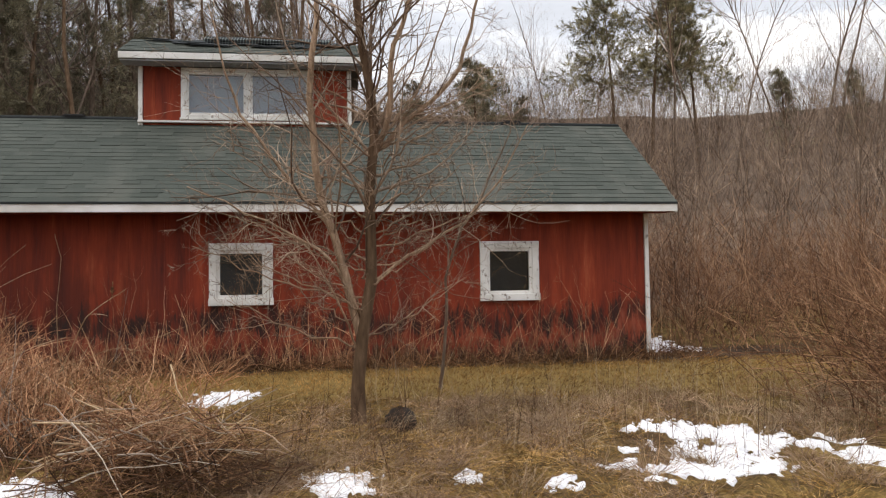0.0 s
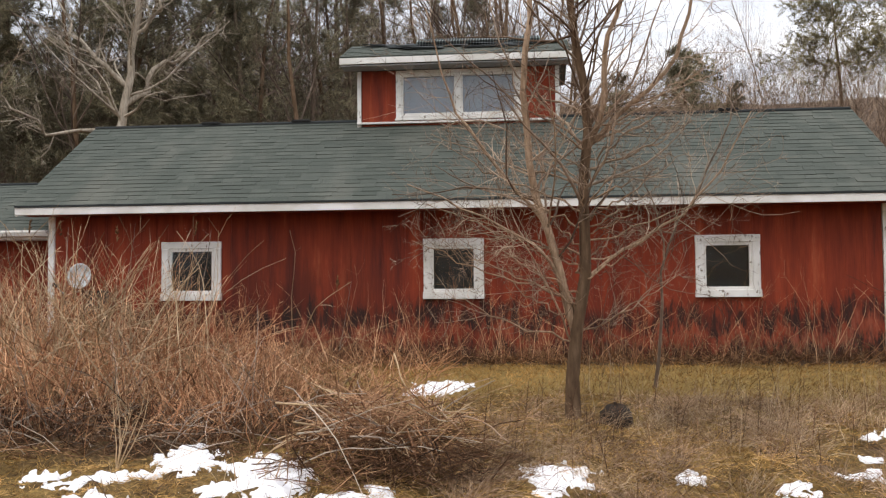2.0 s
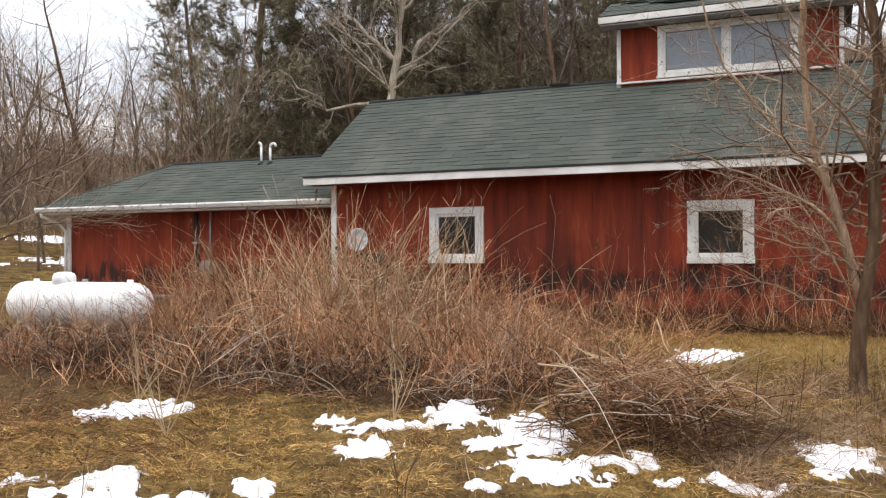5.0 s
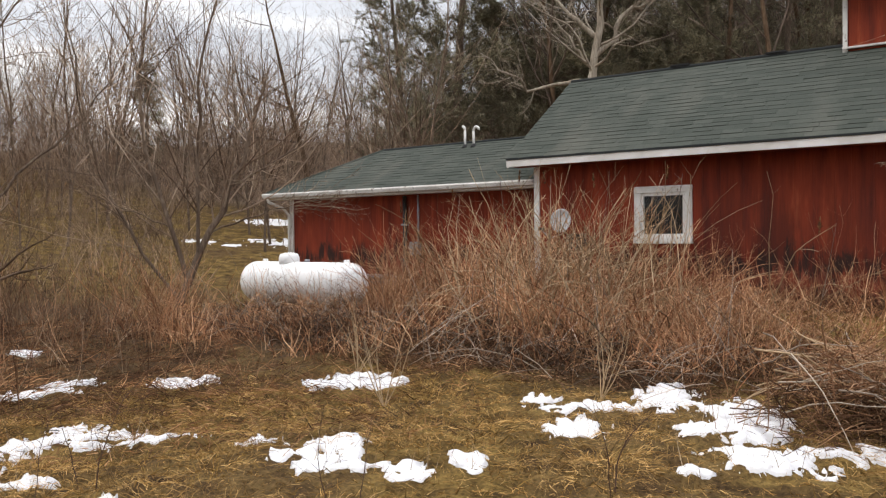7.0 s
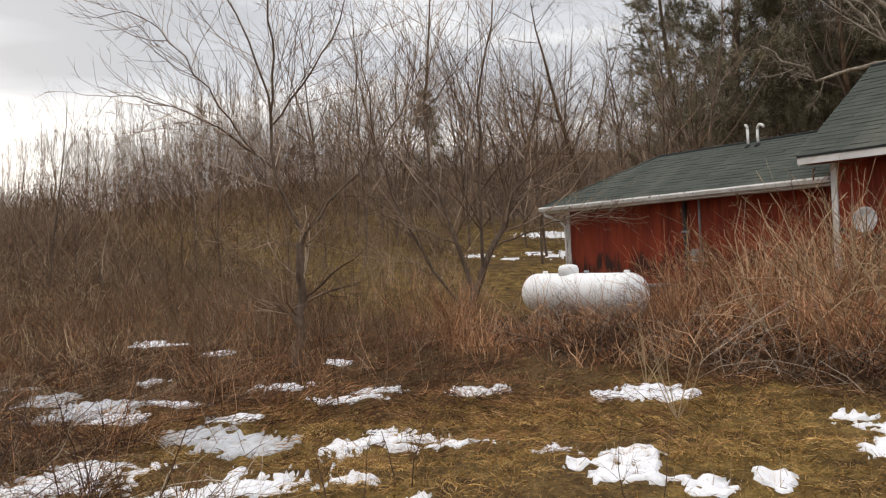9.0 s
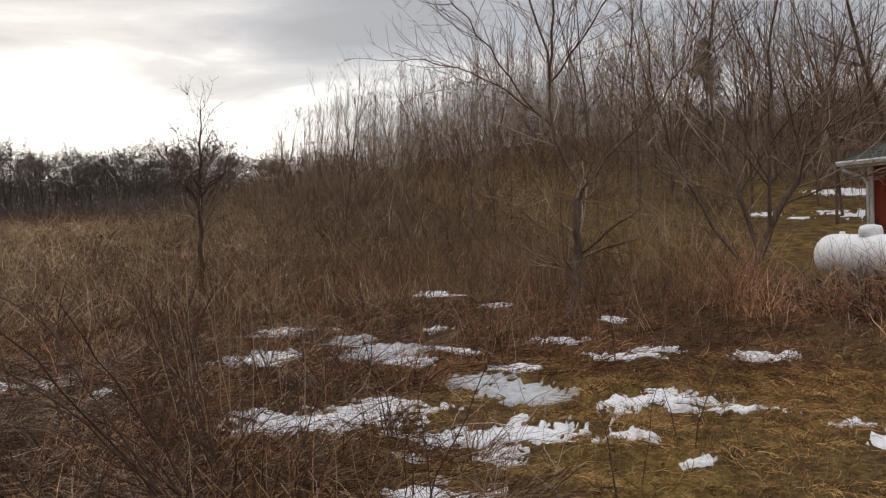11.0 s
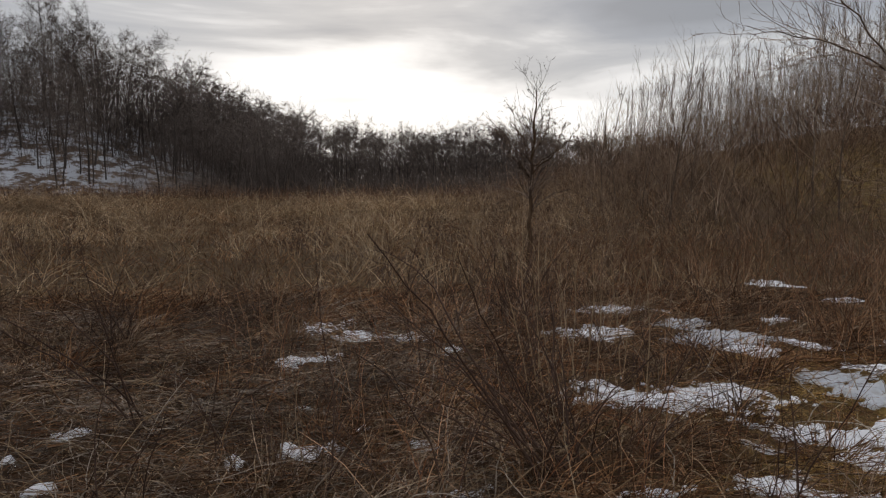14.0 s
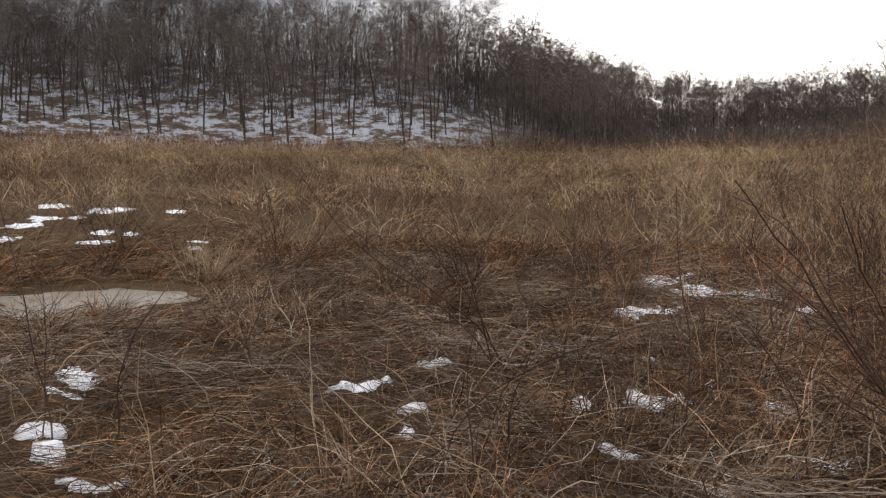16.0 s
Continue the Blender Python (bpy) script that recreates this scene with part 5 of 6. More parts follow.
tree("sycamore", [
    ([(-14.2, 27.2, 3.4), (-13.9, 27.3, 6.0), (-13.84, 27.34, 8.07), (-13.74, 27.39, 9.32), (-13.45, 27.54, 10.57), (-13.0, 27.7, 14)], .20, .05),
    ([(-13.75, 27.38, 8.07), (-13.13, 28.04, 8.97), (-12.49, 28.7, 10.09), (-11.07, 29.77, 11.4)], .11, .02),
    ([(-13.94, 27.29, 7.66), (-14.68, 26.46, 6.76), (-15.57, 25.55, 6.81), (-16.07, 24.85, 7.44), (-16.56, 24.15, 7.96)], .09, .02),
    ([(-13.74, 27.39, 8.7), (-14.58, 27.19, 9.38), (-15.42, 26.98, 10.28), (-16.07, 26.87, 12)], .10, .02),
    ([(-13.94, 27.29, 7.6), (-14.94, 26.55, 9.28), (-15.8, 26.0, 10.6)], .07, .015),
    ([(-13.5, 27.5, 10.5), (-12.3, 27.3, 11.8), (-11.6, 27.2, 13.5)], .07, .015),
], .3, (BARK_PALE, BARK_PALE), "large bare tree with pale gnarled limbs", rng, (1.1, 6, 4), (.4, .5, .5), 52, .03, fine=.007, gnarl=3.2)

# ---- woods behind ----
rng = np.random.default_rng(5)
dark = [two_part("forest_tree", *wild_tree(rng, 14, .13, f, (15, 5, 4)), BARK_DARK, TWIG_DARK, "tall dark bare forest tree", "forest trees") for f in (.28, .35, .22)]
place_all(dark, rng, [(az + rng.uniform(-1, 1), r, s) for az, r, s in zip(np.linspace(-4, 31, 56), rng.uniform(31, 66, 56), rng.uniform(.7, 1.15, 56))])
brown = [two_part("hedgerow_tree", *wild_tree(rng, 10, .06, f, (20, 5, 4), 42, .07, .46), BARK_GREY, TWIG, "bare brown tree on the brushy hillside", "hedgerow trees") for f in (.2, .3, .25)]
place_all(brown, rng, [(az + rng.uniform(-1, 1), r, s) for az, r, s in zip(np.linspace(38, 66, 26), rng.uniform(26, 55, 26), rng.uniform(.65, 1.1, 26))])
old = [two_part("old_oak", *wild_tree(rng, 11, .15, .26, (16, 6, 5), 58, .05, .46), BARK_DARK, TWIG_DARK, "broad dark old oak above the brush", "old oaks")]
place_all(old, rng, [(46.2, 36, .9), (9, 40, 1.05), (22, 42, 1.1)])
slim = [two_part("slender_tree", *wild_tree(rng, 13, .055, f, (24, 5, 4), 30, .09, .34), BARK_GREY, TWIG, "tall slender pale bare tree on the hill", "slender trees") for f in (.3, .42)]
small = [two_part("hill_shrub_tree", *wild_tree(rng, 6, .038, f, (20, 5, 3), 38, .07, .45), BARK_GREY, TWIG, "small bare tree in the hillside brush", "hillside small trees") for f in (.08, .14, .2)]
place_all(small, rng, [(az, r, s) for az, r, s in zip(rng.uniform(-40, -2, 90), rng.uniform(22, 58, 90), rng.uniform(.45, .9, 90))] + [(az, r, s) for az, r, s in zip(rng.uniform(55, 86, 44), rng.uniform(24, 56, 44), rng.uniform(.5, .95, 44))] + [(az, r, s) for az, r, s in zip(rng.uniform(38, 60, 58), rng.uniform(27, 52, 58), rng.uniform(.8, 1.5, 58))])
place_all(slim, rng, [(-24.5, 38, 1.0), (-26, 41, 1.1), (-28.3, 39, .95), (-31, 40, 1.0), (-33.2, 37, 1.1), (-34.5, 42, 1.2), (-36.5, 38, 1.05), (-16.2, 44, .85), (-39, 40, 1.1), (-42, 44, 1.0), (-19, 52, .9)])


def poplar_clump(rng, stems_in, h):
    """Poplar shoots that stand close together, their tops combed over by the wind."""
    base = np.concatenate([rng.normal(0, .55, (stems_in, 2)), np.zeros((stems_in, 1))], 1)
    L = h * rng.uniform(.72, 1.08, stems_in)
    way = np.concatenate([base[:, :2] * .07 + np.array([.02, .06]) + rng.normal(0, .03, (stems_in, 2)), np.ones((stems_in, 1))], 1)
    P = bends(rng, base, way, L, 7, .035, .01)
    R = (.012 * rng.uniform(.7, 1.3, stems_in))[:, None] * np.linspace(1, .2, 7)
    a, ra, la = sprout(rng, P, R, L, 14, .25, .97, 17, .28, .5, 4, .05, .06, .009)
    b, rb, _ = sprout(rng, a, ra, la, 3, .2, 1, 18, .5, .6, 2, .06, .05, .007)
    t = root("poplar_clump", "clump of slender bare poplars on the ridge", "tree", group="poplar clumps")
    for c in range(stems_in):
        part("stem", sheet("stem", *joined([tubes(P[c:c + 1], R[c:c + 1], 4), ribbons(a[14 * c:14 * c + 14], ra[14 * c:14 * c + 14, 0]), ribbons(b[42 * c:42 * c + 42], rb[42 * c:42 * c + 42, 0])])), TWIG, t)
    return t


pop = [poplar_clump(rng, n, h) for n, h in ((13, 6.8), (9, 6.2), (16, 7.2), (7, 5.6))]
ridge = []
for az, n, h in ((60.5, 3, 1.0), (63, 3, 1.05), (66, 3, .98), (69, 3, 1.04), (71.5, 3, 1.06), (73.5, 2, .95), (75.2, 2, .95), (77.5, 3, .96), (79.5, 3, .94), (81.0, 2, .88), (83.4, 3, .82), (85.4, 2, .62), (87.2, 2, .5)):
    ridge += [(az + rng.uniform(-.75, .75), rng.uniform(44, 58), h * rng.uniform(.8, 1.1)) for _ in range(n)]
for k, (az, r, s) in enumerate(ridge):
    x, y = -r * math.sin(radians(az)), r * math.cos(radians(az))
    m = Matrix.LocRotScale((x, y, land(x, y).item() - .15), Euler((0, 0, rng.uniform(-.6, .6))), None)
    ob = pop[k] if k < len(pop) else copy_thing(pop[k % len(pop)], m)
    ob.matrix_basis = m
    ob.scale = (s, s, s)
pines = [two_part("white_pine", *pine(rng, 19, .24, .05, 3.9, w, p, .33), BARK_GREY, NEEDLE, "tall dark white pine with layered boughs", "white pines", ("trunk", "needles")) for w, p in ((165, 27), (100, 18))]
place_all(pines, rng, [(36.4, 36, 1.0), (24, 40, .9), (32.8, 39, 1.05), (17.5, 42, .85), (29.6, 36, .8), (13, 44, .9), (39.4, 44, .8), (9, 47, .85), (18.6, 34, .72), (14.8, 35, .66), (21.4, 35, .78), (11.4, 36, .62), (26.6, 35, .8), (5.5, 44, .62), (2.2, 46, .6)])
scots = [two_part("scots_pine", *pine(rng, 10, .13, .46, 5.4, 62, 24, .30), BARK_DARK, NEEDLE_OLIVE, "open crowned olive pine on the hill crest", "hill pines", ("trunk", "needles"))]
place_all(scots, rng, [(-20.6, 46, .90), (-23.0, 45, 1.0), (-26.0, 46, .84), (-11.8, 47, .62)])
firs = [two_part("young_fir", *pine(rng, 6, .1, .06, 1.5, 60, 12, .24), BARK_DARK, NEEDLE, "small dark conical fir", "young firs", ("trunk", "needles"))]
place_all(firs, rng, [(-11.2, 38, 1.15), (-31.4, 46, .8), (-35.5, 48, .7), (56.5, 48, 1.0), (-6.5, 40, .9), (-14, 46, .7)])


x, y = spread(rng, 4200, -1, 34, 36, 80, .8)
stuff("forest_thicket", stand(rng, x, y, 3, 9.5, .2, .018, 3, .16, .03, 11, .42, 42, 0), TWIG_DARK, "close young growth in the wood behind", "woods")


def far_tree(rng, h, counts, angle=37, width=.36, fork=.36):
    """A forest tree seen from afar: a clean stem, rising boughs and a haze of fine twigs."""
    P = bends(rng, np.zeros((1, 3)), leaning(rng, 1, .05), np.array([h]), 8, .05, .03)
    R = .0085 * h * np.linspace(1, .12, 8)[None] ** .9
    a, ra, la = sprout(rng, P, R, np.array([h]), counts[0], fork, .98, angle, width, .42, 5, .15, .04, .04)
    b, rb, lb = sprout(rng, a, ra, la, counts[1], .2, 1, angle + 4, .55, .5, 3, .18, .02, .026)
    c, rc, _ = sprout(rng, b, rb, lb, counts[2], .15, 1, angle + 4, .65, .6, 2, .12, .02, .024)
    return [tubes(P, R, 5)], [ribbons(a, np.minimum(ra[:, 0], .06)), ribbons(b, np.minimum(rb[:, 0], .034)), ribbons(c, np.minimum(rc[:, 0], .030))]


def far_stand(protos, rng, x, y, size):
    """Copies over a hillside; size: one for each place."""
    for k, (a, b) in enumerate(zip(x, y)):
        m = Matrix.LocRotScale((a, b, land(a, b).item() - .3), Euler((0, 0, rng.uniform(0, 6.28))), None)
        ob = protos[k] if k < len(protos) else copy_thing(protos[k % len(protos)], m)
        ob.matrix_basis = m
        ob.scale = (size[k], size[k], size[k] * rng.uniform(.94, 1.06))


def bearing_of(x, y):
    return np.degrees(np.arctan2(-x, y))


hill_trees = [two_part("hill_tree", *far_tree(rng, 20, (17, 6, 7), 48, .40, f), BARK_FAR, TWIG_FAR, "tall bare grey tree on the snowy slope", "hill wood") for f in (.24, .34, .40, .30, .44, .27)]
x, y = spread(rng, 299, 104, 149, 134, 192, .9)
size = rng.uniform(.72, 1.02, len(x)) * (.68 + .32 * smooth(105, 117, bearing_of(x, y)))
far_stand(hill_trees, rng, x, y, size)
valley_trees = [two_part("valley_tree", *far_tree(rng, 12, (16, 6, 6), 50, .48, f), BARK_FAR, TWIG_FAR, "bare grey tree of the far valley wood", "valley wood") for f in (.10, .18, .26, .14)]
x, y = spread(rng, 298, 80, 113, 182, 270, .75)
far_stand(valley_trees, rng, x, y, rng.uniform(.95, 1.3, len(x)) * (1 + .35 * smooth(99, 107, bearing_of(x, y))))
x2, y2 = spread(rng, 5200, 78, 116, 180, 300, .65)
stuff("valley_thicket", stand(rng, x2, y2, 3, 9.5, .16, .055, 3, .14, .03, 10, .46, 42, 0), TWIG_FAR, "close bare saplings of the valley wood", "woods")
x2, y2 = spread(rng, 6000, 104, 148, 142, 208, .9)
k = rng.uniform(0, 1, len(x2)) < smooth(142, 166, np.hypot(x2, y2)) * .85 + .15
x2, y2 = x2[k], y2[k]
stuff("hill_saplings", stand(rng, x2, y2, 3, 7 + 6 * smooth(150, 170, np.hypot(x2, y2)), .18, .036, 3, .14, .03, 11, .48, 44, 0), TWIG_FAR, "close bare saplings on the far slope", "woods")
x, y = spread(rng, 2200, 82, 117, 128, 200, .8)
stuff("valley_brush", stand(rng, x, y, 1.5, 5, .25, .036, 3, .16, 0, 8, .5, 44, 0), TWIG_FAR, "dark undergrowth along the wood edge", "brush")

# ---- brush on the hillsides ----
rng = np.random.default_rng(8)
x, y = spread(rng, 19000, -40, 50, 19.5, 74, .72)
k = outside(x, y) & (y > 18.6) | (x > 7)
x, y = clumped(rng, x[k], y[k], .35, .45)
grown = np.hypot(x, y)
top = np.clip(3.2 + (grown - 20) * .07, 3.2, 6.2) + smooth(-4, -12, bearing_of(x, y)) * (1.0 + 2.2 * smooth(44, 60, grown))
grey = rng.uniform(0, 1, len(x)) < .75 * smooth(-6, -12, bearing_of(x, y)) * smooth(25, 36, grown + 6 * wave(x * .2, y * .2))
for name, k, mat, label in (("hill_brush", ~grey, RUSSET, "dense brown bare brush on the hillside"), ("hill_thicket", grey, TWIG_DARK, "grey-brown thicket high on the hillside")):
    stuff(name, stand(rng, x[k], y[k], 1.2, top[k], .36, .0075, 4, .2, .03, 6, .45, 40, 0), mat, label, "brush")
x, y = spread(rng, 23000, 46, 98, 16, 66, .66)
k = ~((bearing_of(x, y) < 54) & (np.hypot(x, y) < 34)) & (rng.uniform(0, 1, len(x)) > smooth(80, 98, bearing_of(x, y) + 5 * wave(x * .2, y * .2)))
x, y = clumped(rng, x[k], y[k], .35, .55)
grown = np.hypot(x, y)
az = bearing_of(x, y)
low, top = np.clip(.3 + (grown - 15) * .035, .3, 1.2), np.clip(1.0 + (grown - 15) * .085, 1.0, 3.4) + 3.3 * smooth(84, 68, az) * smooth(57, 65, az) * smooth(34, 48, grown)
shady = rng.uniform(0, 1, len(x)) < .36 * smooth(60, 66, az) * (1 - .7 * smooth(74, 84, az)) * smooth(16, 24, grown + 4 * wave(x * .3, y * .3))
for name, k, mat, label in (("west_brush", ~shady, RUSSET, "dense brown brush on the western rise"), ("west_thicket", shady, CANE_DARK, "dark thicket on the western rise")):
    stuff(name, stand(rng, x[k], y[k], low[k], top[k], .45, .0056, 3, .24, .04, 6, .46, 38, 0), mat, label, "brush")
x, y = spread(rng, 3400, -48, -19, 11.5, 24, .75)
k = outside(x, y) & (x > 6.5) & ((y > 13.2) | (x > 8.2))
x, y = x[k], y[k]
stuff("east_brush", stand(rng, x, y, .6, 2.7, .42, .0058, 5, .2, .0, 7, .38, 42, 0), CANE_BROWN, "tall brown brush beside the house end", "brush")

# ---- thicket before the house ----
rng = np.random.default_rng(21)
n = 2500
x, y = rng.uniform(-9.2, -2.0, n), rng.uniform(8.0, 12.7, n)
k = (y < 12.9) & (y > 8.2 + .25 * np.abs(x + 5.5)) & (x < -3.3)
x, y = clumped(rng, x[k], y[k], .8, .55)
tall = low_by_tank(x, y) * (1 - .6 * smooth(-4.9, -3.5, x))
stuff("cane_thicket", stand(rng, x, y, .6 * tall, 1.95 * tall, .5, .0060, 7, .19, -.07, 4, .34, 42), CANE, "thicket of tan dry canes before the wall", "canes")
n = 2700
x, y = rng.uniform(-13.5, -7.0, n), rng.uniform(6.2, 13.2, n)
k = outside(x, y) & (y > 6.2 + .35 * np.abs(x + 9.5)) & ~((np.abs(x + 11.6) < 2.6) & (y > 8.9) & (y < 11.6))
x, y = clumped(rng, x[k], y[k], .8, .5)
stuff("red_canes", stand(rng, x, y, .4 * low_by_tank(x, y), 1.6 * low_by_tank(x, y), .42, .0056, 7, .15, -.03, 4, .34, 42), CANE, "reddish dry canes in front of the wing", "canes")
n = 2600
x, y = rng.uniform(-12.5, -1.2, n), rng.uniform(7.0, 12.4, n)
k = outside(x, y) & (y > 7.4 + .15 * np.abs(x + 6)) & (np.hypot(x + 1.4, y - 7.0) > 1.7)
x, y = clumped(rng, x[k], y[k], 1.0, .4)
stuff("tangle", stand(rng, x, y, .5, 1.2, .9, .0046, 6, .20, -.06, 2, .35, 45, 0), CANE, "pale tangle of fallen dead stems", "dead stems")
n = 300
x, y = rng.normal(-5.6, .9, n), rng.normal(10.0, .6, n)
stuff("arching_canes", stand(rng, x, y, 1.4, 2.5, .45, .0075, 9, .10, -.10, 3, .2, 40), STRAW, "thick pale arching canes in the thicket", "canes")
n = 6500
x, y = rng.uniform(-12, -1.6, n), rng.uniform(6.9, 9.6, n)
k = (y > 7.0 + .14 * np.abs(x + 6)) & (y < 9.2 + .2 * np.abs(x + 6)) & (snow_at(x, y) < 0)
x, y = clumped(rng, x[k], y[k], 1.1, .35)
stuff("dark_tangle", stand(rng, x, y, .2, .6, 1.3, .004, 5, .24, -.02, 3, .4, 45, 0), CANE_DARK, "dark fallen stems at the foot of the thicket", "dead stems")
n = 360
x, y = rng.uniform(-11.5, -1.8, n), rng.uniform(7.2, 8.9, n)
k = (y > 7.1 + .12 * np.abs(x + 6)) & (snow_at(x, y) < 0)
stuff("fallen_branches", stand(rng, x[k], y[k], .7, 1.6, 1.6, .0052, 7, .13, -.10, 3, .35, 45), CANE_GREY, "fallen grey branches before the thicket", "branches")
n = 1500
x, y = rng.uniform(X0, X1 + .6, n), rng.uniform(12.75, 13.3, n)
x, y = clumped(rng, x, y, 1.1, .45)
stuff("wall_weeds", stand(rng, x, y, .12, .6, .4, .0038, 4, .18, 0, 4, .4, 45), CANE_BROWN, "dead weeds and vines against the red wall", "weeds")
n = 4200
x, y = rng.uniform(X0, X1 + .8, n), 13.25 - .85 * rng.uniform(0, 1, n) ** 1.4
stuff("wall_litter", stand(rng, x, y, .12, .6, 2.4, .0055, 4, .2, -.05, 1, .4, 45, 0), LEAF, "strip of dark stems and leaf litter along the wall foot", "litter")
n = 200
x, y = rng.uniform(-3.4, X1, n), rng.uniform(12.6, 13.2, n)
stuff("wall_vines", stand(rng, x, y, .5, 1.8, .3, .0036, 7, .2, .03, 5, .3, 50), CANE, "thin dry vines climbing before the wall", "vines")
for px0, py0, hh in ((-7.6, 12.0, 2.55), (-7.15, 12.1, 2.5), (-6.0, 11.6, 2.35), (-4.9, 11.8, 2.45), (-2.75, 11.7, 1.5), (-10.4, 12.2, 2.2), (-9.3, 12.4, 2.3)):
    hh *= .86
    stalk = stand(rng, np.array([px0]), np.array([py0]), hh, hh + .05, .05, .009, 9, .04, .01, 9, .18, 35)
    heads = needles(rng, bends(rng, np.array([[px0, py0, land(px0, py0).item() + hh - .2]]), np.array([[.1, 0, 1.0]]), np.array([.25]), 3, .2, 0), 26, .05, .012)
    w = root("weed_stalk", "tall dry weed stalk with seed head", "weed", (0, 0, 0), "tall weed stalks")
    part("stem", sheet("stem", *joined(stalk)), CANE_GREY, w)
    part("seed_head", sheet("seed_head", *heads), LEAF, w)

# ---- brush pile ----
rng = np.random.default_rng(33)
PX, PY = -1.27, 6.95
pile = root("brush_pile", "heap of cut grey branches on the grass", "brush pile", (PX, PY, land(PX, PY).item()))
n = 620
u = rng.normal(0, .42, (n, 2))
hgt = .74 * np.exp(-(u[:, 0] ** 2 * 1.4 + u[:, 1] ** 2 * 2.2)) * rng.uniform(.05, 1, n)
way = np.stack([rng.normal(0, 1, n), rng.normal(0, 1.0, n), rng.normal(.12, .5, n)], 1)
Lb = rng.uniform(.4, 1.2, n)
way /= np.linalg.norm(way, axis=1, keepdims=True)
Pb = bends(rng, np.stack([u[:, 0] * .95, u[:, 1] * .8, hgt + .03], 1) - way * Lb[:, None] * .5, way, Lb, 6, .16, -.13)
Pb[:, :, 2] = np.maximum(Pb[:, :, 2], .01)
Rb = rng.uniform(.002, .0065, n)[:, None] * np.linspace(1, .4, 6)
Qb, Sb, _ = sprout(rng, Pb, Rb, Lb, 4, .3, 1, 40, .35, .6, 4, .14, -.01, .0018)
# stems low in the heap are coloured darker to paint its inner shade
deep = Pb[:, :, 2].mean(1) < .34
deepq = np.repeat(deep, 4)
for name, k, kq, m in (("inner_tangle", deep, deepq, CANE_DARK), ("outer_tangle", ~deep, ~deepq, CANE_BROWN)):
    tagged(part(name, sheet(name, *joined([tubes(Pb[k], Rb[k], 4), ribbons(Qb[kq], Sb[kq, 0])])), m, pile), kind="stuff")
for k in range(64):
    a = rng.uniform(-1.5, 1.5)
    c = np.array([rng.normal(0, .35), rng.normal(0, .25), rng.uniform(.25, .6)])
    d = np.array([math.cos(a), math.sin(a) - .4, rng.normal(.10, .32)])
    Lk = rng.uniform(.7, 1.5)
    p = bends(rng, (c - d * Lk / 2)[None], d[None], np.array([Lk]), 7, .12, -.08)
    p[:, :, 2] = np.maximum(p[:, :, 2], .01)
    part("branch", sheet("branch", *tubes(p, rng.uniform(.004, .009) * np.linspace(1, .45, 7)[None], 6), True), (BLEACHED, STRAW, TWIG, STRAW, CANE_GREY)[k % 5], pile)
n = 420
x, y = rng.normal(-3.0, .6, n), rng.normal(8.8, .5, n)
stuff("low_brambles", stand(rng, x, y, .4, .95, .6, .0045, 6, .17, -.06, 3, .4, 45), CANE, "low tan brambles beside the brush pile", "brambles")

# ---- bramble at the east side and weeds on the grass ----
n = 560
x, y = rng.normal(7.3, .65, n), rng.normal(8.4, 1.0, n)
L = rng.uniform(.9, 2.6, n)
P = bends(rng, np.stack([x, y, land(x, y) - .03], 1), leaning(rng, n, .5) + np.array([-.45, -.1, 0]), L, 9, .13, -.11)
P[:, :, 2] = np.maximum(P[:, :, 2], land(P[:, :, 0], P[:, :, 1]) + .01)
R = (.0072 * rng.uniform(.5, 1.3, n))[:, None] * np.linspace(1, .35, 9)
Q, S, _ = sprout(rng, P, R, L, 5, .2, 1, 42, .26, .6, 4, .13, .0, .002)
stuff("arching_brambles", [tubes(P, R, 4), ribbons(Q, S[:, 0])], CANE_BROWN, "arching brown brambles beside the lawn", "brambles")
n = 380
x, y = rng.uniform(.4, 6.5, n), rng.uniform(7.3, 10.2, n)
x, y = clumped(rng, x, y, 1.0, .3)
stuff("tall_straw", stand(rng, x, y, .25, .8, .2, .0026, 5, .09, -.03, 2, .25, 30), STRAW, "tall dry straw and weed stems", "dry grass")
n = 130
x, y = rng.uniform(-.5, 6, n), rng.uniform(6.6, 9.4, n)
stuff("dark_forbs", stand(rng, x, y, .3, .8, .14, .0032, 4, .08, 0, 4, .3, 40), CANE_DARK, "dark dead forbs in the grass", "weeds")
stump = root("stump", "dark weathered stump beside the tree", "stump", (.82, 8.5, land(.82, 8.5).item() - .04))
part("wood", ring_tube([(0, 0, -.05), (.01, 0, .04), (.0, .01, .10), (.01, .0, .145), (.0, 0, .175), (.01, 0, .19)], [.185, .165, .16, .12, .09, .03], 14), CHAR, stump)

# ---- grass ----
rng = np.random.default_rng(2)


def sward(name, x, y, l0, l1, tilt, width, mat, label, K=3, category="grass", tuft=.0):
    k = outside(x, y) & clear_of_snow(x, y)
    x, y = x[k], y[k]
    n = len(x)
    L = rng.uniform(l0, l1, n) * (1 + tuft * np.clip(wave(x * 2.2, y * 2.0), -.7, 1.5))
    lay = np.stack([wave(x * .6, y * .6 + 4), wave(x * .5 + 9, y * .7)], 1) * .9
    way = np.concatenate([lay + rng.normal(0, tilt, (n, 2)), np.full((n, 1), .55)], 1)
    P = bends(rng, np.stack([x, y, land(x, y) - .01], 1), way, L, K, .22, -.30)
    return stuff(name, [ribbons(P, width * rng.uniform(.6, 1.4, n))], mat, label, category)


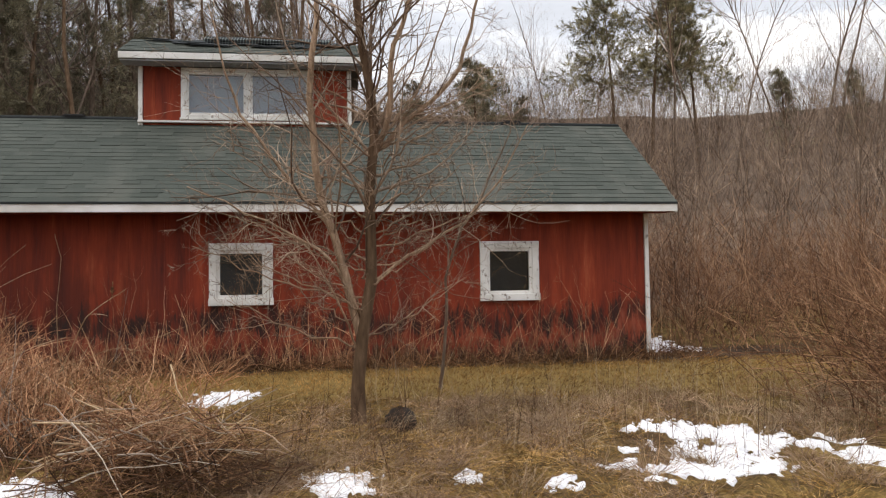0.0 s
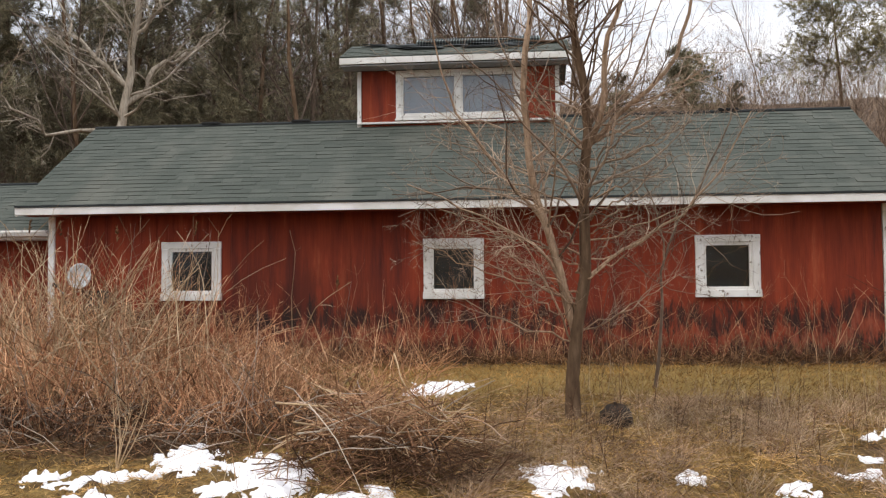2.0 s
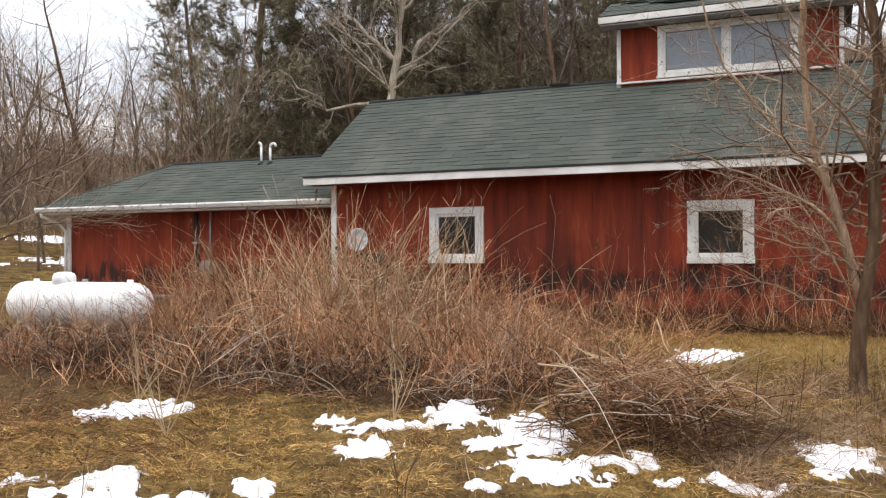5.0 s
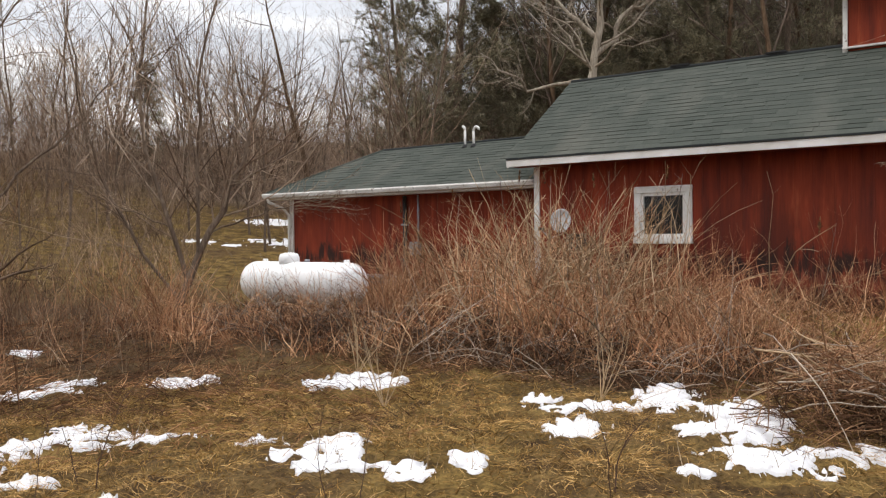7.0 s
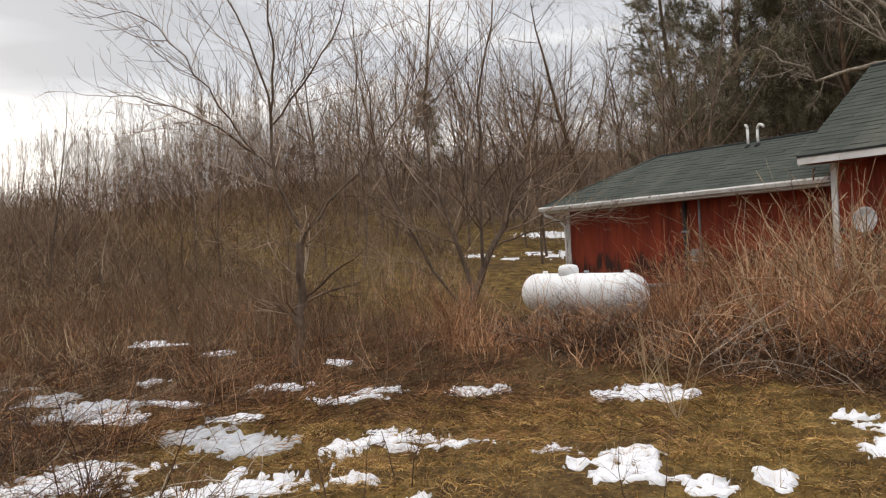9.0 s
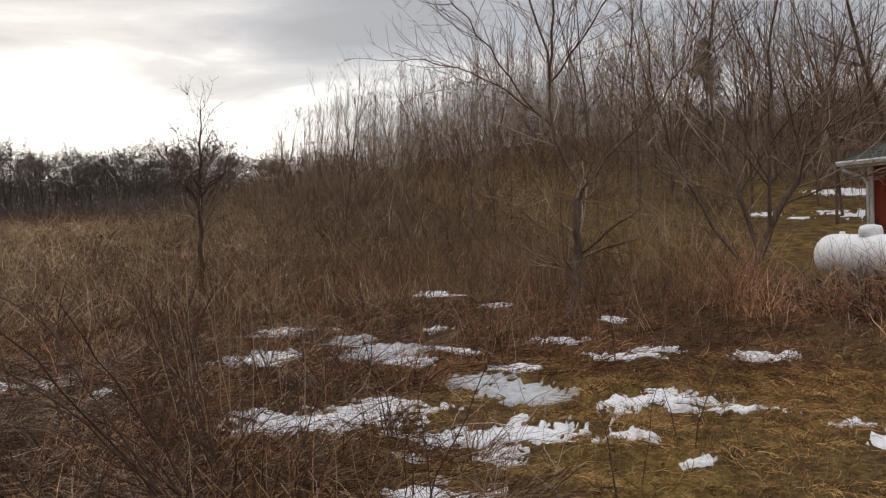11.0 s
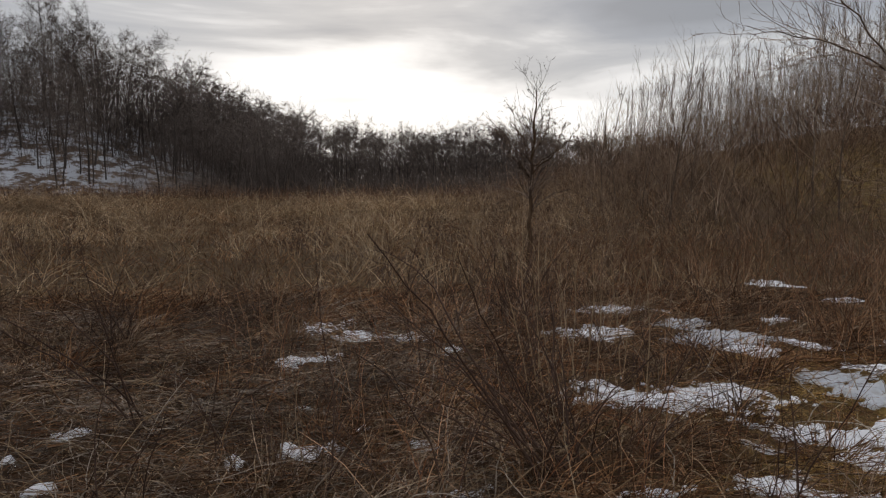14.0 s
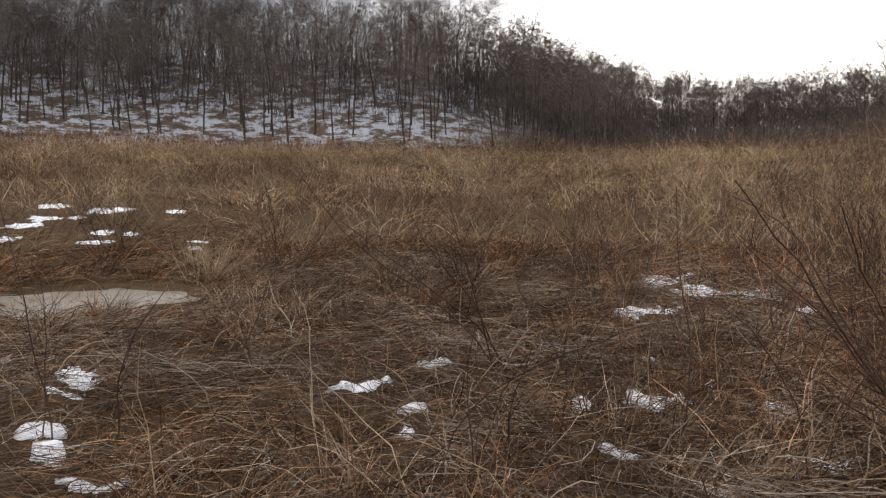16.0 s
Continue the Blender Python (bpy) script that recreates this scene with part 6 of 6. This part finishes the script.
def bunches(name, cx, cy, each, size, l0, l1, width, mat, label, coarse=0.0):
    """Dry bunch grass: blades that arch out of common feet and lie over."""
    k = outside(cx, cy) & clear_of_snow(cx, cy)
    cx, cy = np.repeat(cx[k], each), np.repeat(cy[k], each)
    n, d = len(cx), np.hypot(cx, cy)
    big = np.repeat(rng.uniform(.6, 1.3, n // each), each) * (1 + coarse * d)
    off = rng.normal(0, 1, (n, 2)) * (size * big)[:, None]
    lay = np.stack([wave(cx * .5, cy * .5 + 4), wave(cx * .4 + 9, cy * .6)], 1) * .45
    x, y = cx + off[:, 0], cy + off[:, 1]
    way = np.concatenate([off / (size * big)[:, None] * .45 + lay + rng.normal(0, .25, (n, 2)), np.full((n, 1), .75)], 1)
    P = bends(rng, np.stack([x, y, land(x, y) - .02], 1), way, rng.uniform(l0, l1, n) * big, 4, .14, -.42)
    P[:, :, 2] = np.maximum(P[:, :, 2], land(P[:, :, 0], P[:, :, 1]) + .01)
    return stuff(name, [ribbons(P, width * (1 + coarse * d) * rng.uniform(.6, 1.4, n))], mat, label, "grass")


def tussock(cx, cy, each, size, l0, l1, width, mat, label, fall=-.40):
    """One bunch of dry grass whose blades arch out of a common foot and lie over."""
    off = rng.normal(0, 1, (each, 2))
    lay = np.array([wave(cx * .5, cy * .5 + 4), wave(cx * .4 + 9, cy * .6)]) * .8
    x, y = cx + off[:, 0] * size, cy + off[:, 1] * size
    way = np.concatenate([off * .40 + lay + rng.normal(0, .22, (each, 2)), np.full((each, 1), .85)], 1)
    P = bends(rng, np.stack([x, y, land(x, y) - .02], 1), way, rng.uniform(l0, l1, each), 4, .15, fall)
    P[:, :, 2] = np.maximum(P[:, :, 2], land(P[:, :, 0], P[:, :, 1]) + .01)
    P -= np.array([cx, cy, 0])
    t = part("grass_tussock", sheet("grass_tussock", *ribbons(P, width * rng.uniform(.6, 1.4, each))), mat)
    t.location = (cx, cy, 0)
    return tagged(t, label, "grass tussock", "grass tussocks")


x, y = spread(rng, 62000, -32, 88, 3.6, 9.6, .62)
k = (y < 9.9) & ~((x < -1.9) & (y > 7.0 + .12 * np.abs(x + 6)))
sward("matted_grass", x[k], y[k], .03, .10, 1.7, .0027, GRASS, "matted tan winter grass", tuft=.8)
x, y = spread(rng, 52000, -32, 88, 3.6, 9.6, .62)
k = (y < 9.9) & ~((x < -1.9) & (y > 7.0 + .12 * np.abs(x + 6)))
x, y = clumped(rng, x[k], y[k], .9, .35)
sward("olive_undergrowth", x, y, .03, .10, .9, .0034, UNDER, "short olive grass under the dead blades", 2, tuft=.8)
cx, cy = spread(rng, 230, -34, 84, 4.0, 8.6, .75)
cx, cy = clumped(rng, cx, cy, .8, .35)
k = outside(cx, cy) & clear_of_snow(cx, cy) & ~((cx < -1.9) & (cy > 7.0 + .12 * np.abs(cx + 6)))
for a, b in zip(cx[k], cy[k]):
    big = rng.uniform(.7, 1.4)
    tussock(a, b, 230, .17 * big, .05 * big, .17 * big, .0019, TUSSOCK, "golden dry grass tussock lying over", -.75)
cx, cy = spread(rng, 290, -34, 84, 5.0, 9.6, .7)
k = ~((cx < -1.9) & (cy > 7.0 + .12 * np.abs(cx + 6)))
bunches("golden_bunches", cx[k], cy[k], 80, .16, .05, .15, .0021, TUSSOCK, "golden dry grass bunches lying over")
x, y = rng.uniform(-12, -1.7, 15000), rng.uniform(6.8, 9.4, 15000)
k = (y > 7.0 + .12 * np.abs(x + 6))
sward("thicket_litter", x[k], y[k], .08, .3, 1.3, .0036, CANE_DARK, "dark litter of fallen stems before the thicket", tuft=.5)
cx, cy = rng.uniform(-.6, 7, 82), rng.uniform(6.3, 9.8, 82)
cx, cy = clumped(rng, cx, cy, .7, .3)
k = clear_of_snow(cx, cy)
for a, b in zip(cx[k], cy[k]):
    big = rng.uniform(.7, 1.35)
    tussock(a, b, 80, .10 * big, .14 * big, .40 * big, .0022, STRAW, "pale straw tussock near the young tree")
cx, cy = rng.uniform(-.8, 7.2, 470), rng.uniform(5.6, 9.5, 470)
cx, cy = clumped(rng, cx, cy, .7, .12)
bunches("tan_bunches", cx, cy, 62, .11, .12, .36, .0024, TAN, "dry tan bunch grass round the young tree")
x, y = rng.uniform(-5.5, 9, 26000), rng.uniform(9.3, 12.45, 26000)
sward("lawn_grass", x, y, .04, .10, .5, .004, LAWN, "short olive lawn grass along the house", 2)
# thin grass where the walker stands and behind
x, y = spread(rng, 20000, -40, 320, .3, 9, .7)
k = (np.hypot(x, y) < 3.7) | (y < -.35 * np.abs(x)) & ((x > -2) | (y < -9)) | (x > 3) & (y < 4)
sward("trodden_grass", x[k], y[k], .06, .22, 1.2, .0036, GRASS, "trodden dry grass", 3, tuft=.6)
cx, cy = spread(rng, 150, 150, 320, 1.5, 11, .7)
bunches("outer_bunches", cx, cy, 30, .1, .12, .3, .0036, TUSSOCK, "dry grass bunches on the open side")


def drift(name, x, y, l0, l1, width, mat, label, turn=.4, rise=.10, pile=.16, K=4, arch=-.10, taper=0.0):
    """Fallen stems, combed one way from place to place and heaped into low swells; some lie over the snow."""
    k = outside(x, y) & (clear_of_snow(x, y) | (rng.uniform(0, 1, len(x)) < .2))
    x, y = x[k], y[k]
    n = len(x)
    phi = 2.3 * wave(x * .33 + 5, y * .37 + 1) + 1.1 * wave(x * .9 + 2, y * .8) + rng.normal(0, turn, n) + 1.2
    way = np.stack([np.cos(phi), np.sin(phi), np.abs(rng.normal(0, rise, n)) + .02], 1)
    L = rng.uniform(l0, l1, n)
    swell = np.clip(.5 + .75 * wave(x * 1.25 + 4, y * 1.4) + .35 * wave(x * 2.9, y * 3.1 + 2), 0, 1.3)
    z = land(x, y) + pile * swell * rng.uniform(.15, 1, n) + .005
    P = bends(rng, np.stack([x, y, z], 1) - way * (L * .5)[:, None] * np.array([1, 1, 0]), way, L, K, .13, arch)
    P[:, :, 2] = np.maximum(P[:, :, 2], land(P[:, :, 0], P[:, :, 1]) + .008)
    return stuff(name, [ribbons(P, width * (1 + taper * np.hypot(x, y)) * rng.uniform(.55, 1.35, n))], mat, label, "dead stems")


def hollow(x, y):
    """The wet hollow behind the puddle."""
    return np.hypot((x + 9.4) / 2.6, (y + 11.9) / 4.0) + .35 * wave(x * .9, y * .8) < 1


def weedy(x, y):
    """The part of the western side that is all dead weeds, clear of the grass by the snow."""
    az, r = bearing_of(x, y), np.hypot(x, y)
    return (az + 5 * wave(x * .5, y * .5) > 76) | (r > 8)


# single straws that stand through the snow
ex, ey = [], []
for patch in PATCHES:
    for px0, py0, hw, hd, az in patch:
        if math.hypot(px0, py0) < 11:
            m = int(26 * (hw + hd))
            ex.append(px0 + rng.uniform(-1, 1, m) * hw)
            ey.append(py0 + rng.uniform(-1, 1, m) * hd)
x, y = np.concatenate(ex), np.concatenate(ey)
stuff("snow_straw", stand(rng, x, y, .07, .32, .5, .0020, 4, .14, -.05, 1, .4, 40, 0), STRAW, "single dry straws standing through the snow", "dry grass")

# the western side: drifts of fallen stems, tussocks, then the open meadow
x, y = spread(rng, 30000, 52, 152, 3.3, 15, .85)
k = weedy(x, y)
drift("brown_thatch", x[k], y[k], .14, .42, .0026, THATCH, "matted brown thatch of dead grass", .7, .22, .10, 3, -.12, .05)
x, y = spread(rng, 26000, 88, 152, 3.3, 12, .8)
x, y = clumped(rng, x, y, .5, .15)
k = bearing_of(x, y) + 9 * wave(x * .6, y * .6) > 97
x, y = x[k], y[k]
drift("grey_weed_mat", x, y, .35, .95, .0019, CANE_GREY, "combed mats of long grey dead stems", .38, .12, .22, 5, -.05, .03)
x, y = spread(rng, 20000, 74, 152, 3.3, 14, .8)
x, y = clumped(rng, x, y, .7, .2)
k = weedy(x, y)
drift("dead_weed_mat", x[k], y[k], .25, .7, .0022, CANE_DARK, "flattened dark dead weeds", .6, .25, .17, 4, -.08, .04)
x, y = spread(rng, 15000, 36, 80, 6.2, 11.5, .8)
k = ~weedy(x, y) | (np.hypot(x, y) > 8)
x, y = clumped(rng, x[k], y[k], .6, .15)
drift("fallen_weeds", x, y, .08, .26, .0028, THATCH, "dark fallen weeds and litter between the snow", 1.8, .4, .12, 3, -.16, .02)
x, y = spread(rng, 19000, 70, 152, 3.4, 13, .8)
x, y = clumped(rng, x, y, .8, .1)
k = weedy(x, y)
drift("tan_grass_mat", x[k], y[k], .18, .55, .0023, WEST_GRASS, "lying tan grass in loose swirls", .6, .35, .24, 4, -.14, .04)
x, y = spread(rng, 2600, 76, 150, 3.4, 14, .9)
k = outside(x, y) & (snow_at(x, y) < .1)
stuff("pale_stems", stand(rng, x[k], y[k], .35, 1.0, 1.5, .0024, 7, .20, -.12, 1, .3, 45, 0), STRAW, "pale broken dry stems", "weeds")
x, y = spread(rng, 2400, 68, 150, 3.6, 14, .9)
k = clear_of_snow(x, y) & outside(x, y) & weedy(x, y)
x, y = clumped(rng, x[k], y[k], .7, .15)
stuff("bent_stems", stand(rng, x, y, .25, .75, .55, .0022, 5, .18, -.08, 4, .35, 45, 0), CANE_DARK, "bent broken dead stems", "weeds")
x, y = spread(rng, 110, 70, 140, 3.6, 9, .8)
stuff("bleached_sticks", stand(rng, x, y, .3, .9, 1.1, .0046, 7, .22, -.10, 1, .3, 45), BLEACHED, "bleached curved sticks lying in the weeds", "sticks")
x, y = spread(rng, 1700, 66, 114, 4.3, 11, .8)
k = clear_of_snow(x, y) & weedy(x, y)
x, y = clumped(rng, x[k], y[k], .8, .0)
stuff("upright_stalks", stand(rng, x, y, .3, 1.0, .34, .0026, 6, .15, -.03, 4, .26, 40, 0), CANE, "thin upright tan weed stalks", "weeds")


cx, cy = spread(rng, 262, 72, 150, 3.7, 15, .9)
cx, cy = clumped(rng, cx, cy, .7, .0)
k = outside(cx, cy) & clear_of_snow(cx, cy) & weedy(cx, cy)
for a, b in zip(cx[k], cy[k]):
    big, d = rng.uniform(.7, 1.35), math.hypot(a, b)
    tan_one = rng.uniform() < .6
    tussock(a, b, 130, .12 * big, .18 * big, .54 * big, .0022 + .0002 * d, WEST_GRASS if tan_one else THATCH, "tan dry grass tussock among dead weeds" if tan_one else "brown tussock of fallen weeds")
# dead growth of the wet hollow and the pale tussocks on its rim
x, y = rng.uniform(-13, -6, 5200), rng.uniform(-17, -7.6, 5200)
k = hollow(x, y)
x, y = clumped(rng, x[k], y[k], .9, .2)
drift("hollow_weeds", x, y, .15, .5, .0040, CANE_DARK, "dark sodden weeds in the wet hollow", 1.4, .5, .30, 4, -.10)
for a, b in ((-11.7, -10.5), (-11.1, -9.6), (-10.5, -8.7), (-9.4, -9.2), (-8.3, -8.6), (-8.5, -8.6), (-8.9, -9.6), (-16.9, -19.2), (-17.1, -18.5), (-17.8, -18.4), (-17.7, -17.4), (-16.9, -16.1)):
    big, d = rng.uniform(.9, 1.5), math.hypot(a, b)
    tussock(a, b, 130, .14 * big, .25 * big, .6 * big, .0022 + .0002 * d, STRAW, "pale dry grass tussock beside the puddle")
x, y = spread(rng, 6800, 48, 102, 8.4, 22, .75)
k = (rng.uniform(0, 1, len(x)) > smooth(78, 102, np.degrees(np.arctan2(-x, y)))) & outside(x, y) & clear_of_snow(x, y) & (y < 8.5)
x, y = clumped(rng, x[k], y[k], .6, .25)
stuff("goldenrod", stand(rng, x, y, .4 * low_by_tank(x, y), 1.25 * low_by_tank(x, y), .36, .0038, 5, .17, -.03, 5, .26, 40, 0), CANE_BROWN, "tall dead goldenrod stems round the trees", "weeds")
x, y = spread(rng, 2900, 58, 108, 9.5, 26, .8)
k = clear_of_snow(x, y) & (rng.uniform(0, 1, len(x)) > smooth(84, 108, np.degrees(np.arctan2(-x, y))))
x, y = clumped(rng, x[k], y[k], .5, .2)
stuff("russet_weeds", stand(rng, x, y, .3 * low_by_tank(x, y), .95 * low_by_tank(x, y), .4, .0042, 4, .15, 0, 5, .35, 42, 0), RUSSET, "russet dead weeds in the meadow", "weeds")
x, y = spread(rng, 5000, 84, 150, 80, 128, 1.0)
stuff("red_brush", stand(rng, x, y, .7, 2.0, .3, .02, 3, .16, 0, 3, .45, 44, 0), RED_BRUSH, "reddish brush at the far meadow edge", "brush")
cx, cy = spread(rng, 1700, 80, 148, 14, 75, .7)
cx, cy = clumped(rng, cx, cy, .11, .15)
bunches("meadow_tufts", cx, cy, 18, .20, .40, .85, .0040, MEADOW, "pale arching grass tufts in the meadow", .030)
cx, cy = spread(rng, 900, 80, 148, 11, 80, .9)
cx, cy = clumped(rng, cx, cy, .10, .35)
bunches("meadow_clumps", cx, cy, 20, .16, .25, .6, .0026, THATCH, "brown weed clumps across the meadow", .035)
for name, mat, cnt, keep, sc, l0, l1, tilt, label in (("meadow_straw", MEADOW, 50000, -.10, .22, .25, .80, .55, "pale standing straw across the meadow"), ("meadow_weeds", THATCH, 30000, .25, .30, .2, .6, .8, "brown weeds across the meadow")):
    x, y = spread(rng, cnt, 78, 150, 7.5, 88, .85)
    k = rng.uniform(0, 1, len(x)) < smooth(7, 17, np.hypot(x, y) + 3 * wave(x * .3, y * .3)) + .04
    x, y = x[k], y[k]
    x, y = clumped(rng, x, y, sc, keep)
    k = outside(x, y) & ~hollow(x, y)
    x, y = x[k], y[k]
    d = np.hypot(x, y)
    P = bends(rng, np.stack([x, y, land(x, y) - .03], 1), leaning(rng, len(x), tilt), rng.uniform(l0, l1, len(x)), 3, .16, -.12)
    stuff(name, [ribbons(P, (.0010 + .00038 * d) * rng.uniform(.4, 1.2, len(x)))], mat, label, "grass")

# ---- near brambles on the west side ----
rng = np.random.default_rng(14)


def bare_shrub(bx, by, count, height, tilt, lean=(0, 0), arch=-.05, thick=.0050, twigs=6):
    """Shoots out of one stool; lean: the way that they are drawn over."""
    L = rng.uniform(height * .6, height * 1.25, count)
    base = np.stack([rng.normal(0, .09, count), rng.normal(0, .09, count), np.full(count, -.03)], 1)
    way = leaning(rng, count, tilt) + np.array([lean[0], lean[1], 0])
    P = bends(rng, base, way, L, 11, .11, arch)
    R = (thick * rng.uniform(.55, 1.25, count))[:, None] * np.linspace(1, .3, 11)
    Q, S, lq = sprout(rng, P, R, L, twigs, .2, .97, 42, .30, .6, 5, .13, .02, .0014)
    T, U, _ = sprout(rng, Q, S, lq, 2, .2, 1, 42, .45, .7, 3, .12, .02, .0012)
    b = root("bare_shrub", "bare brown bramble shoots among dead weeds", "shrub", (bx, by, land(bx, by).item()), "bare shrubs")
    for c in range(count):
        q, u = slice(twigs * c, twigs * (c + 1)), slice(2 * twigs * c, 2 * twigs * (c + 1))
        part("shoot", sheet("shoot", *joined([tubes(P[c:c + 1], R[c:c + 1], 5), tubes(Q[q], S[q], 3), ribbons(T[u], U[u, 0])]), True), BRAMBLE, b)
    return b


for spec in ((-4.85, -.42, 12, 1.25, .36, (0, -.25), -.09, .0075), (-4.8, -.55, 10, 1.65, .14, (.05, -.50), -.15, .0085), (-5.0, -.1, 8, 1.2, .28, (0, .2)), (-5.5, -.45, 6, 1.2, .34, (0, .1)),
             (-4.3, -1.1, 7, 1.3, .35, (0, -.2)), (-5.25, -3.05, 4, 1.9, .10, (.26, -.42), -.03, .0062), (-4.9, -2.45, 5, 1.4, .25, (0, -.2)), (-4.4, -1.8, 6, 1.2, .4), (-3.5, -2.6, 6, 1.2, .4, (0, .2)),
             (-4.1, .45, 6, 1.0, .3), (-4.6, -5.0, 5, 1.3, .35), (-3.0, -4.7, 4, 1.5, .3, (.2, -.2)), (-5.8, .7, 7, 1.1, .25), (-6.3, -.9, 9, 1.2, .3), (-7.4, -1.6, 8, 1.2, .3), (-7.2, .3, 12, .9, .7), (-7.9, .9, 12, .8, .8), (-6.7, -.3, 12, .8, .8), (-8.7, .2, 10, 1.0, .6), (-7.4, -.6, 10, 1.0, .6),
             (-4.3, 1.9, 2, .85, .10), (-3.4, 3.3, 2, .85, .10), (-2.3, 4.4, 2, .85, .10), (-5.0, 2.6, 2, .8, .10)):
    bare_shrub(*spec)
# a stand of tall bleached stalks behind the brambles
for k in range(13):
    bx, by, hh = rng.normal(-6.7, .35), rng.normal(-.25, .3), rng.uniform(1.0, 1.5)
    w = root("weed_stalk", "tall bleached weed stalk beside the brambles", "weed", (bx, by, land(bx, by).item()), "tall weed stalks")
    P = bends(rng, np.array([[0, 0, -.03]]), leaning(rng, 1, .14), np.array([hh]), 8, .06, .0)
    R = .0055 * np.linspace(1, .4, 8)[None]
    Q, S, _ = sprout(rng, P, R, np.array([hh]), 7, .4, 1, 32, .2, .6, 4, .1, .02, .002)
    part("stem", sheet("stem", *joined([tubes(P, R, 5), tubes(Q, S, 3)]), True), STRAW, w)
# dark shrubs out in the meadow
low_shrubs = [bare_shrub(*spec) for spec in ((-8.6, -5.0, 9, 1.0, .45, (0, 0), -.03, .0075, 9), (-9.3, -3.8, 8, .9, .5, (.1, 0), -.03, .0075, 9), (-10.4, -.9, 9, 1.15, .4, (0, .1), -.03, .0075, 9))]
x, y = spread(rng, 120, 86, 146, 8, 46, .8)
x, y = clumped(rng, x, y, .16, .2)
k = outside(x, y) & clear_of_snow(x, y)
for a, b in zip(x[k], y[k]):
    m = Matrix.LocRotScale((a, b, land(a, b).item() - .03), Euler((0, 0, rng.uniform(0, 6.28))), None)
    g = rng.uniform(.7, 1.3)
    copy_thing(low_shrubs[rng.integers(3)], m).scale = (g, g, g * rng.uniform(.7, 1.1))
for bx, by, hh in ((-5.15, 5.6, 1.15), (-6.4, 6.6, .95), (-3.6, 6.9, .9)):
    pts = np.array([[0, 0, -.03]])
    P = bends(rng, np.repeat(pts, 6, 0), leaning(rng, 6, .3), rng.uniform(hh * .6, hh * 1.1, 6), 7, .07, .03)
    R = .006 * np.linspace(1, .35, 7)[None].repeat(6, 0)
    Q, S, _ = sprout(rng, P, R, np.full(6, hh), 4, .3, 1, 35, .35, .6, 4, .08, .03, .0015)
    b = root("pale_sapling", "pale forked sapling stem in the weeds", "sapling", (bx, by, land(bx, by).item()), "pale saplings")
    for c in range(6):
        part("stem", sheet("stem", *joined([tubes(P[c:c + 1], R[c:c + 1], 6), tubes(Q[4 * c:4 * c + 4], S[4 * c:4 * c + 4], 3)]), True), STRAW, b)

# ---- single shingles on the roof ----
for corners, owner in ROOF_PIECES:
    part("shingle", sheet("shingle", np.array(corners), BOX_F), SHINGLE, owner)
